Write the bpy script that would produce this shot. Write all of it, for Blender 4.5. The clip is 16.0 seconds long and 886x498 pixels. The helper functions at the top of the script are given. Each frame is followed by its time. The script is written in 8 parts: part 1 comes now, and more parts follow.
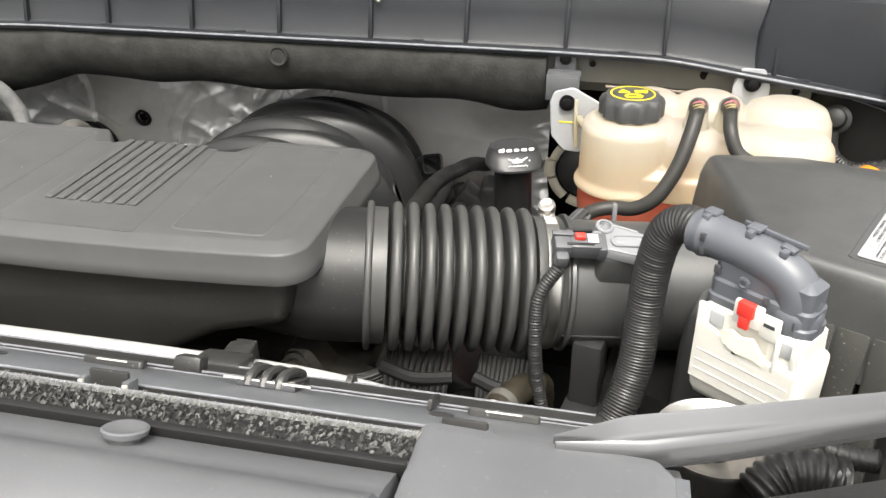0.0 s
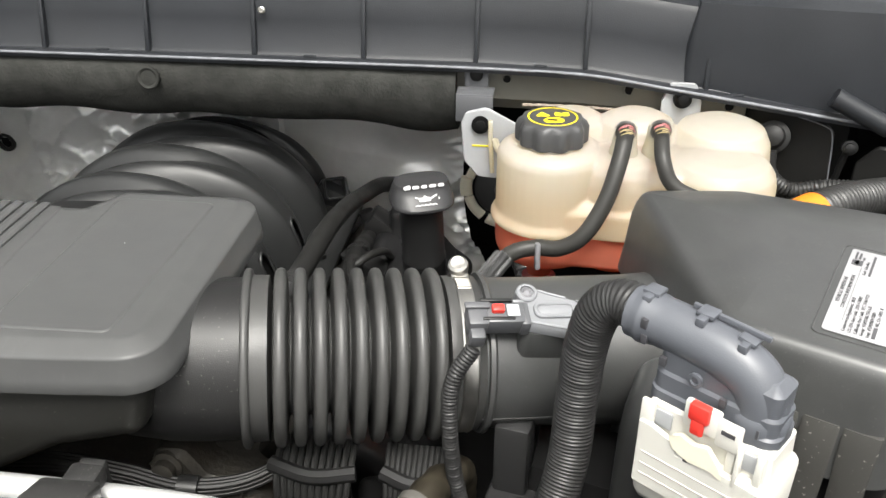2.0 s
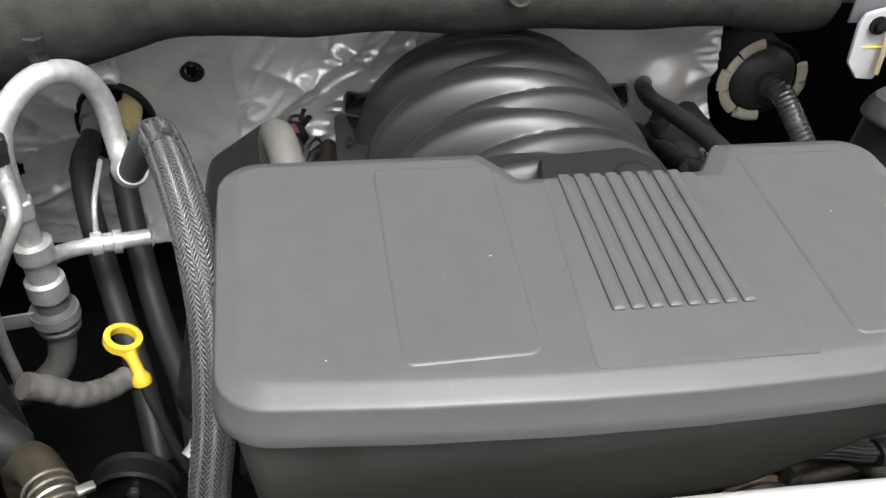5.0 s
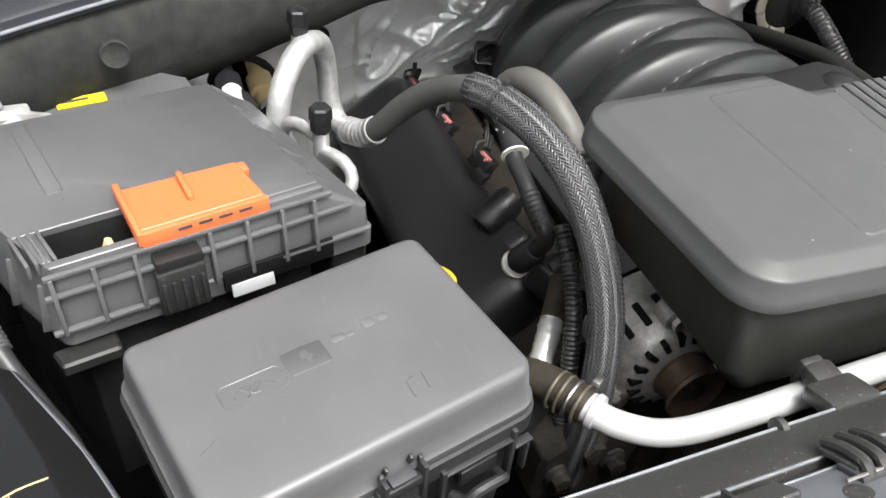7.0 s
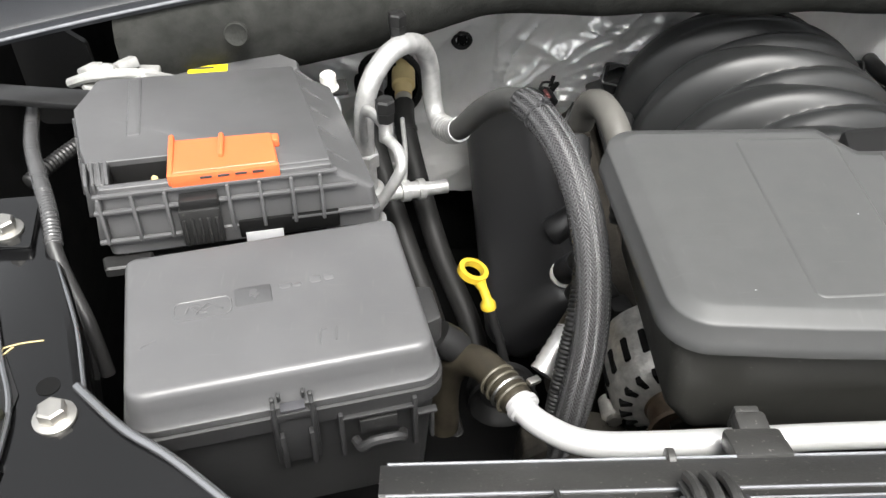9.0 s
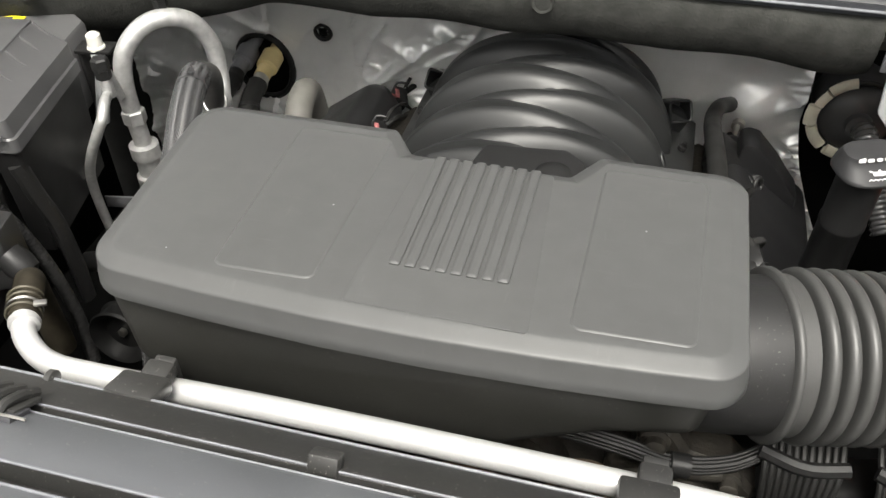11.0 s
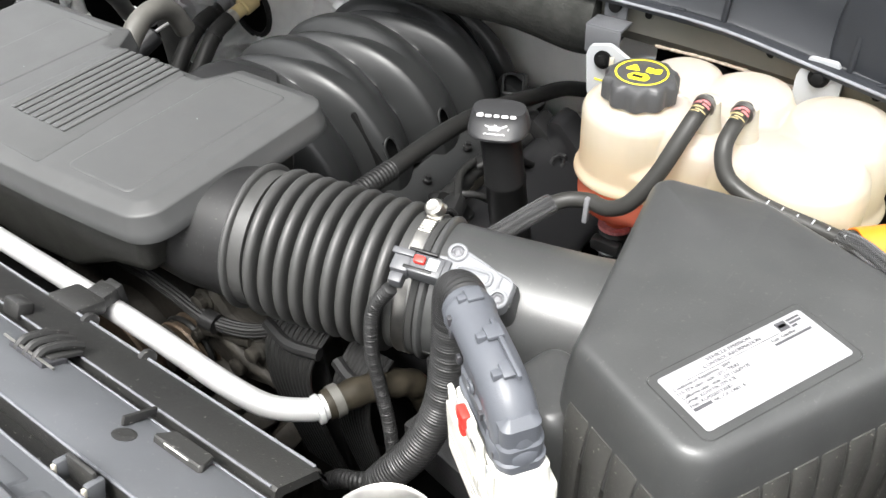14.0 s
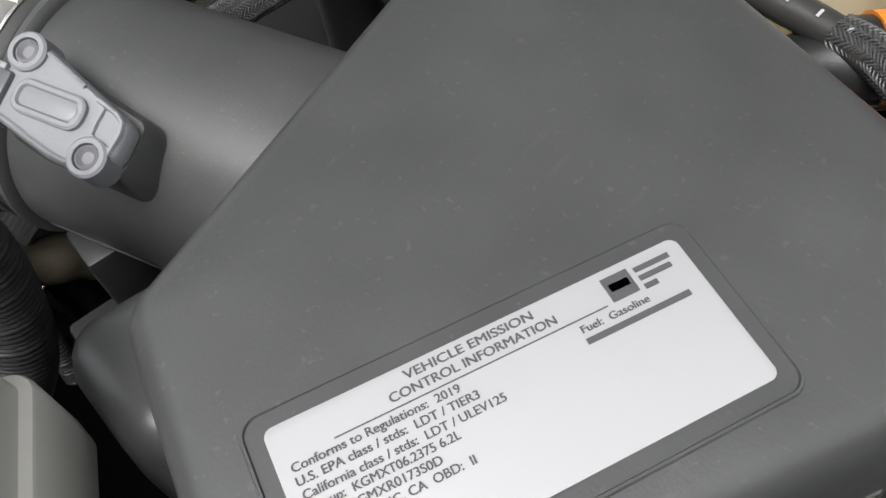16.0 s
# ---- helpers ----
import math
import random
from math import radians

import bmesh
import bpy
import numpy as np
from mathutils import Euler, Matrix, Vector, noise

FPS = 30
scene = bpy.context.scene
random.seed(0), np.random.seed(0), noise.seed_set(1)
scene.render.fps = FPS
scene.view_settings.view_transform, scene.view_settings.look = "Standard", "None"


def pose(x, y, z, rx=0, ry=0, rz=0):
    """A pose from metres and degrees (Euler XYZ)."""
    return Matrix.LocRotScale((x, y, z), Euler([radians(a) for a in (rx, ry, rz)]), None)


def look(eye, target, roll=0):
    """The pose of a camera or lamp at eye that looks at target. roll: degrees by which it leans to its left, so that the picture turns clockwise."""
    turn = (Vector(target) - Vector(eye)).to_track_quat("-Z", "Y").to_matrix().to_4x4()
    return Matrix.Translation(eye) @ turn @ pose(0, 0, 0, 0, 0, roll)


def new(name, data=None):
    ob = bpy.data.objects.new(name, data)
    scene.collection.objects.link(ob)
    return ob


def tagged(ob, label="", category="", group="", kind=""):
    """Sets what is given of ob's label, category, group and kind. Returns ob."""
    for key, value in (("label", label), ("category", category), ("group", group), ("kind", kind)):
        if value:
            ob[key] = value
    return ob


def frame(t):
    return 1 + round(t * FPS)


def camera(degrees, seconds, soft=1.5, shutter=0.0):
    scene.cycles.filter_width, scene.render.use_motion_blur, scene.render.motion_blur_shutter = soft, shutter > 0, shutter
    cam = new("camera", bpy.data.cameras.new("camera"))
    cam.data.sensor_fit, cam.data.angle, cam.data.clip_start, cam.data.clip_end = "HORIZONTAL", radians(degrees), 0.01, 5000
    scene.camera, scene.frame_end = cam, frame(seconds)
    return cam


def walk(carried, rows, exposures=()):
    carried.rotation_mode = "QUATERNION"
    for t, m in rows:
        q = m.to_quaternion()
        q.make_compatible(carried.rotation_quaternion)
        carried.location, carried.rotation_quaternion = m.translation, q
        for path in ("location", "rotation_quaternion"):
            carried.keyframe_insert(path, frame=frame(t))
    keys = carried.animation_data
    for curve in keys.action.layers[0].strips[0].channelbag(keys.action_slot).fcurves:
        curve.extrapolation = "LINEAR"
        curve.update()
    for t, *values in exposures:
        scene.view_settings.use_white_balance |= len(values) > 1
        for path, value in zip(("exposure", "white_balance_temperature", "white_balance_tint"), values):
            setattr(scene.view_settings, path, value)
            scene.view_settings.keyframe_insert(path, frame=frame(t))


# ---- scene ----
cam = camera(55.6, 16.0)
PATH = [
    (0, (0.498, -0.647, 1.471), (0.11, 1.063, 0.509), -0.5),
    (0.5, (0.506, -0.571, 1.475), (0.091, 1.136, 0.519), -0.9),
    (1, (0.487, -0.531, 1.466), (0.091, 1.179, 0.507), -0.8),
    (1.5, (0.49, -0.515, 1.474), (0.199, 1.206, 0.498), 0.2),
    (2, (0.495, -0.492, 1.473), (0.28, 1.227, 0.472), -0.2),
    (2.5, (0.442, -0.484, 1.48), (0.295, 1.213, 0.433), 0.5),
    (3, (0.276, -0.501, 1.512), (0.208, 1.161, 0.402), 1.1),
    (3.5, (0.117, -0.498, 1.53), (0.137, 1.128, 0.366), 1.4),
    (4, (-0.01, -0.473, 1.535), (0.101, 1.113, 0.322), 1.7),
    (4.5, (-0.118, -0.431, 1.523), (0.064, 1.122, 0.276), 2.2),
    (5, (-0.227, -0.378, 1.496), (0.028, 1.144, 0.224), 2.9),
    (7.3, (-0.714, -0.359, 1.53), (-0.072, 0.979, 0.189), 5.4),
    (7.5, (-0.714, -0.377, 1.532), (-0.107, 0.974, 0.188), 4.8),
    (8, (-0.672, -0.412, 1.532), (-0.309, 1.01, 0.172), 1.8),
    (8.2, (-0.645, -0.421, 1.538), (-0.351, 1.015, 0.176), 1.5),
    (10.3, (-0.141, -0.536, 1.619), (-0.37, 0.946, 0.296), 0.3),
    (10.5, (-0.073, -0.528, 1.615), (-0.343, 0.951, 0.296), 0.2),
    (11, (0.126, -0.478, 1.582), (-0.268, 0.97, 0.26), -0.7),
    (11.5, (0.253, -0.466, 1.564), (-0.254, 0.956, 0.253), -1.3),
    (12, (0.367, -0.494, 1.58), (-0.249, 0.891, 0.275), -1.8),
    (12.5, (0.527, -0.504, 1.591), (-0.198, 0.832, 0.291), -2.7),
    (13, (0.616, -0.476, 1.595), (-0.187, 0.816, 0.297), -1.8),
    (13.5, (0.722, -0.428, 1.587), (-0.173, 0.812, 0.298), -3.1),
    (14, (0.82, -0.357, 1.569), (-0.131, 0.841, 0.281), -3.6),
    (14.5, (0.91, -0.261, 1.531), (-0.081, 0.906, 0.244), -4.1),
    (15, (0.886, -0.128, 1.452), (-0.13, 1.0, 0.149), -5.1),
    (15.5, (0.823, -0.046, 1.376), (-0.103, 0.936, -0.1), -5.9),
    (16, (0.796, -0.004, 1.343), (0.041, 0.764, -0.342), -6.8),
]
walk(cam, [(t, look(eye, target, roll)) for t, eye, target, roll in PATH], [(0.0, 1.46, 6850, 9), (0.5, 1.42, 6800, 9), (1.0, 1.34, 6800, 9), (2.0, 1.29, 6700, 8), (3.0, 1.21, 6750, 8), (3.7, 1.35, 6550, 9), (4.5, 1.41, 6450, 10), (7.5, 1.51, 6500, 9), (8.2, 1.55, 6500, 9), (11.0, 1.29, 6850, 8), (12.0, 1.27, 6850, 8), (13.5, 1.45, 6600, 9), (14.0, 1.63, 6500, 9), (14.5, 1.51, 6500, 9), (15.0, 1.33, 6450, 9), (15.4, 1.17, 6350, 9), (16.0, 0.66, 6450, 10)])

# ---- world and light ----
world = bpy.data.worlds.new("world")
scene.world = world
world.use_nodes = True
wn, wl = world.node_tree.nodes, world.node_tree.links
sky = wn.new("ShaderNodeTexSky")
sky.sky_type, sky.sun_disc = "NISHITA", False
sky.sun_elevation, sky.sun_rotation = radians(64), radians(168)
sky.air_density, sky.dust_density, sky.ozone_density = 1.0, 6.0, 1.0
grey = wn.new("ShaderNodeHueSaturation")
grey.inputs["Saturation"].default_value = 0.12
wl.new(sky.outputs[0], grey.inputs["Color"])
wl.new(grey.outputs[0], wn["Background"].inputs["Color"])
wn["Background"].inputs["Strength"].default_value = 0.15
sun = new("sun", bpy.data.lights.new("sun", "SUN"))
sun.data.energy, sun.data.angle, sun.data.color = 1.5, radians(26), (1.0, 0.98, 0.95)
sun.matrix_world = look((0.48, -2.1, 5.8), (0, 0.2, 1.0))


# ---- materials ----
def mat_base(name):
    m = bpy.data.materials.new(name)
    m.use_nodes = True
    nt = m.node_tree
    return m, nt, nt.nodes["Principled BSDF"]


def noise_node(nt, scale, detail=4.0, stretch=None):
    tc = nt.nodes.new("ShaderNodeTexCoord")
    n = nt.nodes.new("ShaderNodeTexNoise")
    n.inputs["Scale"].default_value, n.inputs["Detail"].default_value = scale, detail
    if stretch:
        mp = nt.nodes.new("ShaderNodeMapping")
        mp.inputs["Scale"].default_value = stretch
        nt.links.new(tc.outputs["Object"], mp.inputs["Vector"])
        nt.links.new(mp.outputs[0], n.inputs["Vector"])
    else:
        nt.links.new(tc.outputs["Object"], n.inputs["Vector"])
    return n


def ramp(nt, src, a, b, ca, cb):
    r = nt.nodes.new("ShaderNodeValToRGB")
    r.color_ramp.elements[0].position, r.color_ramp.elements[1].position = a, b
    r.color_ramp.elements[0].color, r.color_ramp.elements[1].color = ca, cb
    nt.links.new(src, r.inputs[0])
    return r


def surface(name, color, rough=0.5, metal=0.0, grain=900.0, bump=0.15, vary=0.12, dust=0.0, rough_vary=0.1, coat=0.0, spec=0.5, blotch=14.0, dist=0.0006, specks=0.0, scuff=0.0):
    """A surface with fine grain, broad colour variation, uneven gloss and scattered dust specks."""
    m, nt, b = mat_base(name)
    c = Vector(color)
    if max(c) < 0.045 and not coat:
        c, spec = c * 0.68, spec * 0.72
    broad = noise_node(nt, blotch, 5)
    lo, hi = (*(c * (1 - vary)), 1), (*(c * (1 + vary)), 1)
    col = ramp(nt, broad.outputs["Fac"], 0.3, 0.7, lo, hi)
    out = col.outputs[0]
    if dust:
        film = noise_node(nt, 4.0, 3)
        speck = noise_node(nt, 300.0 if specks else 420.0, 2)
        veil = ramp(nt, film.outputs["Fac"], 0.28, 0.85, (0, 0, 0, 1), (dust, dust, dust, 1))
        dots = ramp(nt, speck.outputs["Fac"], 0.67 if specks else 0.74, 0.72 if specks else 0.78, (0, 0, 0, 1), (max(specks, dust * 2.2),) * 3 + (1,))
        add = nt.nodes.new("ShaderNodeMath")
        add.operation, add.use_clamp = "ADD", True
        nt.links.new(veil.outputs[0], add.inputs[0])
        nt.links.new(dots.outputs[0], add.inputs[1])
        mix = nt.nodes.new("ShaderNodeMixRGB")
        mix.inputs[2].default_value = (0.33, 0.32, 0.29, 1)
        nt.links.new(add.outputs[0], mix.inputs[0])
        nt.links.new(out, mix.inputs[1])
        out = mix.outputs[0]
    if scuff:
        for stretch, sc in (((1.0, 14.0, 3.0), 26.0), ((11.0, 1.5, 3.0), 22.0)):
            sn = noise_node(nt, sc, 3, stretch)
            mask = ramp(nt, sn.outputs["Fac"], 0.64, 0.76, (0, 0, 0, 1), (scuff, scuff, scuff, 1))
            mx = nt.nodes.new("ShaderNodeMixRGB")
            mx.inputs[2].default_value = (0.30, 0.30, 0.29, 1)
            nt.links.new(mask.outputs[0], mx.inputs[0])
            nt.links.new(out, mx.inputs[1])
            out = mx.outputs[0]
    nt.links.new(out, b.inputs["Base Color"])
    rr = noise_node(nt, 22.0, 3)
    mr = nt.nodes.new("ShaderNodeMapRange")
    mr.inputs["From Min"].default_value, mr.inputs["From Max"].default_value = 0.2, 0.8
    mr.inputs["To Min"].default_value, mr.inputs["To Max"].default_value = (max(rough - rough_vary, 0.29), min(rough + rough_vary, 1)) if rough >= 0.29 else (max(rough - rough_vary, 0.03), min(rough + rough_vary, 0.26))
    nt.links.new(rr.outputs["Fac"], mr.inputs["Value"])
    nt.links.new(mr.outputs[0], b.inputs["Roughness"])
    b.inputs["Metallic"].default_value = metal
    b.inputs["Specular IOR Level"].default_value = spec
    if coat:
        b.inputs["Coat Weight"].default_value, b.inputs["Coat Roughness"].default_value = coat, 0.04
    if bump:
        g = noise_node(nt, grain, 3)
        bp = nt.nodes.new("ShaderNodeBump")
        bp.inputs["Strength"].default_value, bp.inputs["Distance"].default_value = bump, dist
        nt.links.new(g.outputs["Fac"], bp.inputs["Height"])
        nt.links.new(bp.outputs[0], b.inputs["Normal"])
    return m


M_COVER = surface("moulded_grey_plastic", (0.066, 0.067, 0.067), 0.38, spec=0.33, dust=0.015, scuff=0.03, grain=900, bump=0.12, vary=0.05, blotch=40, rough_vary=0.06)
M_PLAST = surface("black_plastic", (0.020, 0.020, 0.0205), 0.38, specks=0.14, dust=0.030, grain=1200, bump=0.3)
M_RESBOX = surface("dusty_box_plastic", (0.018, 0.018, 0.016), 0.44, specks=0.14, dust=0.06, grain=1200, bump=0.3, vary=0.1)
M_PLASTD = surface("dark_satin_plastic", (0.018, 0.018, 0.0185), 0.34, dust=0.015, spec=0.4)
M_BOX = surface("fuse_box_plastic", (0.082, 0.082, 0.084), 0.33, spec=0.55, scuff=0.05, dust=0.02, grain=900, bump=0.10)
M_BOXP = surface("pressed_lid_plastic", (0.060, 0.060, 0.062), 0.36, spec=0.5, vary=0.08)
# darker copy of the lid's plastic, with the shade put into its colour
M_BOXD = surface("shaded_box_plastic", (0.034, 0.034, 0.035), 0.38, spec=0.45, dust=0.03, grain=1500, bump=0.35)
M_AIR = surface("air_box_plastic", (0.048, 0.049, 0.049), 0.34, spec=0.62, dust=0.03, specks=0.07, scuff=0.03, grain=800, bump=0.14, vary=0.10, blotch=30)
M_RUBBER = surface("black_rubber", (0.018, 0.018, 0.0177), 0.48, dust=0.015, grain=500, bump=0.2, spec=0.27)
M_BELLOW = surface("bellows_rubber", (0.046, 0.046, 0.045), 0.42, dust=0.02, grain=600, bump=0.2)
M_FOAM = surface("felted_insulation", (0.041, 0.042, 0.039), 0.9, spec=0.15, grain=260, bump=0.7, vary=0.3, blotch=40, dust=0.03, dist=0.0015)
M_COWL = surface("slate_grey_cowl_plastic", (0.0240, 0.0265, 0.0315), 0.40, spec=0.42, dust=0.02, grain=900, bump=0.4)
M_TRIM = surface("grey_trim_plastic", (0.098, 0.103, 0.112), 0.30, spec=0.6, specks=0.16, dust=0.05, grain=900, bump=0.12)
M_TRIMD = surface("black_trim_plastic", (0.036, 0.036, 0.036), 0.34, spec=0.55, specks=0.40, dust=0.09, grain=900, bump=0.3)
M_INTAKE = surface("intake_composite", (0.0245, 0.0255, 0.0260), 0.39, spec=0.58, dust=0.010, grain=900, bump=0.12, vary=0.06)
M_ALU = surface("brushed_aluminium", (0.46, 0.46, 0.455), 0.34, metal=0.55, grain=500, bump=0.25, vary=0.16, blotch=90, rough_vary=0.15)
M_PIPE = surface("dull_aluminium_pipe", (0.60, 0.60, 0.60), 0.34, metal=0.45, grain=400, bump=0.1, vary=0.06)
M_CASTL = surface("pale_cast_aluminium", (0.42, 0.41, 0.385), 0.42, metal=0.55, grain=220, bump=0.6, vary=0.25, blotch=90, dist=0.0015)
M_STEEL = surface("zinc_steel", (0.52, 0.505, 0.47), 0.35, metal=1.0, vary=0.12, blotch=70)
M_BRASS = surface("dull_brassy_wire", (0.075, 0.068, 0.050), 0.5, metal=0.3, vary=0.25, blotch=80)
M_RUST = surface("rusty_steel", (0.11, 0.08, 0.055), 0.5, metal=0.5, vary=0.35, blotch=80)
M_PRIMER = surface("grey_primed_steel", (0.105, 0.102, 0.088), 0.5, metal=0.1, vary=0.15, dust=0.05)
M_PAINT = surface("gloss_black_paint", (0.003, 0.003, 0.0032), 0.10, coat=0.35, spec=0.3, rough_vary=0.03, bump=0.05)
M_ENGINE = surface("dark_engine_casting", (0.030, 0.026, 0.021), 0.6, spec=0.3, metal=0.2, vary=0.4, blotch=30, grain=150, bump=0.6, dust=0.06, dist=0.002)
M_GRIME = surface("grimy_cast_aluminium", (0.037, 0.033, 0.027), 0.55, metal=0.3, vary=0.55, blotch=45, grain=180, bump=0.7, dist=0.0015, dust=0.06)
M_HOSEL = surface("dusty_grey_hose_rubber", (0.085, 0.082, 0.074), 0.55, dust=0.10, vary=0.25, blotch=30)
M_YARN = surface("sleeve_yarn", (0.082, 0.082, 0.084), 0.27, vary=0.4, blotch=900, bump=0)
M_ORANGE = surface("orange_plastic", (0.70, 0.135, 0.045), 0.40, vary=0.06)
M_YELLOW = surface("yellow_plastic", (0.52, 0.36, 0.03), 0.36, vary=0.06)
M_RED = surface("red_plastic", (0.70, 0.04, 0.03), 0.4, vary=0.08)
M_CREAM = surface("cream_plastic", (0.74, 0.70, 0.57), 0.5, vary=0.15)
M_TAN = surface("tan_plastic", (0.60, 0.48, 0.24), 0.5, vary=0.15)
M_WHITE = surface("off_white_plastic", (0.62, 0.61, 0.56), 0.42, vary=0.05)
M_PALE = surface("pale_grey_translucent_plastic", (0.34, 0.35, 0.36), 0.36, vary=0.06)
M_CAPGREY = surface("satin_cap_plastic", (0.038, 0.038, 0.040), 0.36, vary=0.05, dust=0.02)
# pale base also holds the bright sky reflection on the fender
M_FENDER = surface("silver_fender_paint_with_reflection", (0.35, 0.36, 0.39), 0.20, metal=0.35, vary=0.04, rough_vary=0.05, bump=0.03, dust=0.05)
M_EDGEGLINT = surface("rail_edge_highlight", (0.30, 0.305, 0.315), 0.16, metal=0.9, vary=0.05, bump=0.02, rough_vary=0.05)
M_BARDARK = surface("glossy_dark_bar_paint", (0.13, 0.132, 0.138), 0.15, metal=0.6, spec=0.8, vary=0.05, bump=0.02, rough_vary=0.04)
M_FRINGE = surface("lit_pile_fringe", (0.26, 0.26, 0.25), 0.6, vary=0.3, blotch=400, bump=0)
# paleness chosen so the unseen hood bounces light onto the covers
M_HOOD = surface("silver_hood_underside", (0.36, 0.365, 0.38), 0.45, vary=0.05, bump=0.03)
M_AIRD = surface("dusty_air_box_plastic", (0.036, 0.036, 0.035), 0.42, dust=0.26, specks=0.22, grain=1500, bump=0.4)
M_AMBER = surface("amber_orange_plastic", (0.70, 0.20, 0.015), 0.4, vary=0.06)
M_CONDUIT = surface("conduit_plastic", (0.030, 0.030, 0.0305), 0.40, dust=0.03, spec=0.6)
M_ACHOSE = surface("matt_hose_rubber", (0.060, 0.060, 0.058), 0.5, dust=0.03)
M_MARK = surface("faded_red_paint", (0.40, 0.14, 0.14), 0.6, vary=0.3, blotch=300)
M_MARKY = surface("faded_yellow_paint", (0.34, 0.28, 0.14), 0.6, vary=0.3, blotch=300)
M_RESV = surface("pale_reservoir_plastic", (0.46, 0.44, 0.37), 0.45, vary=0.12)
M_PALEC = surface("pale_cast_lead", (0.30, 0.30, 0.29), 0.5, vary=0.2, blotch=60, grain=300, bump=0.5, dist=0.001)
M_HOSEP = surface("pale_dusty_hose", (0.13, 0.125, 0.115), 0.6, vary=0.3, blotch=40)
# pale line colour that paints the highlight along cowl and cover edges
M_COWLE = surface("pale_edge_line", (0.16, 0.165, 0.18), 0.38, vary=0.2, blotch=60)
M_PLUGD = surface("dark_connector_plastic", (0.085, 0.087, 0.093), 0.38, vary=0.06)
M_GLOSSBLK = surface("glossy_black_cover_plastic", (0.016, 0.016, 0.017), 0.30, vary=0.1, spec=0.7, grain=900, bump=0.15)
M_OLIVE = surface("olive_bracket_plastic", (0.040, 0.040, 0.026), 0.5, vary=0.4, blotch=60)
M_SLATE = surface("slate_connector_plastic", (0.086, 0.092, 0.106), 0.42, vary=0.06, dust=0.03)
M_GREYC = surface("light_grey_connector_plastic", (0.190, 0.195, 0.206), 0.40, vary=0.08)
M_MIDGREY = surface("mid_grey_plastic", (0.16, 0.16, 0.17), 0.45, vary=0.08)
M_PAPER = surface("white_label_paper", (0.325, 0.325, 0.333), 0.35, vary=0.02, bump=0.02)
M_SERVO = surface("dull_black_servo_paint", (0.044, 0.044, 0.045), 0.5, dust=0.02, vary=0.1)
M_TRIMF = surface("grey_front_panel_plastic", (0.100, 0.103, 0.110), 0.40, specks=0.08, dust=0.012, grain=900, bump=0.10)
M_FLANGE = surface("pale_fraying_edge", (0.24, 0.20, 0.16), 0.7, vary=0.35, blotch=160, grain=400, bump=0.5, dist=0.001)
M_PRINT = surface("grey_black_print", (0.065, 0.065, 0.07), 0.5, bump=0, vary=0.05)
M_TANKHOSE = surface("dusty_black_hose", (0.044, 0.043, 0.040), 0.45, spec=0.4, dust=0.02, grain=500, bump=0.2)
M_LOOM = surface("black_loom_tape", (0.016, 0.016, 0.016), 0.5, spec=0.35, dust=0.02)
M_CAPBLK = surface("dusty_black_cap_plastic", (0.046, 0.046, 0.047), 0.42, dust=0.04, grain=900, bump=0.3)
M_BAND = surface("dull_steel_band", (0.40, 0.39, 0.37), 0.38, metal=1.0, vary=0.15, blotch=70)
M_SHINY = surface("shiny_conduit_plastic", (0.046, 0.046, 0.047), 0.22, spec=1.0, dust=0.03)
# print colour, also painted on as the shade in slots, gaps and clip holes
M_INKGAP = surface("black_ink_and_gap_shade", (0.045, 0.045, 0.05), 0.5, bump=0, vary=0.0)
M_WINK = surface("white_ink", (0.5, 0.5, 0.5), 0.5, bump=0, vary=0.0)
M_YINK = surface("yellow_ink", (0.85, 0.70, 0.02), 0.45, bump=0, vary=0.03)
M_GREEN = surface("lime_sticker", (0.45, 0.75, 0.05), 0.4, bump=0, vary=0.03)
M_HOSE = surface("grey_hose_rubber", (0.040, 0.034, 0.024), 0.55, vary=0.45, blotch=60, spec=0.3)
M_FLOOR = surface("concrete_floor", (0.24, 0.24, 0.23), 0.7, vary=0.2, blotch=1.5, grain=120, bump=0.4, dist=0.002)
# near-black base: the shade deep in the bay and in holes is put into it
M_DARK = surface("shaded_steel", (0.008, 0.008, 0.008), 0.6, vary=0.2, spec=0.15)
M_BRAID = surface("braided_sleeve_yarn", (0.030, 0.030, 0.031), 0.38, vary=0.35, blotch=900, bump=0)
M_KNIT = surface("knitted_sleeve_yarn", (0.062, 0.062, 0.063), 0.42, vary=0.35, blotch=700, bump=0)


def pile():
    """Mixed black and grey flecks, one shade for each tuft."""
    m, nt, b = mat_base("speckled_pile")
    geo = nt.nodes.new("ShaderNodeNewGeometry")
    r = ramp(nt, geo.outputs["Random Per Island"], 0.35, 1.0, (0.010, 0.010, 0.010, 1), (0.125, 0.125, 0.12, 1))
    nt.links.new(r.outputs[0], b.inputs["Base Color"])
    b.inputs["Roughness"].default_value = 0.6
    return m


M_BRIST = pile()


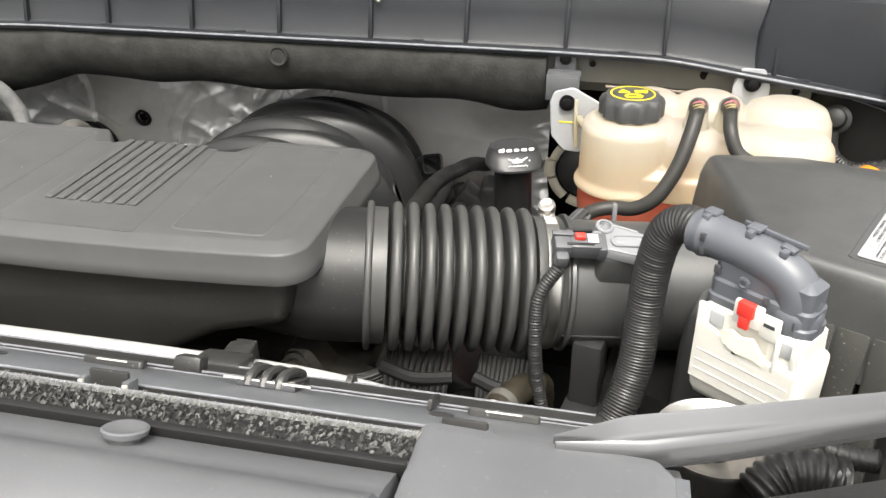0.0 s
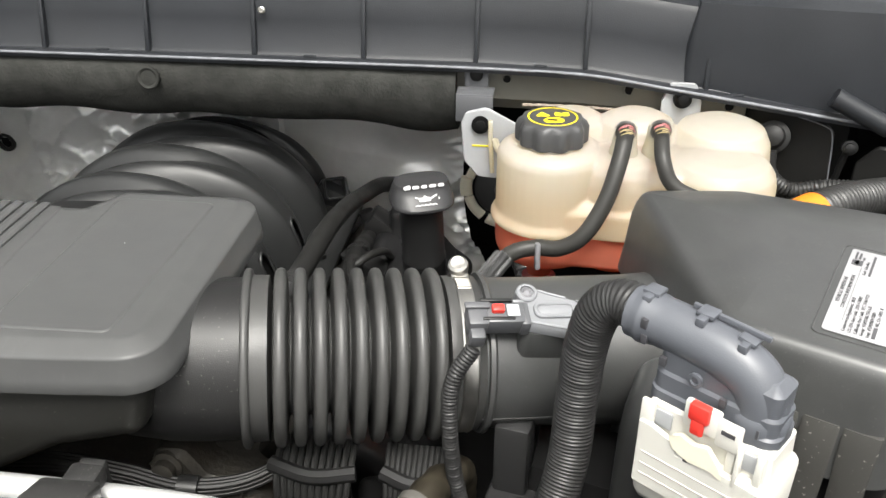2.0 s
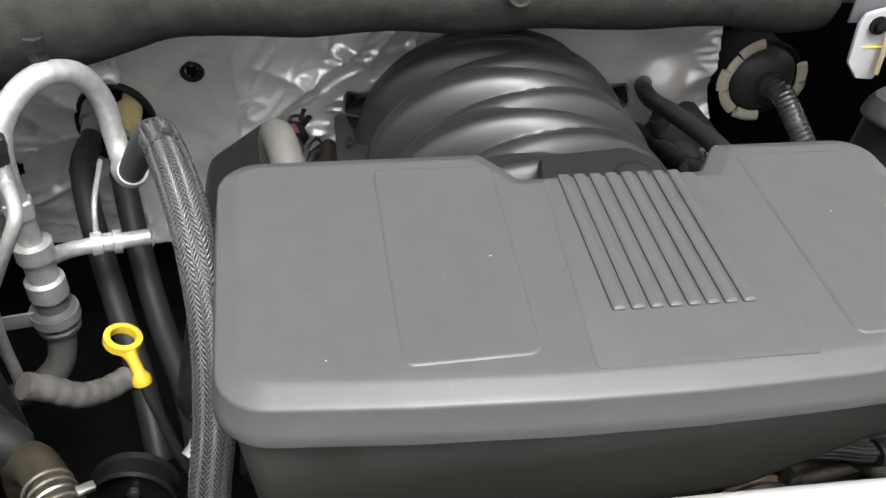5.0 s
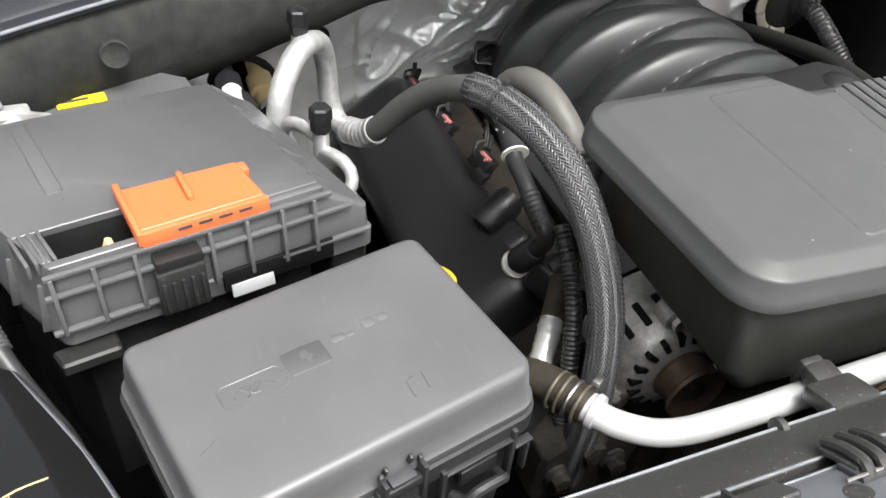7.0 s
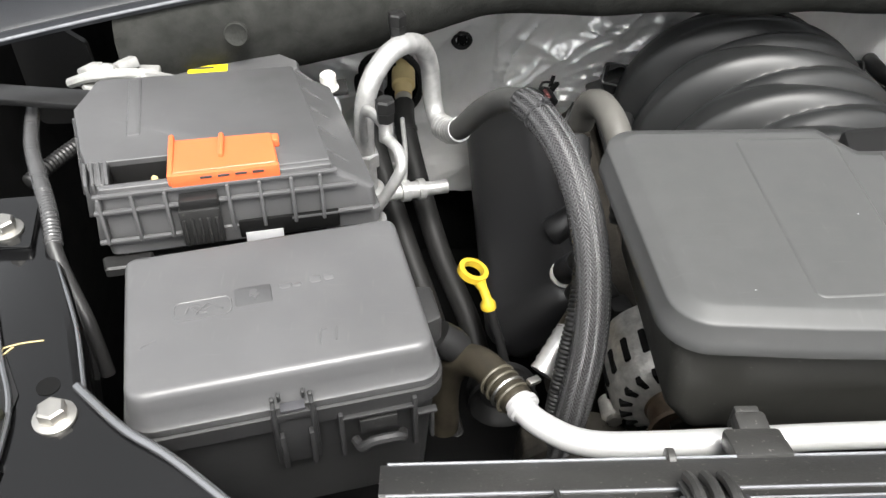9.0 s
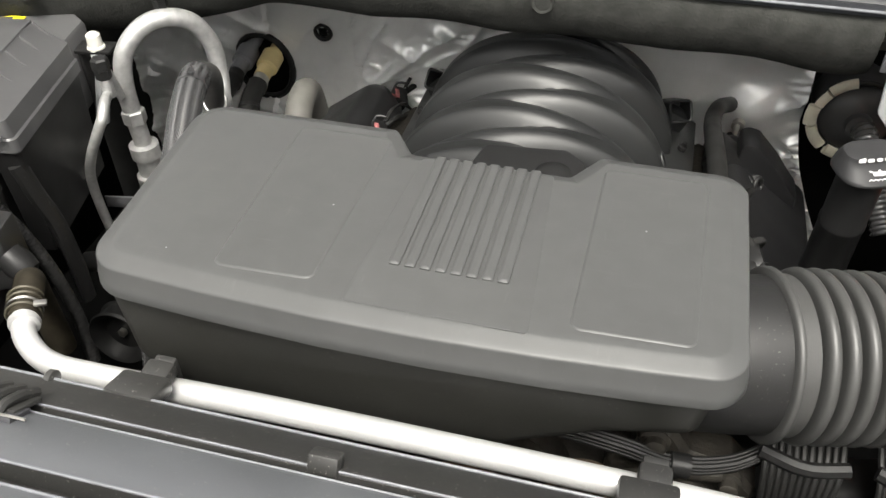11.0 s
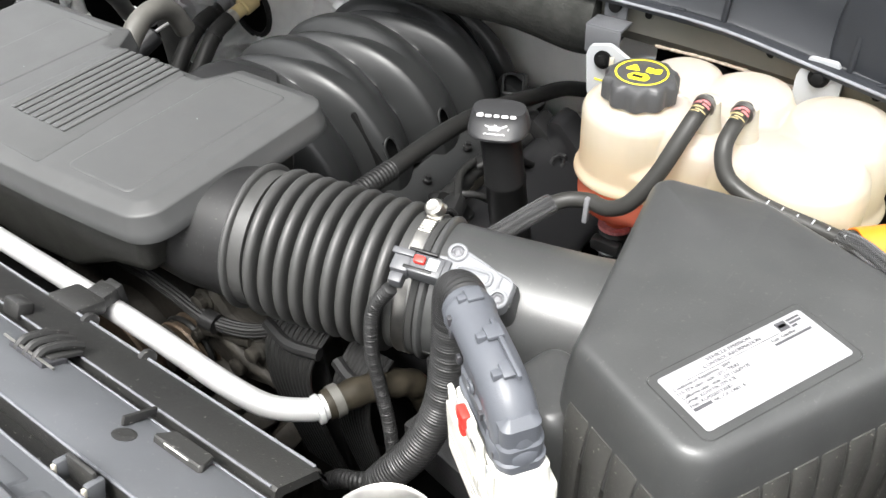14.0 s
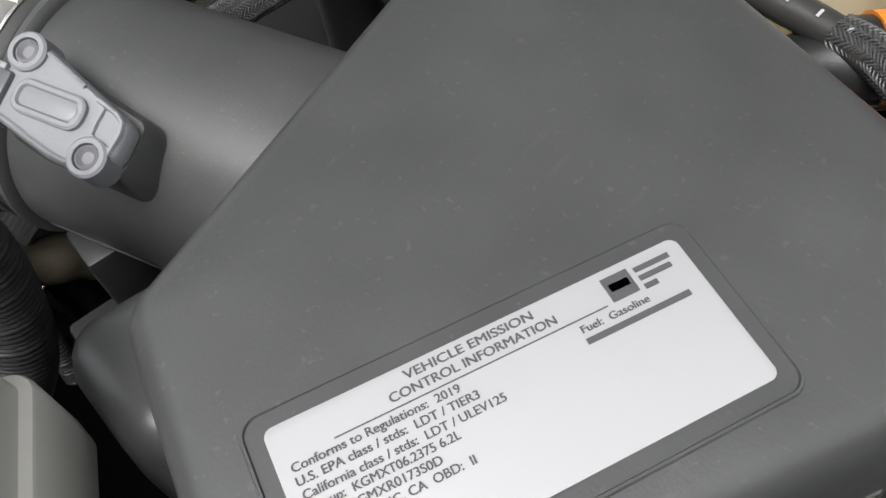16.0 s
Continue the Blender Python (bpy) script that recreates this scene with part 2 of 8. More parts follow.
def foil():
    m, nt, b = mat_base("aluminised_foil")
    n = noise_node(nt, 16, 6)
    col = ramp(nt, n.outputs["Fac"], 0.3, 0.75, (0.80, 0.80, 0.79, 1), (0.92, 0.92, 0.91, 1))
    nt.links.new(col.outputs[0], b.inputs["Base Color"])
    b.inputs["Metallic"].default_value = 0.40
    mr = ramp(nt, noise_node(nt, 9, 4).outputs["Fac"], 0.35, 0.7, (0.29, 0.29, 0.29, 1), (0.40, 0.40, 0.40, 1))
    nt.links.new(mr.outputs[0], b.inputs["Roughness"])
    bp = nt.nodes.new("ShaderNodeBump")
    bp.inputs["Strength"].default_value, bp.inputs["Distance"].default_value = 0.12, 0.003
    nt.links.new(noise_node(nt, 55, 4).outputs["Fac"], bp.inputs["Height"])
    nt.links.new(bp.outputs[0], b.inputs["Normal"])
    return m


def milky(name, c, sub, through_, share=0.38, low_tint=None):
    """Translucent plastic; low_tint: a yellower colour below an uneven height line."""
    m, nt, b = mat_base(name)
    n = noise_node(nt, 12, 4)
    c = Vector(c)
    col = ramp(nt, n.outputs["Fac"], 0.3, 0.7, (*(c * 0.90), 1), (*(c * 1.06), 1))
    out = col.outputs[0]
    if low_tint:
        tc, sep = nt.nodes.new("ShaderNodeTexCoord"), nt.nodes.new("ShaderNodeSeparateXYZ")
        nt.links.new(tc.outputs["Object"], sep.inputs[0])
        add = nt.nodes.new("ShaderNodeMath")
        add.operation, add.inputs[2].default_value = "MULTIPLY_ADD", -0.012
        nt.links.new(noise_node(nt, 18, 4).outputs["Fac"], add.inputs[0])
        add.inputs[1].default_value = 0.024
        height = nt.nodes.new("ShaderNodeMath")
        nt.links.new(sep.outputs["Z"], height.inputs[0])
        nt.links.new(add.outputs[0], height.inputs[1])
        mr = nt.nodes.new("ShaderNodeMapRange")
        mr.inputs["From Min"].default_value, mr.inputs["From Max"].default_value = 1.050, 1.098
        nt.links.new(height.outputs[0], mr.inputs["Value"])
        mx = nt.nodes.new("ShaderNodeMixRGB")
        mx.inputs[1].default_value = (*low_tint, 1)
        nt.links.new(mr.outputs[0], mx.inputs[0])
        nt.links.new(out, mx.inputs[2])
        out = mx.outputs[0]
    nt.links.new(out, b.inputs["Base Color"])
    b.inputs["Roughness"].default_value = 0.23
    b.inputs["Subsurface Weight"].default_value = sub
    b.inputs["Subsurface Radius"].default_value = (0.020, 0.019, 0.016)
    b.inputs["Subsurface Scale"].default_value = 1.0
    glow = nt.nodes.new("ShaderNodeBsdfTranslucent")
    glow.inputs["Color"].default_value = (*through_, 1)
    mixed = nt.nodes.new("ShaderNodeMixShader")
    mixed.inputs[0].default_value = share
    nt.links.new(b.outputs[0], mixed.inputs[1])
    nt.links.new(glow.outputs[0], mixed.inputs[2])
    nt.links.new(mixed.outputs[0], nt.nodes["Material Output"].inputs["Surface"])
    return m


M_FOIL = foil()
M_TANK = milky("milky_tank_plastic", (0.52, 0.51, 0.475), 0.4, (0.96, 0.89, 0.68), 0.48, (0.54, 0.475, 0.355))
M_TANKLOW = milky("empty_tank_plastic", (0.46, 0.38, 0.31), 0.3, (0.6, 0.42, 0.28))
M_COOLANT = milky("tank_plastic_with_red_coolant", (0.78, 0.26, 0.17), 0.3, (0.92, 0.30, 0.17), 0.5)


# ---- geometry tools ----
def V(*p):
    return Vector(p)


class G:
    """Collects points and faces of one mesh."""

    def __init__(self):
        self.v, self.f = [], []

    def add(self, vs, fs):
        o = len(self.v)
        self.v += [tuple(p) for p in vs]
        self.f += [tuple(i + o for i in f) for f in fs]
        return self

    def loft(self, rings, caps=(True, True), closed=True):
        n = len(rings[0])
        vs = [p for r in rings for p in r]
        fs = []
        for k in range(len(rings) - 1):
            for i in range(n if closed else n - 1):
                j = (i + 1) % n
                fs.append((k * n + i, k * n + j, (k + 1) * n + j, (k + 1) * n + i))
        if caps[0]:
            fs.append(tuple(range(n - 1, -1, -1)))
        if caps[1]:
            fs.append(tuple((len(rings) - 1) * n + i for i in range(n)))
        return self.add(vs, fs)

    def lathe(self, origin, axis, profile, n=40, caps=(True, True)):
        """profile: (distance along the axis, radius) pairs."""
        a = Vector(axis).normalized()
        u = a.orthogonal().normalized()
        w = a.cross(u)
        o = Vector(origin)
        rings = [[o + a * s + (u * math.cos(t) + w * math.sin(t)) * r for t in [2 * math.pi * i / n for i in range(n)]] for s, r in profile]
        return self.loft(rings, caps)

    def tube(self, pts, r, n=12, step=0.006, rfun=None, caps=(True, True), flat=None):
        """A tube along a smooth line through pts. rfun: radius from the length along it. flat: (direction, factor) squashes the section."""
        c = resample(pts, step)
        rings, s = [], 0.0
        t0 = (c[1] - c[0]).normalized()
        u = t0.orthogonal().normalized()
        for k, p in enumerate(c):
            t = (c[min(k + 1, len(c) - 1)] - c[max(k - 1, 0)]).normalized()
            u = (u - t * u.dot(t)).normalized()
            w = t.cross(u)
            if k:
                s += (p - c[k - 1]).length
            rr = rfun(s) if rfun else r
            ring = []
            for i in range(n):
                a = 2 * math.pi * i / n
                d = (u * math.cos(a) + w * math.sin(a)) * rr
                if flat:
                    d -= flat[0] * d.dot(flat[0]) * (1 - flat[1])
                ring.append(p + d)
            rings.append(ring)
        return self.loft(rings, caps)

    def box(self, c, size, rot=(0, 0, 0), bev=0.002, seg=2):
        b = bmesh.new()
        bmesh.ops.create_cube(b, size=1)
        for q in b.verts:
            q.co = Vector((q.co.x * size[0], q.co.y * size[1], q.co.z * size[2]))
        if bev:
            bmesh.ops.bevel(b, geom=list(b.edges), offset=min(bev, min(size) * 0.45), segments=seg, profile=0.5, affect="EDGES")
        m = pose(*c, *rot)
        b.verts.index_update()
        self.add([m @ q.co for q in b.verts], [[q.index for q in f.verts] for f in b.faces])
        b.free()
        return self

    def slab(self, outline, profile, r=0.01, seg=5, z0=0.0, m=None, caps=(True, True)):
        """A rounded outline in xy stacked along z. profile: (inset, z) pairs."""
        rings = []
        for d, z in profile:
            rr = [max(q - d, 0.0015) for q in r] if isinstance(r, (list, tuple)) else max(r - d, 0.0015)
            o = rounded(inset(outline, d), rr, seg)
            ring = [Vector((x, y, z + z0)) for x, y in o]
            rings.append([m @ p for p in ring] if m else ring)
        return self.loft(rings, caps)

    def grid(self, fn, nu, nv, skip=None):
        vs = [fn(i / nu, j / nv) for j in range(nv + 1) for i in range(nu + 1)]
        fs = []
        for j in range(nv):
            for i in range(nu):
                k = j * (nu + 1) + i
                f = (k, k + 1, k + nu + 2, k + nu + 1)
                if skip and skip(sum((Vector(vs[q]) for q in f), Vector()) / 4):
                    continue
                fs.append(f)
        return self.add(vs, fs)

    def torus(self, c, axis, R, r, n=32, k=8, arc=1.0):
        a = Vector(axis).normalized()
        u = a.orthogonal().normalized()
        w = a.cross(u)
        rings = []
        cnt = n if arc < 1 else n
        for i in range(cnt + 1):
            t = 2 * math.pi * arc * i / n
            d = u * math.cos(t) + w * math.sin(t)
            rings.append([Vector(c) + d * (R + r * math.cos(2 * math.pi * q / k)) + a * r * math.sin(2 * math.pi * q / k) for q in range(k)])
        return self.loft(rings, (arc < 1, arc < 1))


def resample(pts, step):
    """Catmull-Rom through the points, at about even steps."""
    p = [Vector(q) for q in pts]
    if len(p) == 2:
        n = max(2, int((p[1] - p[0]).length / step))
        return [p[0].lerp(p[1], i / n) for i in range(n + 1)]
    e = [p[0] * 2 - p[1]] + p + [p[-1] * 2 - p[-2]]
    out = []
    for k in range(1, len(e) - 2):
        a, b, c, d = e[k - 1:k + 3]
        n = max(2, int((c - b).length / step))
        for i in range(n):
            t = i / n
            out.append(0.5 * (2 * b + (c - a) * t + (2 * a - 5 * b + 4 * c - d) * t * t + (3 * b - a - 3 * c + d) * t ** 3))
    return out + [p[-1]]


def inset(pts, d):
    """A closed counter-clockwise outline moved inwards by d."""
    if abs(d) < 1e-9:
        return list(pts)
    out, n = [], len(pts)
    for i in range(n):
        a, b, c = Vector(pts[i - 1]), Vector(pts[i]), Vector(pts[(i + 1) % n])
        n1, n2 = (b - a).normalized(), (c - b).normalized()
        n1, n2 = Vector((-n1.y, n1.x)), Vector((-n2.y, n2.x))
        m = (n1 + n2) / max(1 + n1.dot(n2), 0.2)
        out.append(tuple(b + m * d))
    return out


def rounded(pts, r, seg=5):
    """The outline with its corners rounded; r may be one radius or one for each corner."""
    out, n = [], len(pts)
    for i in range(n):
        a, b, c = Vector(pts[i - 1]), Vector(pts[i]), Vector(pts[(i + 1) % n])
        u, w = (a - b), (c - b)
        lu, lw = u.length, w.length
        u, w = u / lu, w / lw
        rad = r[i] if isinstance(r, (list, tuple)) else r
        ang = math.acos(max(-1, min(1, u.dot(w)))) / 2
        k = min(rad / max(math.tan(ang), 1e-3), lu * 0.48, lw * 0.48)
        rr = k * math.tan(ang)
        p, q = b + u * k, b + w * k
        cen = b + (u + w).normalized() * (rr / max(math.sin(ang), 1e-3))
        for s in range(seg + 1):
            t = s / seg
            d = (p - cen).lerp(q - cen, t)
            out.append(tuple(cen + d.normalized() * rr) if d.length > 1e-9 else tuple(b))
    return out


def mesh_of(name, g, material, sharp=38):
    me = bpy.data.meshes.new(name)
    me.from_pydata(g.v, [], g.f)
    me.materials.append(material)
    me.validate()
    b = bmesh.new()
    b.from_mesh(me)
    bmesh.ops.recalc_face_normals(b, faces=list(b.faces))
    b.to_mesh(me)
    b.free()
    me.shade_smooth()
    me.set_sharp_from_angle(angle=radians(sharp))
    return me


def thing(name, base, label, category, group="", kind=""):
    e = new(name)
    e.location = base
    e.empty_display_size = 0.02
    return tagged(e, label, category, group, kind)


def part(name, g, material, parent, label="", sharp=38):
    ob = new(name, mesh_of(name, g, material, sharp))
    ob.parent = parent
    root = parent
    while root.parent:
        root = root.parent
    if parent is root:
        ob.matrix_parent_inverse = Matrix.Translation(root.location).inverted()
    return tagged(ob, label)


def solo(name, g, material, label, category, kind="", sharp=38, group=""):
    return tagged(new(name, mesh_of(name, g, material, sharp)), label, category, group, kind)


def corrugated(r, depth, pitch):
    return lambda s: r - depth * (0.5 + 0.5 * math.cos(2 * math.pi * s / pitch)) ** 2


def text_mesh(body, size, m, align="LEFT"):
    c = bpy.data.curves.new("writing", "FONT")
    c.body, c.size, c.align_x, c.extrude = body, size, align, 0.00006
    o = bpy.data.objects.new("writing", c)
    scene.collection.objects.link(o)
    dg = bpy.context.evaluated_depsgraph_get()
    me = bpy.data.meshes.new_from_object(o.evaluated_get(dg))
    bpy.data.objects.remove(o)
    # three passes side by side make the strokes heavier
    b = bmesh.new()
    for k in (-1, 0, 1):
        b.from_mesh(me)
        b.verts.ensure_lookup_table()
        for q in b.verts[-len(me.vertices):]:
            q.co += Vector((k * 0.020 * size, abs(k) * 0.004 * size, 0.00003 * k))
    b.to_mesh(me)
    b.free()
    me.transform(m)
    return me


XZ = Matrix(((1, 0, 0, 0), (0, 0, 1, 0), (0, 1, 0, 0), (0, 0, 0, 1)))

# ---- setting: ground, bay walls, cowl ----
solo("ground", G().grid(lambda u, v: (-40 + 80 * u, -40 + 80 * v, 0), 8, 8), M_FLOOR, "plain grey concrete floor under the truck", "floor", "structure")

# bay shell coloured near black, its shade held in the base colour
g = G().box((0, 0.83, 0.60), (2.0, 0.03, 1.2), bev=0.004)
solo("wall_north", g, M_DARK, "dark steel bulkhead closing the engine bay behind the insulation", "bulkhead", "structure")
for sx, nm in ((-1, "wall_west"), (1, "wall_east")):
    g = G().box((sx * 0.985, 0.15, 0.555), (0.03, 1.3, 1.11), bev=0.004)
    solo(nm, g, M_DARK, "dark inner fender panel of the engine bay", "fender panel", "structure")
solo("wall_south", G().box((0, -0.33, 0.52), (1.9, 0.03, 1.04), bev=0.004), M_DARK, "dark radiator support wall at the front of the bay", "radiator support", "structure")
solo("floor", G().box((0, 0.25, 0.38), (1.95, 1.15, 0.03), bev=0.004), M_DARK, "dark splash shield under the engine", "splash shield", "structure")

# unseen raised hood, hinged behind the cowl, closing above; shades and brightens the bay
hood = G().slab([(-0.86, 0.0), (0.86, 0.0), (0.80, 1.28), (0.60, 1.36), (-0.60, 1.36), (-0.80, 1.28)], [(0.02, -0.03), (0, -0.02), (0, 0.0), (0.01, 0.012)], r=0.06, m=Matrix.Translation((0, 0.80, 1.33)) @ pose(0, 0, 0, -66, 0, 0) @ Matrix.Diagonal((1, -1, 1, 1)))
solo("ceiling", hood, M_HOOD, "unseen raised hood, its silver underside set to bounce light down", "hood", "structure")

# foil-faced insulation on the bulkhead, wrinkled, with an opening for the pipes
OV = (-0.535, 0.832, 0.052, 0.060)


def in_oval(p, grow=1.0):
    return abs((p[0] - OV[0]) / (OV[2] * grow)) ** 2.8 + abs((p[2] - OV[1]) / (OV[3] * grow)) ** 2.8 < 1


def crinkle(x, z):
    """Sharp folds of the foil, running aslant."""
    h = 0.0
    for k, (ang, f, amp) in enumerate(((32, 6.0, 0.015), (-20, 10.0, 0.010), (58, 15.0, 0.0090), (10, 26.0, 0.0036), (-48, 40.0, 0.0008))):
        c, s = math.cos(radians(ang)), math.sin(radians(ang))
        a, b = x * c + z * s, -x * s + z * c
        n = noise.noise(Vector((a * f * 0.45, b * f * 1.5, 7.0 * k)))
        h += amp * (1 - min(1.0, 3.2 * abs(n))) ** 2 * (0.35 + 0.65 * (noise.noise(Vector((x * 5, z * 5, 3.0 + k))) > -0.12))
    return h


def foil_at(u, v):
    z = 0.605 + 0.475 * v
    right = 0.375 + 0.10 * max(0.0, (0.86 - z) / 0.25) ** 1.5
    x = -0.80 + (right + 0.80) * u
    p = Vector((x * 9, z * 9, 2.0))
    calm = (0.12 + 1.2 * max(0.0, min(1.0, (x - 0.335) / 0.03)) if x > 0.08 else 1.0) if x > -0.36 or x < -0.52 else 0.35
    y = 0.752 + 0.010 * noise.noise(p * 0.6) - calm * crinkle(x, z)
    y += -0.022 * math.exp(-((x - 0.30) / 0.05) ** 2) * (0.5 + 0.5 * math.sin(z * 46))
    return (x, y + 0.015 * max(0, abs(x + 0.05) - 0.30), z)


g = G().grid(foil_at, 300, 170, skip=lambda p: in_oval(p) or (p.x + 0.416) ** 2 + (p.z - 0.912) ** 2 < 0.010 ** 2 or (p.x + 0.70) ** 2 + (p.z - 0.76) ** 2 < 0.017 ** 2)
insul = solo("bulkhead_insulation", g, M_FOIL, "crinkled silver foil-faced heat insulation covering the bulkhead", "insulation", "structure", sharp=60)
ring = [V(OV[0] + OV[2] * 1.02 * math.cos(t), 0.748, OV[1] + OV[3] * 1.02 * math.sin(t)) for t in [2 * math.pi * i / 20 for i in range(21)]]
part("grommet_rim", G().tube(ring, 0.006, 8), M_RUBBER, insul, "black rubber rim round the opening")
part("hole_rim", G().torus((-0.416, 0.749, 0.912), (0, 1, 0), 0.0135, 0.0042, 24), M_RUBBER, insul, "black rubber ring of a bolt hole")
part("bolt", G().lathe((-0.416, 0.765, 0.912), (0, -1, 0), [(0, 0.009), (0.012, 0.009), (0.014, 0.007)], 6), M_DARK, insul)
part("hole_rim", G().torus((-0.70, 0.757, 0.76), (0, 1, 0), 0.019, 0.004, 24), M_RUBBER, insul)


# cowl: lip line in plan, bowed forward at both ends
def lip_y(x):
    if x > 0:
        return 0.512 - 0.16 * max(0.0, x - 0.40) ** 1.3
    return 0.512 - 0.50 * max(0.0, -x - 0.40) ** 1.6


def lip_drop(x):
    return 0.10 * max(0.0, x - 0.55) if x > 0 else 0.018 * max(0.0, -x - 0.55)


def cowl_ring(x):
    y = lip_y(x)
    d = lip_drop(x)
    prof = [(-0.004, 1.144), (-0.006, 1.150), (0.002, 1.1535), (0.012, 1.152), (0.016, 1.156), (0.024, 1.195), (0.030, 1.232), (0.036, 1.240), (0.10, 1.252), (0.30, 1.30), (0.30, 1.28), (0.036, 1.205), (0.020, 1.146)]
    return [V(x, y + a, b - d) for a, b in prof]


xs = [-0.95 + 1.9 * i / 95 for i in range(96)]
cowl = solo("cowl_panel", G().loft([cowl_ring(x) for x in xs]), M_COWL, "slate grey plastic cowl panel below the windscreen", "cowl panel", "structure")
for k in range(-6, 7):
    x = 0.127 + 0.1415 * k - (0.008 if k > 2 else 0)
    if abs(x) > 0.70:
        continue
    y = lip_y(x)
    o = [(y + 0.006, 1.151), (y + 0.034, 1.151), (y + 0.036, 1.236), (y + 0.026, 1.236)]
    g = G().slab(o, [(0.0006, -0.0027), (0, -0.0018), (0, 0.0018), (0.0006, 0.0027)], r=0.002, seg=2, m=Matrix.Translation((x, 0, -lip_drop(x))) @ Matrix(((0, 0, 1, 0), (1, 0, 0, 0), (0, 1, 0, 0), (0, 0, 0, 1))))
    part("cowl_rib", g, M_COWL, cowl)
for x in (-0.52, -0.30, -0.075, 0.20, 0.49, 0.72):
    y = lip_y(x)
    part("clip_slot", G().box((x, y + 0.007, 1.1535 - lip_drop(x)), (0.016, 0.005, 0.003), bev=0.001), M_COWL, cowl)
part("screw", G().lathe((0.14, 0.531, 1.207), (0, -1, 0.15), [(0, 0.0045), (0.003, 0.0045), (0.004, 0.003), (0.0025, 0.002)], 16), M_STEEL, cowl, "small steel screw")
# pale tube paints the highlight on the front of the lip
part("lip_highlight", G().tube([V(x, lip_y(x) - 0.0045, 1.1500 - lip_drop(x)) for x in xs[::5]], 0.0019, 8, step=0.02), M_COWLE, cowl, "edge highlight painted pale along the cowl lip")
# raised corner of the cowl and the windscreen vent mesh
o = [(0.655, lip_y(0.655) + 0.013), (0.93, lip_y(0.93) + 0.013), (0.93, 0.62), (0.67, 0.62)]
part("cowl_corner", G().slab(o, [(0.0, 1.125), (0.003, 1.19), (0.012, 1.236), (0.03, 1.244)], r=0.012), M_COWL, cowl)
g = G()
for i in range(44):
    g.box((0.60 + i * 0.008, 0.685, 1.275), (0.0022, 0.10, 0.004), rot=(15, 0, 0), bev=0)
for j in range(12):
    g.box((0.772, 0.645 + j * 0.008, 1.268 + j * 0.0022), (0.35, 0.0022, 0.004), rot=(15, 0, 0), bev=0)
vent = part("vent_mesh", g, M_PLASTD, cowl, "fine black vent mesh")


# padded seal under the cowl lip
def seal_bottom(x):
    b = 1.056 - 0.009 * math.exp(-((x - 0.33) / 0.06) ** 2)
    t = min(1.0, max(0.0, (-0.38 - x) / 0.2))
    return b - 0.045 * t * t * (3 - 2 * t) + 0.003 * math.sin(x * 31)


def seal_ring(x):
    b, y, t = seal_bottom(x), lip_y(x) - 0.004, 1.151
    n = 22
    out = []
    for i in range(n):
        a = 2 * math.pi * i / n
        cy, cz = math.cos(a), math.sin(a)
        cy = math.copysign(abs(cy) ** 0.75, cy)
        cz = math.copysign(abs(cz) ** 0.62, cz)
        bulge = 0.010 * math.sin(max(0.0, min(1.0, (cz + 1) / 2)) * math.pi)
        p = V(x, y + 0.042 + 0.046 * cy - (bulge if cy < 0 else 0) + 0.03 * (1 - cz) * 0.4, (b + t) / 2 + (t - b) / 2 * cz)
        p.y += 0.003 * noise.noise(p * 14) + 0.0015 * noise.noise(p * 40)
        p.z += 0.0025 * noise.noise(p * 12 + V(5, 5, 5))
        out.append(p)
    return out


xs = [-0.825 + 1.211 * i / 130 for i in range(131)]
seal = solo("cowl_seal", G().loft([seal_ring(x) for x in xs]), M_FOAM, "thick black felted padding hanging below the cowl lip", "insulation pad", "structure", sharp=70)
part("button", G().lathe((-0.008, lip_y(0) - 0.013, 1.125), (0, -1, 0.15), [(0, 0.0145), (0.006, 0.0145), (0.007, 0.013), (0.005, 0.010), (0.0062, 0.003)], 28), M_FOAM, seal, "round pressed button")
part("button", G().lathe((-0.70, lip_y(-0.70) - 0.015, 1.100), (0, -1, 0.15), [(0, 0.0145), (0.006, 0.0145), (0.007, 0.013), (0.005, 0.010)], 28), M_FOAM, seal, "round pressed button")

# primed cross bar with holes behind the coolant tank, and the black flap beyond it
pts = [(0.386, 0.545), (0.55, 0.536), (0.70, 0.515), (0.735, 0.506)]
g = G()
rr = resample([V(a, b, 0) for a, b in pts], 0.02)
g.loft([[V(p.x, p.y, 1.088), V(p.x, p.y - 0.006, 1.090), V(p.x, p.y - 0.010, 1.098), V(p.x, p.y - 0.016, 1.105), V(p.x, p.y - 0.014, 1.146), V(p.x, p.y + 0.02, 1.150), V(p.x, p.y + 0.02, 1.088)] for p in rr])
bar = solo("cross_bar", g, M_PRIMER, "grey-brown primed steel cross bar below the cowl", "body panel", "structure", sharp=30)
for hx, hz, hr in ((0.449, 1.131, 0.0055), (0.600, 1.127, 0.007), (0.716, 1.118, 0.006)):
    hy = min(rr, key=lambda p: abs(p.x - hx)).y - 0.015
    part("hole_rim", G().torus((hx, hy, hz), (0, 1, 0), hr, 0.0012, 20, 6), M_PRIMER, bar)
    # near-black disc on the bar paints the shade in the hole
    part("hole", G().lathe((hx, hy - 0.0008, hz), (0, 1, 0), [(0, hr), (0.004, hr)], 20), M_DARK, bar)
TURN = Matrix.Translation((0, 0.485, 0)) @ pose(0.82, 0, 0, 0, 0, -22) @ Matrix.Translation((-0.82, 0, 0)) @ XZ @ Matrix.Diagonal((1, 1, -1, 1))
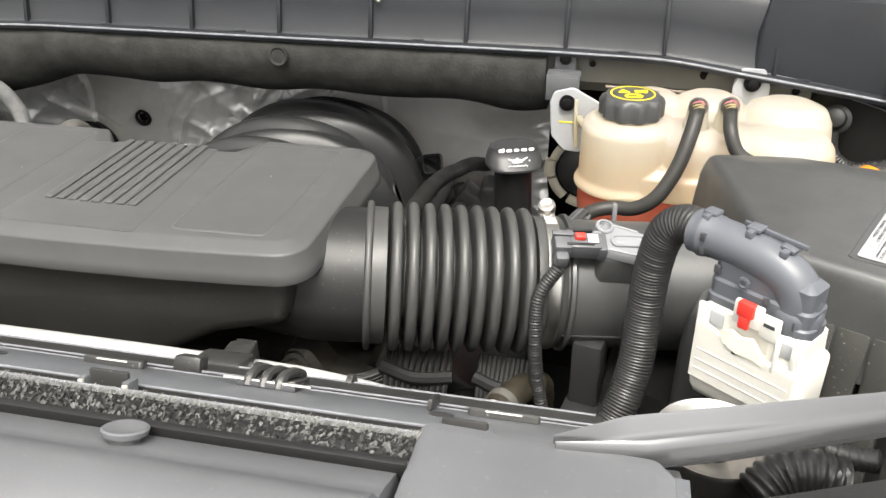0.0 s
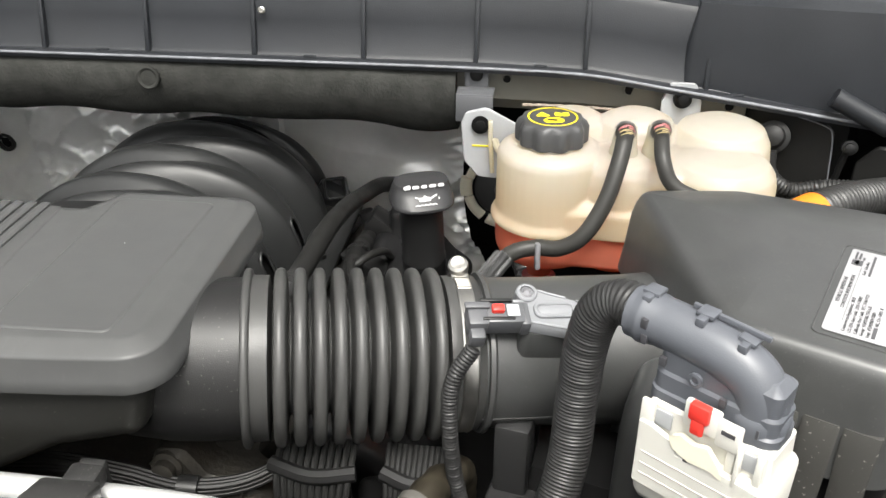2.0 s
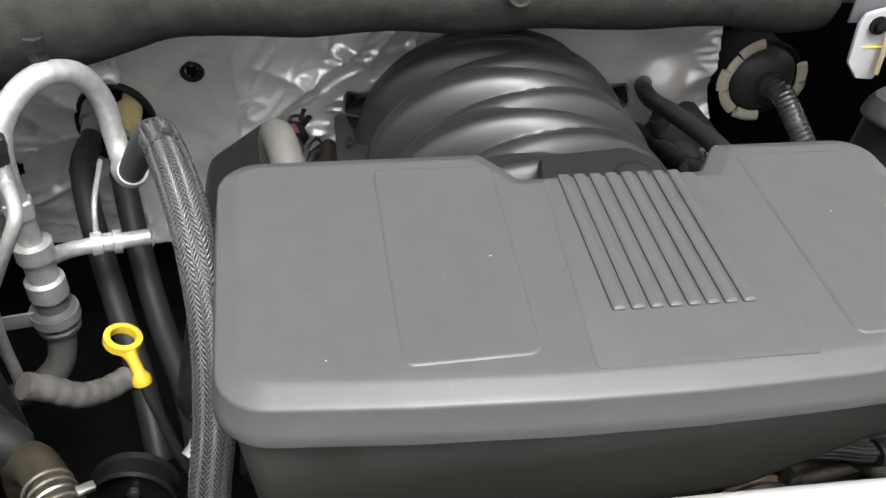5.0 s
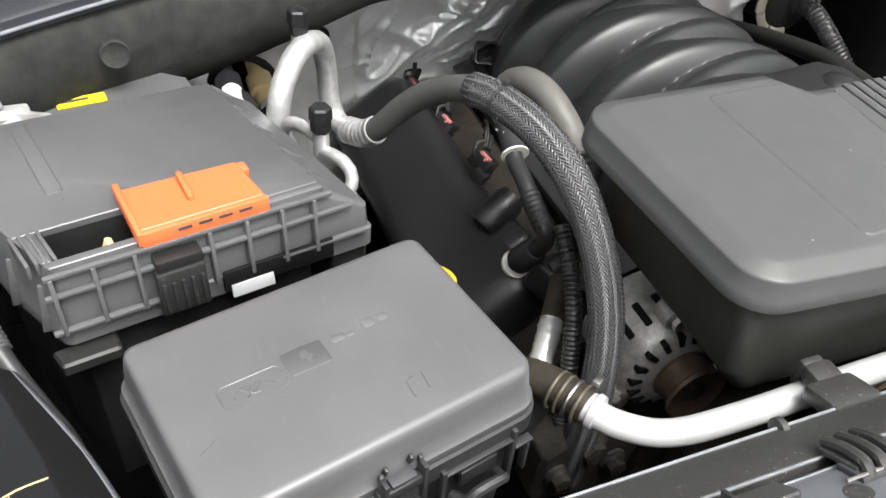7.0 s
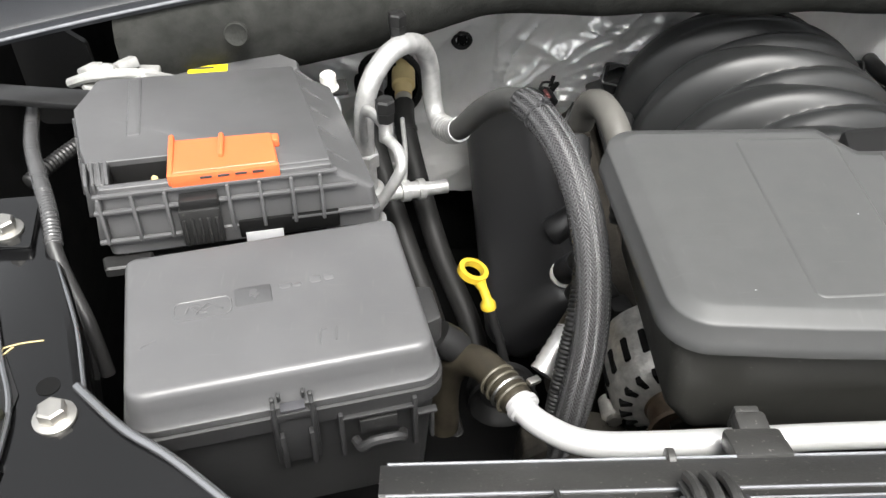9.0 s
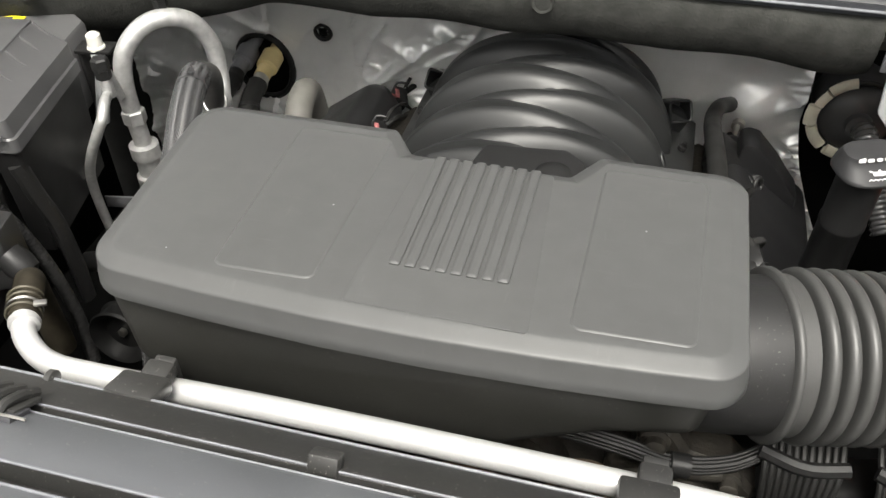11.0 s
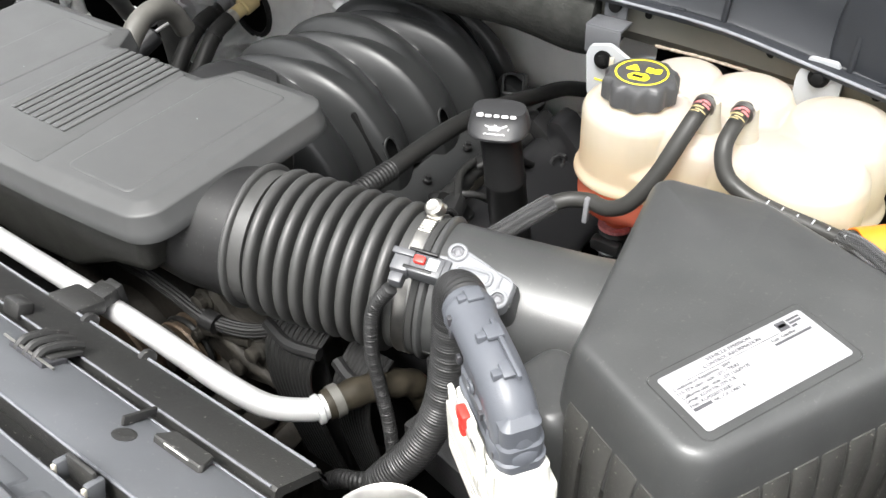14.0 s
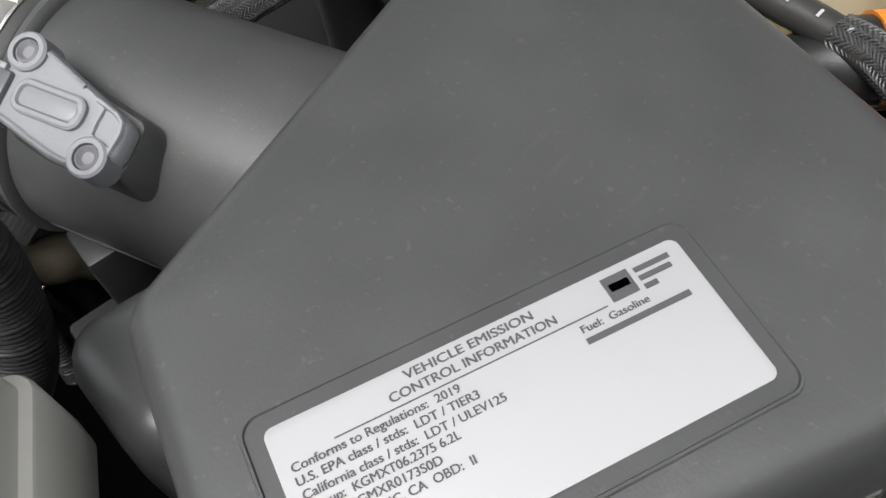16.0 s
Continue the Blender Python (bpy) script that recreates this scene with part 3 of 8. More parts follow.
flap = solo("side_flap", G().slab([(0.737, 0.93), (0.852, 0.90), (0.838, 1.104), (0.737, 1.122)], [(0.0, 0.0), (0.0, 0.004), (0.002, 0.006)], r=0.016, m=TURN), M_RUBBER, "black rubber splash flap with rounded corners", "flap", "structure")
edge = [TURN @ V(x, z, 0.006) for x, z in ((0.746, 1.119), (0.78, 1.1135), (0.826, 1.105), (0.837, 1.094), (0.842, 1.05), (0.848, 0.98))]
part("flap_edge", G().tube(edge, 0.0009, 6, step=0.005), M_COWLE, flap, "pale outline along the flap's edge")
part("dimple", G().lathe((0.806, 0.489, 1.082), (-0.37, -0.93, 0), [(0, 0.018), (0.002, 0.017), (0.003, 0.013), (0.002, 0.010)], 24), M_RUBBER, flap, "round pressed dimple")
part("fixing_bolt", G().lathe((0.853, 0.466, 1.084), (-0.2, -0.9, 0.2), [(0, 0.009), (0.004, 0.009), (0.005, 0.006), (0.010, 0.006), (0.011, 0.004)], 16).tube([(0.853, 0.470, 1.082), (0.851, 0.474, 1.06), (0.849, 0.480, 1.03)], 0.0042, 8), M_PLASTD, flap)
solo("side_flap", G().slab([(0.864, 0.88), (0.96, 0.86), (0.96, 1.092), (0.886, 1.090), (0.868, 1.066)], [(0.0, 0.0), (0.0, 0.004), (0.002, 0.006)], r=0.008, m=TURN), M_RUBBER, "black rubber splash flap beside the fender", "flap", "structure")
part("end_tube", G().tube([(0.818, 0.452, 1.149), (0.845, 0.446, 1.136), (0.880, 0.438, 1.120)], 0.0115, 18), M_COWL, cowl, "slate tube at the end of the cowl lip")

# ---- engine ----
engine = thing("engine_block", (0, 0.35, 0.42), "dark dirty engine block and heads deep in the bay", "engine")
part("block", G().box((0, 0.37, 0.62), (0.46, 0.62, 0.40), bev=0.02), M_ENGINE, engine)
for sx in (-1, 1):
    part("cylinder_head", G().box((sx * 0.235, 0.42, 0.735), (0.15, 0.52, 0.16), rot=(0, sx * 38, 0), bev=0.012), M_ENGINE, engine)
    if sx < 0:
        cover = part("valve_cover", G().box((-0.335, 0.475, 0.788), (0.150, 0.50, 0.09), rot=(0, -36, 0), bev=0.036, seg=7).box((-0.386, 0.475, 0.772), (0.012, 0.50, 0.012), rot=(0, -36, 0), bev=0.004).box((-0.300, 0.315, 0.840), (0.060, 0.060, 0.034), rot=(0, -36, 8), bev=0.014, seg=4), M_GLOSSBLK, engine, "glossy black valve cover")
        for k in range(3):
            part("cover_bolt", G().lathe((-0.392, 0.30 + 0.17 * k, 0.778), (-0.5, 0, 0.8), [(0, 0.009), (0.004, 0.009), (0.004, 0.0055), (0.010, 0.0055), (0.011, 0.004)], 12), M_RUST, cover)
        continue
    cover = part("valve_cover", G().box((sx * 0.318, 0.42, 0.795), (0.17, 0.53, 0.07), rot=(0, sx * 36, 0), bev=0.022, seg=4), M_GLOSSBLK, engine, "glossy black valve cover")
    for k in range(4):
        part("ignition_coil", G().box((sx * 0.265, 0.24 + 0.125 * k, 0.865), (0.05, 0.045, 0.03), rot=(0, sx * 36, 0), bev=0.006).lathe((sx * 0.245, 0.24 + 0.125 * k, 0.868), (sx * -0.3, 0, 1), [(0, 0.012), (0.02, 0.011), (0.022, 0.006)], 14), M_PLASTD, engine)
part("front_cover", G().box((0, 0.05, 0.62), (0.40, 0.05, 0.36), bev=0.02), M_ENGINE, engine)
part("water_pump", G().lathe((0.02, 0.06, 0.80), (0, -1, 0), [(0, 0.10), (0.03, 0.10), (0.04, 0.07), (0.06, 0.065), (0.065, 0.03)], 36), M_ENGINE, engine)
part("pulley", G().lathe((0.02, 0.00, 0.80), (0, -1, 0), [(0, 0.065), (0.004, 0.068), (0.008, 0.062), (0.02, 0.062), (0.024, 0.068), (0.028, 0.066), (0.026, 0.03)], 40), M_RUST, engine, "rust-brown steel pulley")
for i in range(6):
    part("casting_lug", G().box((0.12 + 0.028 * i, 0.0 + 0.012 * (i % 3), 0.85 - 0.02 * i), (0.035, 0.03, 0.05), rot=(10 * i, 20 - 9 * i, 15 * i), bev=0.006), M_ENGINE, engine)
    part("casting_bolt", G().lathe((0.10 + 0.03 * i, -0.01, 0.85 - 0.018 * i), (0, -1, 0.1 * i), [(0, 0.010), (0.012, 0.010), (0.014, 0.007)], 6), M_GRIME, engine)

# ---- intake manifold ----
manifold = thing("intake_manifold", (0, 0.44, 0.86), "black composite intake manifold with arched runners", "intake manifold")
RIGHT_CREASES = (0.222, 0.326, 0.432, 0.548, 0.662)
LEFT_CREASES = (0.268, 0.372, 0.478, 0.588, 0.700)
FEET = ((0.366, 0.950, 0.011), (0.482, 0.938, 0.011))


def valley(y, c, w):
    """Steep behind the crease, easy in front of it."""
    t = (y - c) / (w * 0.55) if y > c else (c - y) / (w * 1.25)
    return max(0.0, 1 - t) ** 1.8


def mani(u, v):
    """Arched runners: creases rooted on either side in turn, fading towards the other."""
    y = 0.205 + 0.495 * v
    a = math.pi * u
    crest = 1.056 - 0.088 * (y - 0.2)
    foot = 0.862
    cx, sz = math.cos(a), math.sin(a)
    b = 0.0
    for cs, root in ((RIGHT_CREASES, -cx), (LEFT_CREASES, cx)):
        deep = 0.042 * min(1.0, max(0.0, (root + 0.62) / 1.35)) ** 1.15
        wide = 0.040 + 0.016 * max(0.0, root)
        for c in cs:
            sweep = -0.012 * root if cs is LEFT_CREASES else 0.006 * root
            b -= deep * valley(y, c + sweep, wide)
    if y > 0.675:
        b -= 0.9 * (y - 0.675)
    rx, rz = 0.186 + b, crest - foot + b
    return (-0.003 - rx * math.copysign(abs(cx) ** 0.94, cx), y, foot + rz * sz ** 0.94)


def in_foot(p):
    for y, z, w in FEET:
        if p.x > 0.08 and abs(p.y - y) < w and z - 0.040 < p.z < z - 0.55 * max(0.0, abs(p.y - y) - 0.006):
            return True
    return False


part("runner_shell", G().grid(mani, 170, 330, skip=in_foot), M_INTAKE, manifold, sharp=50)


def on_shell(y, z):
    """The shell's outer right-hand face at this y and height."""
    lo, hi = 0.55, 1.0
    for _ in range(30):
        mid = (lo + hi) / 2
        lo, hi = (mid, hi) if mani(mid, (y - 0.205) / 0.495)[2] > z else (lo, mid)
    return V(*mani(lo, (y - 0.205) / 0.495))


for y, z, w in FEET:
    rim = [on_shell(y - w, z - 0.040)] + [on_shell(y - w * math.cos(radians(q)), z - 0.014 + 0.015 * math.sin(radians(q))) for q in range(0, 181, 20)] + [on_shell(y + w, z - 0.040)]
    part("foot_rim", G().tube(rim, 0.0018, 8, step=0.003), M_INTAKE, manifold)
# near-black boxes behind the cuts paint the shade inside the feet
for y, z, w in FEET:
    part("foot_shade", G().box((0.120, y, z - 0.020), (0.07, 4.2 * w, 0.10), rot=(0, -30, 0), bev=0.004), M_DARK, manifold)
part("rear_wall", G().lathe((-0.003, 0.66, 0.87), (0, 1, 0), [(0, 0.14), (0.02, 0.13), (0.025, 0.05)], 40), M_INTAKE, manifold)
for sx in (-1, 1):
    part("flange", G().box((sx * 0.190, 0.45, 0.860), (0.055, 0.50, 0.022), rot=(0, sx * 20, 0), bev=0.006), M_INTAKE, manifold)
    for k, y in enumerate((0.648,)):
        c = (sx * 0.186, y, 0.905)
        fr = G()
        m = pose(*c, 62, 0, sx * 24)
        o = [(-0.018, -0.016), (0.018, -0.016), (0.018, 0.018), (-0.018, 0.018)]
        big, small = rounded(o, 0.007, 4), rounded(inset(o, 0.0035), 0.004, 4)
        fr.loft([[m @ V(x, q, -0.045) for x, q in big], [m @ V(x, q, 0.008) for x, q in big], [m @ V(x, q, 0.009) for x, q in rounded(inset(o, 0.001), 0.006, 4)], [m @ V(x, q, 0.008) for x, q in small], [m @ V(x, q, -0.030) for x, q in small]], (True, True))
        fr.box((sx * 0.172, y + 0.012, 0.880), (0.05, 0.030, 0.050), rot=(0, sx * 25, 0), bev=0.006)
        part("runner_pocket", fr, M_INTAKE, manifold, "open square pocket at the foot of a runner")
    for y in (0.30, 0.40, 0.50, 0.60):
        part("bolt", G().lathe((sx * 0.198, y, 0.872), (sx * 0.3, 0, 1), [(0, 0.007), (0.006, 0.007), (0.007, 0.0045), (0.012, 0.004)], 12), M_PLASTD, manifold)
g = G().lathe((0.0, 0.21, 0.985), (0, -1, 0.05), [(0, 0.056), (0.05, 0.054), (0.055, 0.05)], 36)
part("throttle_neck", g, M_PLASTD, manifold)
g = G().slab([(-0.045, 0.205), (0.085, 0.205), (0.085, 0.262), (0.060, 0.285), (-0.030, 0.275)], [(0, 1.040), (0, 1.056), (0.003, 1.060), (0.010, 1.0615)], r=0.012).lathe((0.052, 0.235, 1.046), (0, 0, 1), [(0, 0.024), (0.012, 0.023), (0.018, 0.018), (0.021, 0.008)], 28)
part("front_boss", g, M_PLASTD, manifold, "black moulded boss at the front of the manifold")
part("sticker", G().box((-0.004, 0.246, 1.0602), (0.014, 0.006, 0.001), rot=(12, 0, -14), bev=0), M_GREEN, manifold, "small lime green sticker")

# ---- engine cover with the air resonator ----
resonator = thing("engine_cover", (-0.03, 0.06, 0.96), "charcoal grey plastic engine cover with a ribbed centre vent", "engine cover")
LID = [(-0.305, -0.0580), (-0.19, -0.0665), (-0.09, -0.0705), (0.0, -0.0708), (0.09, -0.0676), (0.17, -0.0622), (0.239, -0.0555), (0.240, 0.203), (0.098, 0.203), (0.074, 0.165), (-0.076, 0.165), (-0.102, 0.203), (-0.320, 0.203)]
LR = [0.040, 0.10, 0.10, 0.10, 0.10, 0.10, 0.034, 0.032, 0.012, 0.014, 0.014, 0.012, 0.036]


def crown(g):
    """A slight crown over the lid's top."""
    g.v = [(x, y, z + (0.003 * (1 - (x / 0.31) ** 2) - 0.0025 if z > 1.118 else 0)) for x, y, z in g.v]
    return g


g = G().slab(LID, [(0.020, 1.086), (0.003, 1.0840), (0.0, 1.0843), (-0.0005, 1.0855), (0.0003, 1.0950), (0.0012, 1.0968), (0.0034, 1.1112), (0.0037, 1.1125), (0.0044, 1.1135), (0.0056, 1.1142), (0.0090, 1.1158), (0.0168, 1.1191), (0.0185, 1.1199), (0.0205, 1.1204), (0.0250, 1.1206)], r=LR, seg=8)
part("lid", g, M_COVER, resonator, sharp=32)
for a, b, nm in ((-0.190, -0.104, "pad"), (0.103, 0.196, "pad")):
    o = [(a, -0.037), (b, -0.034), (b + 0.004, 0.172), (a + 0.004 if a > 0 else a - 0.004, 0.172)]
    part("raised_pad", G().slab(o, [(-0.0010, 1.1200), (-0.0002, 1.1209), (0.0006, 1.1213), (0.0014, 1.1216), (0.003, 1.1215)], r=0.008, seg=5), M_COVER, resonator)
o = [(-0.074, -0.050), (0.074, -0.050), (0.062, 0.150), (-0.062, 0.150)]
part("centre_panel", G().slab(o, [(0, 1.1195), (0, 1.1208), (0.001, 1.1211)], r=0.004, seg=3), M_COVER, resonator)
for k in range(8):
    x = -0.0452 + 0.0129 * k
    o = [(x - 0.0046, -0.002), (x + 0.0046, -0.002), (x + 0.0046, 0.152), (x - 0.0046, 0.152)]
    part("vent_rib", G().slab(o, [(0, 1.1205), (0, 1.1228), (0.0012, 1.1238), (0.0030, 1.1241)], r=0.0015, seg=2), M_COVER, resonator)
o = [(-0.296, 1.088), (-0.287, 1.0), (-0.262, 0.968), (-0.05, 0.957), (0.06, 0.972), (0.14, 1.016), (0.212, 1.036), (0.221, 1.088)]
g = G().slab(o, [(0.014, -0.050), (0.007, -0.0485), (0.002, -0.044), (0.0, -0.038), (0.0, 0.15), (0.008, 0.16)], r=0.018, seg=5, m=XZ)
part("resonator_box", g, M_RESBOX, resonator, "black lower resonator box")

random.seed(31)
for x, y in ((-0.236, -0.028), (-0.120, 0.060), (0.150, 0.090)):
    w = random.uniform(0.0010, 0.0022)
    part("lint_fleck", G().box((x, y, 1.1215), (w, 0.0009, 0.0005), rot=(0, 0, random.uniform(-40, 40)), bev=0), M_PALE, resonator)

AX0, AXD = V(0.33, 0.0705, 1.0337), V(1, 0.2723, -0.0824).normalized()
part("outlet_neck", G().lathe(AX0, AXD, [(-0.20, 0.052), (-0.165, 0.060), (-0.13, 0.0665), (-0.10, 0.068), (-0.066, 0.068)], 56), M_PLAST, resonator, "round black outlet neck")

# ---- corrugated intake bellows ----
bellows = thing("intake_bellows", AX0 - V(0, 0, 0.08), "black corrugated rubber air intake bellows with nine folds", "air intake hose")
prof = [(-0.0745, 0.067), (-0.0740, 0.0735), (-0.0725, 0.0755), (-0.0690, 0.0755), (-0.0675, 0.0735), (-0.067, 0.0700), (-0.0535, 0.0695)]
for k in range(9):
    c = -0.0440 + 0.1275 * k / 8
    R = 0.0758 - 0.0012 * k / 8
    for ds, dr in ((-0.0072, -0.0270), (-0.0060, -0.0210), (-0.0053, -0.0060), (-0.0045, -0.0028), (-0.0030, -0.0008), (0, 0), (0.0030, -0.0008), (0.0045, -0.0028), (0.0053, -0.0060), (0.0060, -0.0210), (0.0072, -0.0270)):
        prof.append((c + ds, R + dr))
prof += [(0.092, 0.0675), (0.120, 0.0675), (0.1205, 0.066)]
part("folds", G().lathe(AX0, AXD, prof, 72), M_BELLOW, bellows, sharp=75)
clamp = part("clamp_band", G().lathe(AX0, AXD, [(0.1010, 0.067), (0.1010, 0.0688), (0.1022, 0.0693), (0.1034, 0.0688), (0.1116, 0.0688), (0.1128, 0.0693), (0.1140, 0.0688), (0.1140, 0.067)], 64), M_BAND, bellows, "bright steel hose clamp")
cd = V(0.426, 0.126, 1.094) - AX0
cd = (cd - AXD * cd.dot(AXD)).normalized()
ct = AXD.cross(cd).normalized()
p0 = AX0 + AXD * 0.1075 + cd * 0.0715
rot3 = Matrix((AXD, ct, cd)).transposed().to_euler()
rot3 = tuple(math.degrees(q) for q in rot3)
for k in range(5):
    q = AX0 + AXD * 0.1075 + (cd * math.cos(0.22 + 0.055 * k) - ct * math.sin(0.22 + 0.055 * k) * (1 if ct.y > 0 else -1)) * 0.0692
    part("band_ridge", G().box(q, (0.012, 0.0016, 0.0014), rot=rot3, bev=0.0004), M_STEEL, clamp)
part("clamp_housing", G().box(p0, (0.016, 0.022, 0.007), rot=rot3, bev=0.003, seg=3), M_STEEL, clamp)
sd = (cd * 0.75 - V(0, 1, 0) * 0.65).normalized()
part("clamp_screw", G().lathe(p0 + cd * 0.002, sd, [(0, 0.0085), (0.006, 0.0092), (0.0095, 0.0085), (0.0115, 0.006), (0.0108, 0.002)], 20), M_STEEL, clamp)

# ---- air flow duct ----
duct = thing("air_duct", AX0 + AXD * 0.2 - V(0, 0, 0.07), "smooth black plastic air duct between bellows and filter box", "air duct")
part("tube", G().lathe(AX0, AXD, [(0.10, 0.064), (0.1225, 0.0645), (0.1230, 0.0700), (0.1265, 0.0705), (0.1285, 0.0690), (0.1295, 0.0655), (0.18, 0.0655), (0.26, 0.0670), (0.31, 0.0710), (0.335, 0.078)], 64), M_AIR, duct)
part("seam", G().box(AX0 + AXD * 0.21 + V(0.0, -0.062, -0.024), (0.16, 0.003, 0.002), rot=(0, 4.6, 15.2), bev=0.0006), M_AIR, duct)

# mass air flow sensor, seated on a pad of the duct
mz = V(-0.03, -0.36, 0.93)
mz = (mz - AXD * mz.dot(AXD)).normalized()
my = mz.cross(AXD)
MM = Matrix((( AXD.x, my.x, mz.x, 0.511), (AXD.y, my.y, mz.y, 0.071), (AXD.z, my.z, mz.z, 1.086), (0, 0, 0, 1)))


def mm(x, y, z):
    return MM @ V(x, y, z)


part("sensor_pad", G().slab([(-0.026, -0.018), (0.040, -0.020), (0.040, 0.010), (-0.020, 0.022)], [(-0.001, -0.026), (0.001, -0.004), (0.003, 0.001)], r=0.008, m=MM), M_AIR, duct)
maf = thing("air_flow_sensor", mm(0, 0, 0), "grey air flow sensor screwed onto the air duct", "sensor")
o = [(-0.026, -0.012), (0.010, -0.021), (0.030, -0.021), (0.037, -0.010), (0.037, 0.004), (-0.012, 0.022), (-0.026, 0.022)]
part("body", G().slab(o, [(0, 0.002), (0, 0.010), (0.0015, 0.012)], r=0.005, m=MM), M_GREYC, maf)
part("cap", G().slab([(-0.016, -0.008), (0.018, -0.008), (0.018, 0.007), (-0.016, 0.007)], [(0, 0.0115), (0, 0.0140), (0.0010, 0.0148), (0.0026, 0.0148), (0.0034, 0.0135)], r=0.006, m=MM), M_GREYC, maf)
for pts in ([(-0.024, -0.010), (0.010, -0.0185), (0.021, -0.019)], [(0.034, -0.012), (0.034, 0.003), (0.020, 0.0085)], [(0.012, 0.0115), (-0.010, 0.0195)], [(0.024, 0.006), (0.024, -0.006), (0.034, -0.009)]):
    part("rim", G().tube([mm(a, b, 0.0125) for a, b in pts], 0.0011, 6, step=0.004), M_GREYC, maf)
for k in range(3):
    part("plug_rib", G().box(mm(-0.028, -0.008 + 0.008 * k, 0.0105), (0.008, 0.0030, 0.008), rot=(20, 5, 15), bev=0.0008), M_GREYC, maf)
part("cap_slot", G().slab([(-0.0125, -0.0046), (0.0145, -0.0046), (0.0145, 0.0036), (-0.0125, 0.0036)], [(0, 0.0115), (0, 0.0138), (0.0008, 0.0142)], r=0.004, m=MM), M_GREYC, maf)
part("label_patch", G().slab([(-0.023, 0.011), (-0.014, 0.011), (-0.014, 0.018), (-0.023, 0.018)], [(0, 0.012), (0, 0.0123)], r=0.001, m=MM), M_WHITE, maf)
for ex, ey in ((-0.019, 0.017), (0.027, -0.015)):
    e = part("ear", G().lathe(mm(ex, ey, 0.000), mz, [(0, 0.0088), (0.0135, 0.0088), (0.0145, 0.0078), (0.0145, 0.0058), (0.011, 0.0056)], 24), M_GREYC, maf)
    part("screw", G().lathe(mm(ex, ey, 0.009), mz, [(0, 0.0052), (0.0045, 0.0052), (0.0055, 0.004), (0.0035, 0.0025)], 18), M_MIDGREY, e)
plug = thing("sensor_connector", mm(-0.05, -0.003, 0), "grey wiring connector with a red lock plugged into the sensor", "connector")
part("housing", G().box(mm(-0.040, -0.004, 0.008), (0.030, 0.019, 0.017), rot=(20, 5, 15), bev=0.002).box(mm(-0.024, -0.004, 0.007), (0.008, 0.022, 0.016), rot=(20, 5, 15), bev=0.002), M_PLUGD, plug)
part("lock", G().box(mm(-0.046, -0.002, 0.018), (0.010, 0.007, 0.006), rot=(20, 5, 15), bev=0.0015), M_RED, plug, "red lock tab")
part("label_patch", G().box(mm(-0.034, -0.003, 0.0172), (0.010, 0.011, 0.0008), rot=(20, 5, 15), bev=0), M_PALE, plug)
part("rear_housing", G().box(mm(-0.062, -0.004, 0.008), (0.016, 0.022, 0.017), rot=(20, 5, 15), bev=0.002).box(mm(-0.063, -0.018, 0.004), (0.012, 0.012, 0.014), rot=(20, 5, 15), bev=0.002).box(mm(-0.062, 0.002, 0.0175), (0.020, 0.006, 0.003), rot=(20, 5, 15), bev=0.001), M_PLUGD, plug)
for dy in (-0.010, 0.0075):
    part("side_rail", G().box(mm(-0.046, dy, 0.013), (0.026, 0.003, 0.009), rot=(20, 5, 15), bev=0.001), M_PLASTD, plug)
wp = [mm(-0.066, -0.026, 0.0), (0.438, 0.020, 1.055), (0.437, 0.012, 1.01), (0.441, 0.012, 0.965), (0.450, 0.008, 0.92), (0.458, 0.0, 0.87)]
part("corrugated_lead", G().tube(wp, 0.007, 12, step=0.0008, rfun=corrugated(0.0070, 0.0010, 0.0030)), M_CONDUIT, plug, sharp=80)

# ---- air filter box ----
box = thing("air_filter_box", (0.74, 0.11, 0.80), "large black plastic air filter box with a sloping back", "air filter box")
TOP = [(0.632, 0.018), (0.746, -0.036), (0.868, 0.190), (0.690, 0.275), (0.586, 0.262)]


def slope(g):
    out = []
    for x, y, z in g.v:
        if z > 1.09:
            t = min(1.0, max(0.0, (y - 0.195 - 0.05 * max(0, x - 0.6)) / 0.075))
            z -= 0.013 * t * t * (3 - 2 * t) * min(1, (z - 1.09) / 0.03)
        out.append((x, y, z))
    g.v = out
    return g


TR = [0.018, 0.026, 0.030, 0.030, 0.020]
g = G()
rings = []
for d, z in ((-0.010, 1.035), (-0.0065, 1.06), (-0.003, 1.098), (0.0, 1.1145), (0.0018, 1.1206), (0.0042, 1.1250), (0.0074, 1.1276), (0.0115, 1.1285)):
    rings.append([V(x, y, z) for x, y in rounded(inset(TOP, d), [max(q - d, 0.0015) for q in TR], 7)])
mid = sum(rings[-1], V(0, 0, 0)) / len(rings[-1])
edge = rings[-1]
for f in (0.08, 0.2, 0.35, 0.5, 0.65, 0.8, 0.95):
    rings.append([p.lerp(mid, f) + V(0, 0, 0.0007 * min(1.0, f * 4)) for p in edge])
g = slope(g.loft(rings))
part("lid", g, M_AIR, box, sharp=50)
part("base", G().slab(TOP, [(0.004, 0.80), (0.001, 0.95), (-0.004, 1.036)], r=TR, seg=7), M_PLASTD, box)
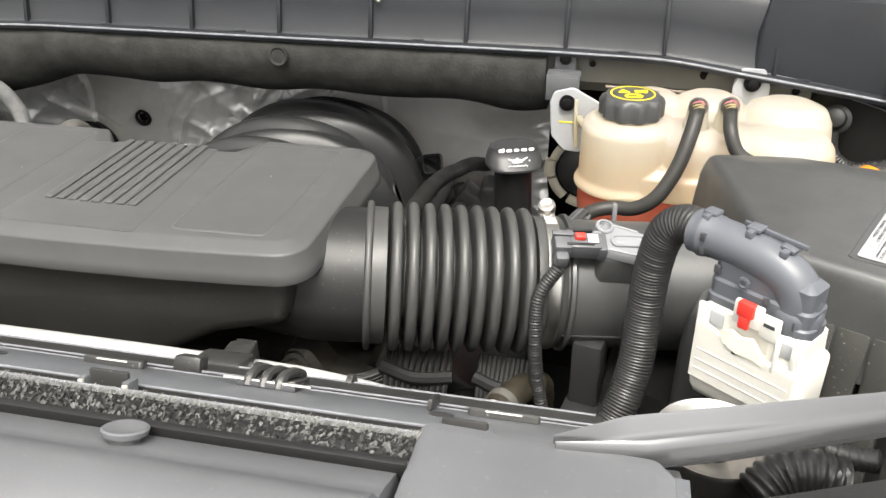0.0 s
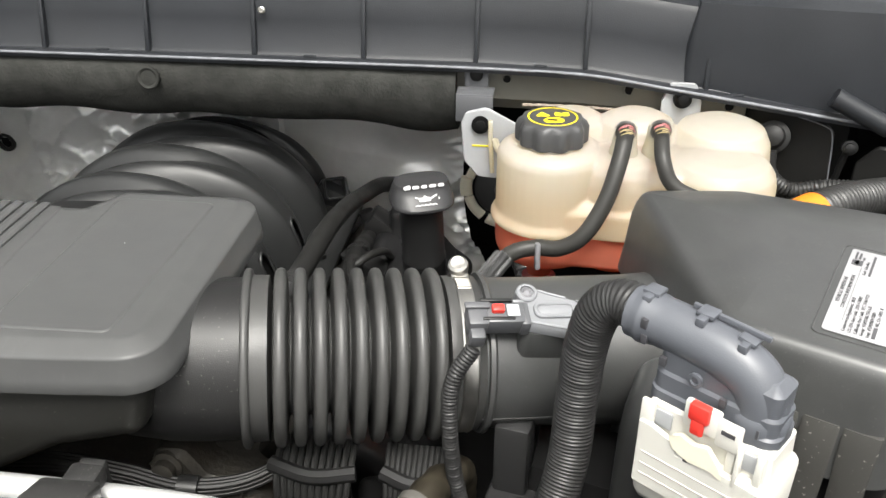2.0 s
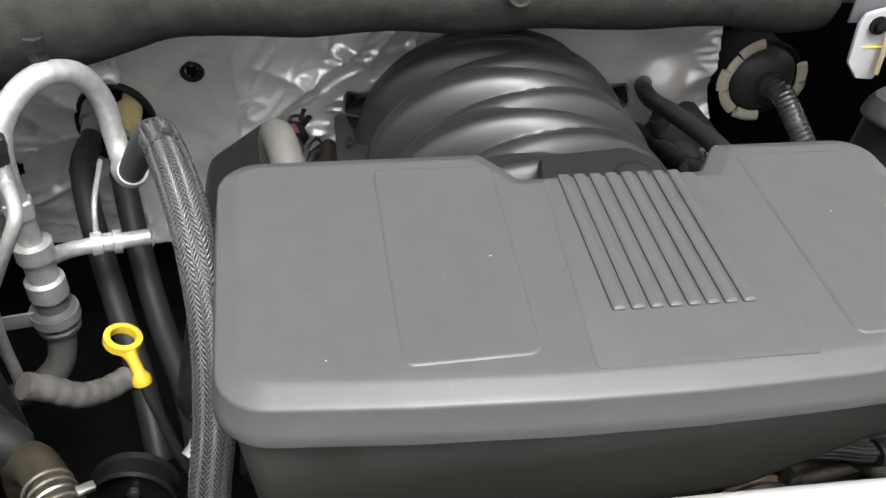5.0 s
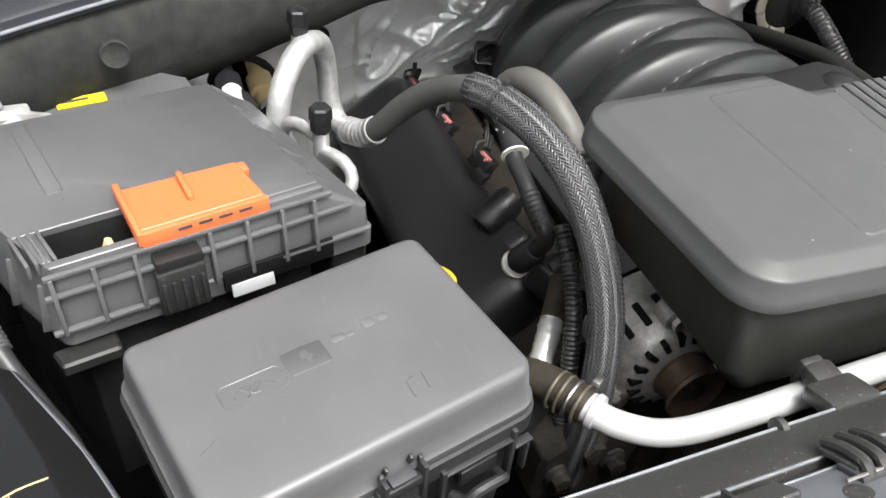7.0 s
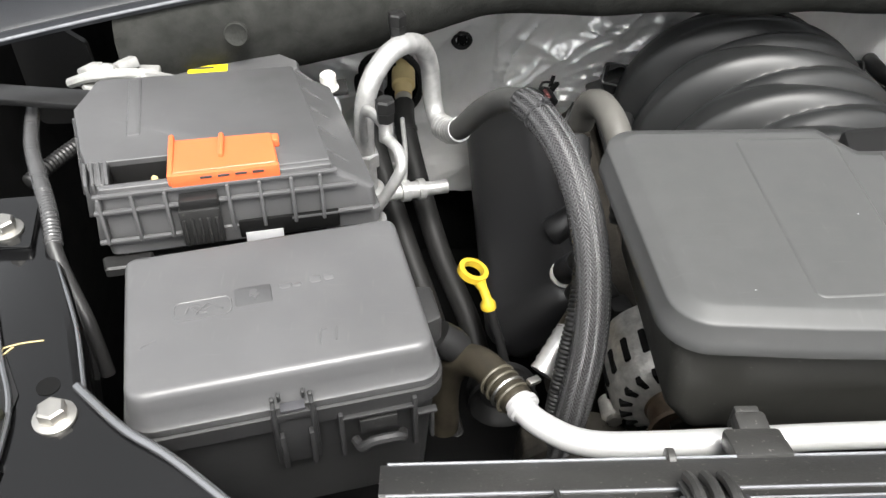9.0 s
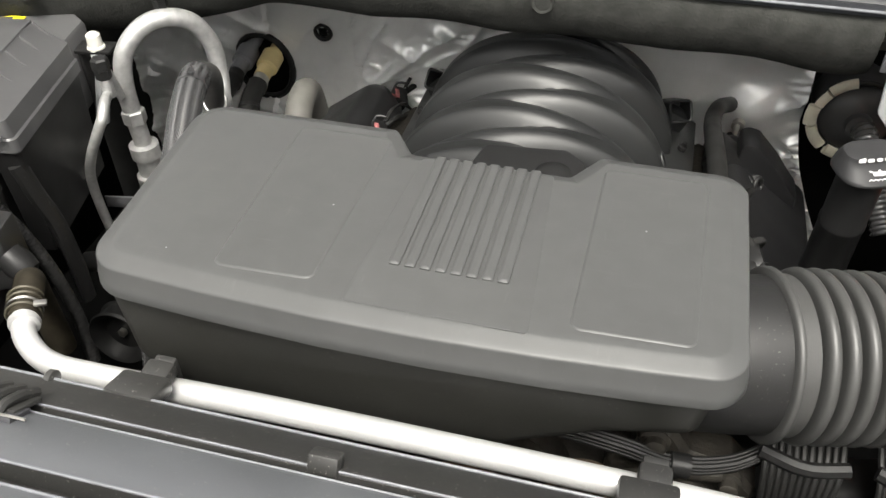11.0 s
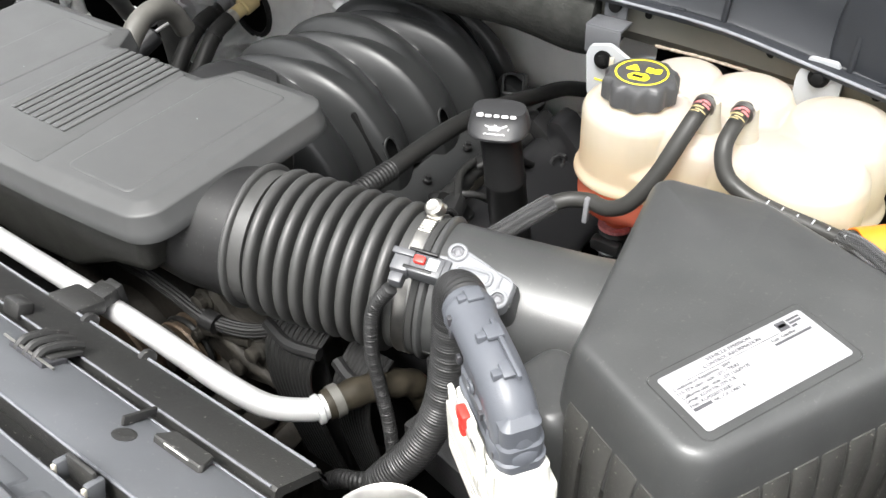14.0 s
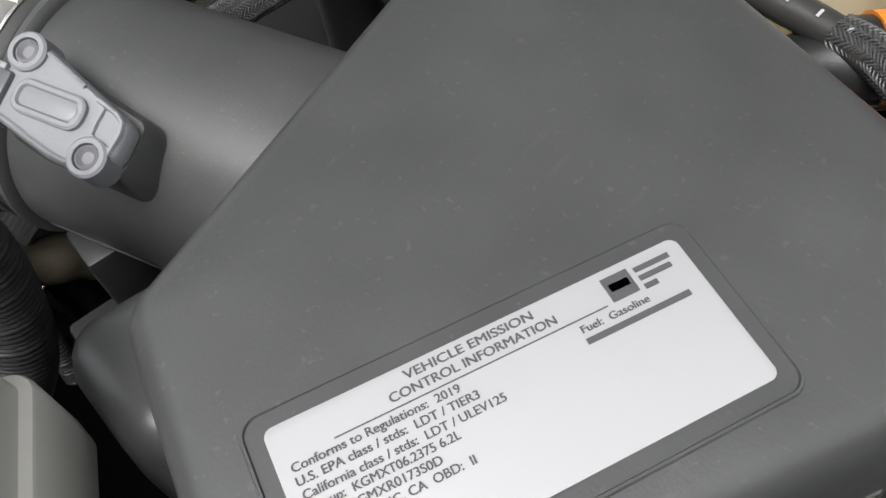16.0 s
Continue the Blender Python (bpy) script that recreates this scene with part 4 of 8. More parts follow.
# broad draughted ribs on the two front faces, parted by narrow grooves
for (ax, ay), (bx, by), n in (((0.752, -0.026), (0.862, 0.178), 9), ((0.640, 0.014), (0.738, -0.033), 4)):
    a2, b2 = V(ax, ay, 0), V(bx, by, 0)
    way, nrm = (b2 - a2).normalized(), V((b2 - a2).y, -(b2 - a2).x, 0).normalized()
    pitch = (b2 - a2).length / n
    for k in range(n):
        mid_ = a2 + way * pitch * (k + 0.5)
        rings = []
        for z, half, out in ((1.079, 0.46, 0.0052), (1.070, 0.45, 0.0082), (1.04, 0.425, 0.0118), (1.00, 0.40, 0.0135), (0.93, 0.36, 0.0145), (0.84, 0.33, 0.0150)):
            h = half * pitch
            rings.append([mid_ + way * x + nrm * y + V(0, 0, z) for x, y in ((-h, -0.004), (h, -0.004), (h, out - 0.0015), (h - 0.0025, out), (-h + 0.0025, out), (-h, out - 0.0015))])
        part("draught_rib", G().loft(rings), M_AIRD, box)
# shelf beside the left face
part("side_pocket", G().slab([(0.565, 0.0), (0.640, -0.012), (0.650, 0.05), (0.590, 0.085)], [(-0.004, 0.84), (-0.002, 1.02), (0.000, 1.044), (0.003, 1.053), (0.008, 1.059), (0.014, 1.061)], r=0.020, seg=6), M_AIR, box)
part("side_pocket", G().slab([(0.50, 0.05), (0.60, 0.02), (0.61, 0.10), (0.51, 0.13)], [(0, 0.80), (0, 0.93), (0.004, 0.942)], r=0.006), M_PLASTD, box)
part("step_block", G().box((0.488, 0.058, 0.945), (0.030, 0.030, 0.090), rot=(0, 0, -12), bev=0.003), M_BOXD, box)
part("step_block", G().box((0.520, 0.034, 0.893), (0.110, 0.060, 0.050), rot=(0, 0, -12), bev=0.004), M_BOXD, box)

# emission label on the lid
lx, ly = V(0.4241, 0.9056, 0.0), V(-0.9056, 0.4241, 0.0)
W, Hh = 0.1309, 0.0503
LM = Matrix(((lx.x, ly.x, 0, 0.7431), (lx.y, ly.y, 0, -0.0027), (0, 0, 1, 1.1294), (0, 0, 0, 1)))
LTURN = math.degrees(math.atan2(lx.y, lx.x))
BOXED = [(-0.0055, -0.0055), (W + 0.0055, -0.0055), (W + 0.0055, Hh + 0.0055), (-0.0055, Hh + 0.0055)]
part("label_recess", G().loft([[LM @ V(x, y, z) for x, y in rounded(inset(BOXED, d), 0.006 - d, 6)] for d, z in ((-0.0012, -0.0012), (-0.0006, 0.0004), (0.0002, 0.0004), (0.0008, -0.0012))], (False, False)), M_AIR, box, "raised rim round the label")
lab = tagged(new("emission_label", mesh_of("emission_label", G().slab([(0, 0), (W, 0), (W, Hh), (0, Hh)], [(0, 0.0001), (0, 0.0005), (0.0003, 0.0006)], r=0.003, m=LM), M_PAPER)), "white printed emission label stuck on the air filter box", "label")
LT = LM @ Matrix.Translation((0, 0, 0.0009))


def lab_text(x0, x1, y, size, body):
    """A printed line from x0 to x1, condensed to that width."""
    me = text_mesh(body, size, Matrix.Identity(4))
    xs_ = [q.co.x for q in me.vertices]
    k = (x1 - x0) / (max(xs_) - min(xs_))
    me.transform(LT @ Matrix.Translation((x0, y, 0)) @ Matrix.Diagonal((k, 1, 1, 1)) @ Matrix.Translation((-min(xs_), 0, 0)))
    me.materials.clear()
    me.materials.append(M_PRINT)
    ob = new("writing", me)
    ob.parent = lab


def lab_bar(x, y, w, h, material=None):
    part("printed_bar", G().box(LT @ V(x + w / 2, y + h / 2, 0.0001), (w, h, 0.0002), rot=(0, 0, LTURN), bev=0), material or M_PRINT, lab)


lab_text(0.0408, 0.0811, 0.0457, 0.0040, "VEHICLE EMISSION")
lab_text(0.0346, 0.0864, 0.0413, 0.0040, "CONTROL INFORMATION")
lab_bar(0.0170, 0.0392, 0.0844, 0.00035)
lab_text(0.0038, 0.0530, 0.0356, 0.0037, "Conforms to Regulations:  2019")
lab_text(0.0037, 0.0568, 0.0316, 0.0037, "U.S. EPA class / stds:  LDT / TIER3")
lab_text(0.0040, 0.0629, 0.0276, 0.0037, "California class / stds:  LDT / ULEV125")
lab_text(0.0040, 0.0472, 0.0238, 0.0037, "Group:  KGMXT06.2375 6.2L")
lab_text(0.0040, 0.0400, 0.0199, 0.0037, "Evap:  KGMXR0173S0D")
lab_bar(0.0040, 0.0160, 0.0150, 0.0026)
lab_text(0.0215, 0.0478, 0.0160, 0.0037, "NC, CA  OBD:  II")
lab_text(0.0909, 0.1131, 0.0351, 0.0034, "Fuel:  Gasoline")
lab_bar(0.0905, 0.0314, 0.0340, 0.0019)
for k, w in enumerate((0.0118, 0.0108, 0.0043)):
    lab_bar(0.1142, 0.0449 - 0.0030 * k, w, 0.0017)
lab_bar(0.1036, 0.0395, 0.0088, 0.0080)
lab_bar(0.1048, 0.0424, 0.0064, 0.0026, M_PAPER)

# ---- coolant tank ----
tank = thing("coolant_tank", (0.61, 0.40, 0.95), "milky translucent coolant expansion tank half full of red coolant", "coolant tank")


def lobe(g, x, y, r, z0, z1, dome=0.022):
    g.lathe((x, y, 0), (0, 0, 1), [(z0, r * 0.93), (z0 + 0.006, r), (z1 - dome, r), (z1 - dome * 0.55, r * 0.955), (z1 - dome * 0.2, r * 0.82), (z1 - dome * 0.04, r * 0.55), (z1, r * 0.2)], 36)


def soft_union(ob, voxel, times):
    m = ob.modifiers.new("union", "REMESH")
    m.mode, m.voxel_size, m.use_smooth_shade = "VOXEL", voxel, True
    s = ob.modifiers.new("soften", "SMOOTH")
    s.factor, s.iterations = 0.5, times


LOBES = [(0.507, 0.390, 0.060, 1.112), (0.532, 0.452, 0.046, 1.121), (0.605, 0.447, 0.050, 1.124), (0.585, 0.385, 0.050, 1.103), (0.640, 0.385, 0.053, 1.100), (0.692, 0.374, 0.060, 1.106), (0.700, 0.440, 0.058, 1.122)]
g = G()
for x, y, r, z in LOBES:
    lobe(g, x, y, r, 1.016, z - (0.004 if x < 0.51 else 0), 0.015 if x < 0.51 else 0.030 if y < 0.42 else 0.044)
g.slab([(0.49, 0.335), (0.715, 0.322), (0.735, 0.46), (0.50, 0.46)], [(0, 1.016), (0, 1.044), (0.01, 1.056), (0.03, 1.060)], r=0.02)
for x, y, r, z in LOBES:
    g.lathe((x, y, 1.014), (0, 0, 1), [(0, r * 0.9), (0.001, r + 0.0055), (0.007, r + 0.0055), (0.014, r)], 36)
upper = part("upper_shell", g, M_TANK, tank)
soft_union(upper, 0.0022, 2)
g = G()
gr = G()
for x, y, r, z in LOBES:
    (gr if x > 0.68 else g).lathe((x, y, 0), (0, 0, 1), [(0.962, r * 0.35), (0.965, r * 0.7), (0.973, r * 0.93), (0.983, r * 0.99), (1.017, r)], 36)
g.slab([(0.49, 0.338), (0.665, 0.332), (0.675, 0.46), (0.50, 0.46)], [(0.02, 0.968), (0, 0.977), (0, 1.016)], r=0.02)
lower = part("lower_shell", g, M_COOLANT, tank, "lower half filled with red coolant")
soft_union(lower, 0.003, 5)
empty_end = part("empty_chamber", gr, M_TANKLOW, tank, "pale end chamber with little coolant")
soft_union(empty_end, 0.003, 5)
part("outlet", G().lathe((0.502, 0.378, 0.958), (0, -0.1, -1), [(0, 0.016), (0.02, 0.013), (0.035, 0.013)], 20), M_COOLANT, tank)
part("outlet_connector", G().lathe((0.502, 0.374, 0.936), (0, -0.1, -1), [(0, 0.015), (0.004, 0.019), (0.03, 0.019), (0.034, 0.015), (0.09, 0.014)], 20).box((0.502, 0.352, 0.925), (0.036, 0.014, 0.016), bev=0.003), M_PLASTD, tank, "black quick connector")
part("connector_ring", G().lathe((0.502, 0.372, 0.944), (0, -0.1, -1), [(0, 0.0165), (0, 0.0200), (0.004, 0.0200), (0.004, 0.0165)], 22), M_MARK, tank, "dull red locking ring")
part("connector_ring", G().lathe((0.502, 0.369, 0.914), (0, -0.1, -1), [(0, 0.0165), (0, 0.0210), (0.003, 0.0210), (0.003, 0.0165)], 22), M_PALE, tank, "pale ring")
part("neck", G().lathe((0.507, 0.388, 1.095), (0, 0, 1), [(0, 0.036), (0.022, 0.034)], 32), M_TANK, tank)
cap = part("cap", G(), M_CAPBLK, tank, "black ribbed screw cap with yellow warning print")
g = G()
rings = []
for z, f in ((1.109, 0.95), (1.111, 1.0), (1.128, 1.0), (1.1335, 0.93), (1.1355, 0.86), (1.1365, 0.80), (1.1365, 0.3)):
    ring = []
    for i in range(96):
        a = 2 * math.pi * i / 96
        wob = 0.0022 * math.cos(10 * a) if f > 0.9 else 0
        ring.append(V(0.507 + (0.0385 + wob) * f * math.cos(a), 0.388 + (0.0385 + wob) * f * math.sin(a), z))
    rings.append(ring)
g.loft(rings)
cap.data = mesh_of("cap", g, M_CAPBLK)
CZ = 1.1368


def cap_piece(o, r=0.001):
    part("print", G().slab(o, [(0, CZ), (0, CZ + 0.0003)], r=r, seg=3, m=Matrix.Translation((0.507, 0.388, 0)) @ pose(0, 0, 0, 0, 0, 8)), M_YINK, cap)


cring = [V(0.507 + 0.0268 * math.cos(t), 0.388 + 0.0268 * math.sin(t), CZ) for t in [2 * math.pi * i / 40 for i in range(41)]]
part("print_ring", G().tube(cring, 0.0010, 6, step=0.004, flat=(V(0, 0, 1), 0.3)), M_YINK, cap)
cap_piece([(-0.019, 0.001), (-0.002, 0.001), (-0.0105, 0.015)])
cap_piece([(0.003, 0.002), (0.0105, 0.0005), (0.0105, 0.011), (0.003, 0.0125)])
cap_piece([(0.0115, 0.0005), (0.019, 0.002), (0.019, 0.0125), (0.0115, 0.011)])
cap_piece([(-0.009, -0.018), (0.009, -0.018), (0.012, -0.010), (0.006, -0.003), (-0.006, -0.003), (-0.012, -0.010)], 0.003)
part("print", G().slab([(-0.006, -0.013), (0.006, -0.013), (0.006, -0.008), (-0.006, -0.008)], [(0, CZ + 0.0003), (0, CZ + 0.0005)], r=0.002, m=Matrix.Translation((0.507, 0.388, 0))), M_PLASTD, cap)
part("lug", G().tube([(0.468, 0.392, 1.082), (0.456, 0.408, 1.080), (0.446, 0.432, 1.077), (0.440, 0.466, 1.072)], 0.0052, 10, rfun=lambda s: 0.0068 - 0.045 * s if s < 0.05 else 0.0045), M_TANK, tank)
for x, y in ((0.586, 0.368), (0.622, 0.374)):
    part("spout", G().lathe((x, y + 0.010, 1.09), (0, -0.10, 1), [(0, 0.018), (0.020, 0.0145), (0.030, 0.0130), (0.040, 0.0125), (0.046, 0.0115), (0.048, 0.006)], 24), M_TANK, tank)
part("mould_mark", G().box((0.700, 0.3115, 1.060), (0.018, 0.003, 0.020), rot=(0, 20, 0), bev=0.001), M_WHITE, tank, "paler moulded mark")
# mounting ears with their bolts
g = G().slab([(0.636, 1.080), (0.682, 1.080), (0.682, 1.124), (0.674, 1.146), (0.644, 1.146), (0.636, 1.124)], [(0, 0.487), (0, 0.493)], r=0.006, m=XZ)
part("ear", g, M_PALE, tank)
part("ear_bolt", G().lathe((0.659, 0.487, 1.128), (0, -1, 0.1), [(0, 0.011), (0.004, 0.011), (0.004, 0.0065), (0.010, 0.0065), (0.011, 0.004)], 18), M_DARK, tank)
g = G().slab([(0.419, 1.020), (0.443, 1.018), (0.444, 1.046), (0.466, 1.058), (0.468, 1.090), (0.428, 1.111), (0.402, 1.104), (0.397, 1.090), (0.401, 1.041)], [(0.001, 0.4740), (0, 0.4748), (0, 0.4785)], r=[0.005, 0.004, 0.008, 0.006, 0.010, 0.012, 0.008, 0.010, 0.010], m=XZ)
brk = solo("tank_bracket", g, M_PALE, "pale plastic mounting bracket bolted beside the coolant tank", "bracket")
part("bolt", G().lathe((0.421, 0.474, 1.090), (0, -1, 0.1), [(0, 0.011), (0.004, 0.011), (0.004, 0.0065), (0.009, 0.0065), (0.010, 0.004)], 18), M_DARK, brk)
part("stripe", G().box((0.424, 0.4735, 1.062), (0.026, 0.001, 0.0016), bev=0), M_YINK, brk)
part("rib", G().tube([(0.4335, 0.470, 1.097), (0.4345, 0.466, 1.070), (0.4375, 0.466, 1.030)], 0.0028, 8), M_TANK, brk)
g = G().box((0.412, 0.500, 1.122), (0.046, 0.030, 0.004), bev=0.001).box((0.412, 0.516, 1.136), (0.030, 0.004, 0.028), bev=0.002).box((0.412, 0.486, 1.105), (0.046, 0.004, 0.034), bev=0.002)
sb = solo("steel_bracket", g, M_PLUGD, "bent grey steel bracket under the cowl bar", "bracket")
part("bolt", G().lathe((0.412, 0.514, 1.140), (0, -1, 0), [(0, 0.008), (0.004, 0.008), (0.006, 0.005)], 16), M_DARK, sb)

# hoses of the tank
h1 = thing("tank_hose", (0.5, 0.3, 0.95), "black rubber vent hose from the coolant tank", "hose")
part("tube", G().tube([(0.585, 0.374, 1.131), (0.584, 0.356, 1.130), (0.578, 0.332, 1.108), (0.566, 0.312, 1.072), (0.546, 0.300, 1.038), (0.522, 0.302, 1.020), (0.497, 0.308, 1.016), (0.470, 0.298, 1.012), (0.448, 0.262, 1.004), (0.425, 0.22, 0.99), (0.405, 0.19, 0.975)], 0.0090, 14), M_TANKHOSE, h1)
part("sleeve", G().tube([(0.462, 0.290, 1.0105), (0.448, 0.262, 1.004), (0.425, 0.22, 0.99), (0.405, 0.19, 0.975)], 0.0101, 14), M_BRAID, h1, "woven black sleeve", sharp=80)
part("hose_clip", G().box((0.499, 0.300, 1.010), (0.006, 0.010, 0.030), rot=(-10, 0, 8), bev=0.002), M_MIDGREY, h1, "grey plastic hose clip")
h2 = thing("tank_hose", (0.7, 0.3, 0.95), "black rubber hose running along the filter box edge", "hose")
part("tube", G().tube([(0.622, 0.380, 1.132), (0.622, 0.360, 1.132), (0.622, 0.330, 1.118), (0.632, 0.318, 1.096), (0.655, 0.313, 1.084), (0.690, 0.309, 1.079), (0.735, 0.305, 1.077), (0.7695, 0.297, 1.077)], 0.0082, 14), M_TANKHOSE, h2)
part("sleeve", G().tube([(0.745, 0.304, 1.077), (0.7695, 0.297, 1.078), (0.8185, 0.264, 1.077), (0.8665, 0.226, 1.072), (0.888, 0.196, 1.05), (0.893, 0.17, 1.0), (0.893, 0.15, 0.94)], 0.0083, 14), M_BRAID, h2, "woven black sleeve", sharp=80)
for p, d in (((0.585, 0.362, 1.1315), (0.0, -0.98, -0.12)), ((0.622, 0.366, 1.133), (0.0, -0.98, -0.12))):
    hh = h1 if p[0] < 0.6 else h2
    part("spring_clamp", G().lathe(V(*p) - V(*d) * 0.007, d, [(0, 0.0102), (0, 0.0112), (0.006, 0.0112), (0.006, 0.0102)], 24), M_STEEL, hh)
    dd = V(*d).normalized()
    up = V(0, -0.3, 0.95)
    up = (up - dd * up.dot(dd)).normalized()
    for (s0, s1, a0_, a1_, mt, lb) in ((0.000, 0.003, -50, 5, M_MARK, "faded red paint mark"), (0.002, 0.006, 0, 55, M_MARK, "faded red paint mark"), (0.005, 0.008, -60, -10, M_MARK, "faded red paint mark"), (0.010, 0.013, -30, 50, M_MARKY, "faded yellow paint mark"), (0.015, 0.017, -60, 10, M_MARKY, "faded yellow paint mark"), (0.018, 0.020, -20, 40, M_MARKY, "faded yellow paint mark")):
        g = G().grid(lambda u, v: V(*p) + dd * (s0 + (s1 - s0) * u) + (up * math.cos(radians(a0_ + (a1_ - a0_) * v)) + dd.cross(up) * math.sin(radians(a0_ + (a1_ - a0_) * v))) * 0.0103, 2, 8)
        part("paint_mark", g, mt, hh, lb)

for k in range(6):
    q = V(0.678, 0.3075, 1.0880).lerp(V(0.750, 0.2995, 1.0853), k / 5)
    part("printed_bar", G().box(q, (0.0014, 0.0050 - 0.0012 * (k % 3), 0.0006), rot=(25, 0, -12), bev=0), M_PALE, h2)

# conduit with the orange sleeve, beyond the filter box
oc = thing("battery_conduit", (0.80, 0.32, 0.98), "black corrugated conduit with a bright orange sleeve", "wiring conduit")
part("conduit", G().tube([(0.7830, 0.3330, 1.062), (0.8210, 0.3650, 1.060), (0.8710, 0.4030, 1.052), (0.9410, 0.4450, 1.04)], 0.021, 20, step=0.0014, rfun=corrugated(0.0215, 0.0036, 0.0062)), M_CONDUIT, oc, sharp=80)
part("end_boot", G().tube([(0.7260, 0.2900, 1.056), (0.7430, 0.3010, 1.059), (0.7620, 0.3150, 1.061)], 0.014, 18, rfun=lambda s: min(0.021, 0.012 + 0.35 * s)), M_PLASTD, oc)
part("orange_sleeve", G().tube([(0.7600, 0.3140, 1.061), (0.7860, 0.3360, 1.062)], 0.0222, 24), M_AMBER, oc, "bright orange label sleeve")
for k in range(3):
    part("printed_bar", G().box((0.777 + 0.001 * k, 0.3002, 1.068 - 0.006 * k), (0.020, 0.0012, 0.0018), rot=(0, 0, 39), bev=0), M_INKGAP, oc)
rs = thing("brake_fluid_reservoir", (0.85, 0.36, 0.90), "pale translucent brake fluid reservoir with a black cap", "fluid reservoir")
part("body", G().slab([(0.782, 0.392), (0.835, 0.362), (0.872, 0.410), (0.822, 0.455)], [(0.006, 0.930), (0.002, 0.936), (0, 0.972), (-0.002, 0.974), (-0.002, 0.981), (0.002, 0.983), (0.005, 0.983), (0.008, 0.960)], r=0.014), M_RESV, rs)
part("neck", G().lathe((0.816, 0.424, 0.985), (0, 0, 1), [(0, 0.026), (0.022, 0.026)], 32), M_RESV, rs)
rcap = part("cap", G().lathe((0.816, 0.424, 1.006), (0, 0, 1), [(0, 0.030), (0.002, 0.032), (0.018, 0.032), (0.021, 0.029), (0.0215, 0.010)], 44), M_PLASTD, rs, "black screw cap with white print")
for k in range(20):
    a = 2 * math.pi * k / 20
    part("printed_bar", G().box((0.816 + 0.0235 * math.cos(a), 0.424 + 0.0235 * math.sin(a), 1.0277), (0.0034, 0.0050 - 0.0012 * (k % 3), 0.0004), rot=(0, 0, math.degrees(a)), bev=0), M_WINK, rcap)

# ---- oil filler ----
oil = thing("oil_filler", (0.367, 0.33, 0.84), "black plastic oil filler tube with a lettered cap", "oil filler")
part("tube", G().lathe((0.370, 0.361, 0.82), (-0.01, -0.13, 1), [(0, 0.030), (0.05, 0.0260), (0.155, 0.0245), (0.157, 0.0255), (0.162, 0.0255), (0.164, 0.0245), (0.234, 0.0240)], 32), M_PLASTD, oil)
OM = pose(0.368, 0.330, 1.052, 4, 0, 22)
rings = []
for z, rx, front, back in ((0.000, 0.0235, 0.024, 0.022), (0.003, 0.0325, 0.0295, 0.025), (0.0055, 0.0352, 0.0322, 0.026), (0.0080, 0.0355, 0.0318, 0.026), (0.0100, 0.0350, 0.0296, 0.026), (0.0185, 0.0330, 0.0205, 0.0245), (0.0240, 0.0312, 0.0150, 0.022), (0.0258, 0.0306, 0.0146, 0.021), (0.0285, 0.0300, 0.0136, 0.019), (0.0292, 0.0285, 0.0118, 0.017)):
    ring = []
    for i in range(48):
        a = 2 * math.pi * i / 48
        c, q = math.cos(a), math.sin(a)
        x = rx * math.copysign(abs(c) ** 0.72, c)
        y = (front if q < 0 else back) * math.copysign(abs(q) ** 0.72, q)
        ring.append(OM @ V(x, y, z))
    rings.append(ring)
oc2 = part("cap", G().loft(rings), M_CAPGREY, oil, "satin black grip cap")
OT = OM @ Matrix.Translation((0, -0.0256, 0.0147)) @ pose(0, 0, 0, 44, 0, 0)


def icon(o, r=0.0006):
    part("icon", G().slab(o, [(0, 0), (0, 0.0004)], r=r, seg=2, m=OT), M_WINK, oc2, "white oil can symbol")


icon([(-0.0085, 0.0015), (0.0045, 0.0015), (0.0068, 0.0060), (-0.0070, 0.0060)], 0.001)
icon([(0.0060, 0.0035), (0.0130, 0.0074), (0.0126, 0.0088), (0.0052, 0.0055)], 0.0004)
icon([(-0.0120, 0.0060), (-0.0065, 0.0042), (-0.0065, 0.0056), (-0.0120, 0.0078)], 0.0004)
icon([(-0.0022, 0.0060), (0.0010, 0.0060), (0.0010, 0.0078), (-0.0022, 0.0078)], 0.0004)
icon([(0.0138, 0.0024), (0.0150, 0.0024), (0.0150, 0.0048), (0.0138, 0.0048)], 0.0004)
for k in range(5):
    x = -0.0105 + 0.0048 * k
    icon([(x - 0.0026, -0.0040), (x, -0.0022), (x + 0.0026, -0.0040), (x + 0.0026, -0.0028), (x, -0.0010), (x - 0.0026, -0.0028)], 0.0002)
OW = OM @ Matrix.Translation((0, -0.0138, 0.0282)) @ pose(0, 0, 0, 60, 0, 0)
for k, w in enumerate((0.0078, 0.0074, 0.0064, 0.0078, 0.0068)):
    x = -0.0190 + 0.0094 * k
    part("brand_bar", G().slab([(x - w / 2, -0.0020), (x + w / 2, -0.0020), (x + w / 2, 0.0016 if k else 0.0034), (x - w / 2, 0.0016)], [(0, 0), (0, 0.0004)], r=0.0008, seg=2, m=OW), M_WINK, oc2)

# ---- engine computer connector ----
UX = V(0.81, -0.586, 0).normalized()
UY = V(-UX.y, UX.x, 0)
EC = V(0.616, -0.051, 0)
EM = Matrix(((UX.x, UY.x, 0, EC.x), (UX.y, UY.y, 0, EC.y), (0, 0, 1, 0), (0, 0, 0, 1))) @ Matrix.Translation((0, 0, 1.1562)) @ Matrix.Diagonal((0.9, 0.9, 0.73, 1)) @ Matrix.Translation((0, 0, -1.158))


def em(x, y, z):
    return EM @ V(x, y, z)


ROTZ = math.degrees(math.atan2(UX.y, UX.x))
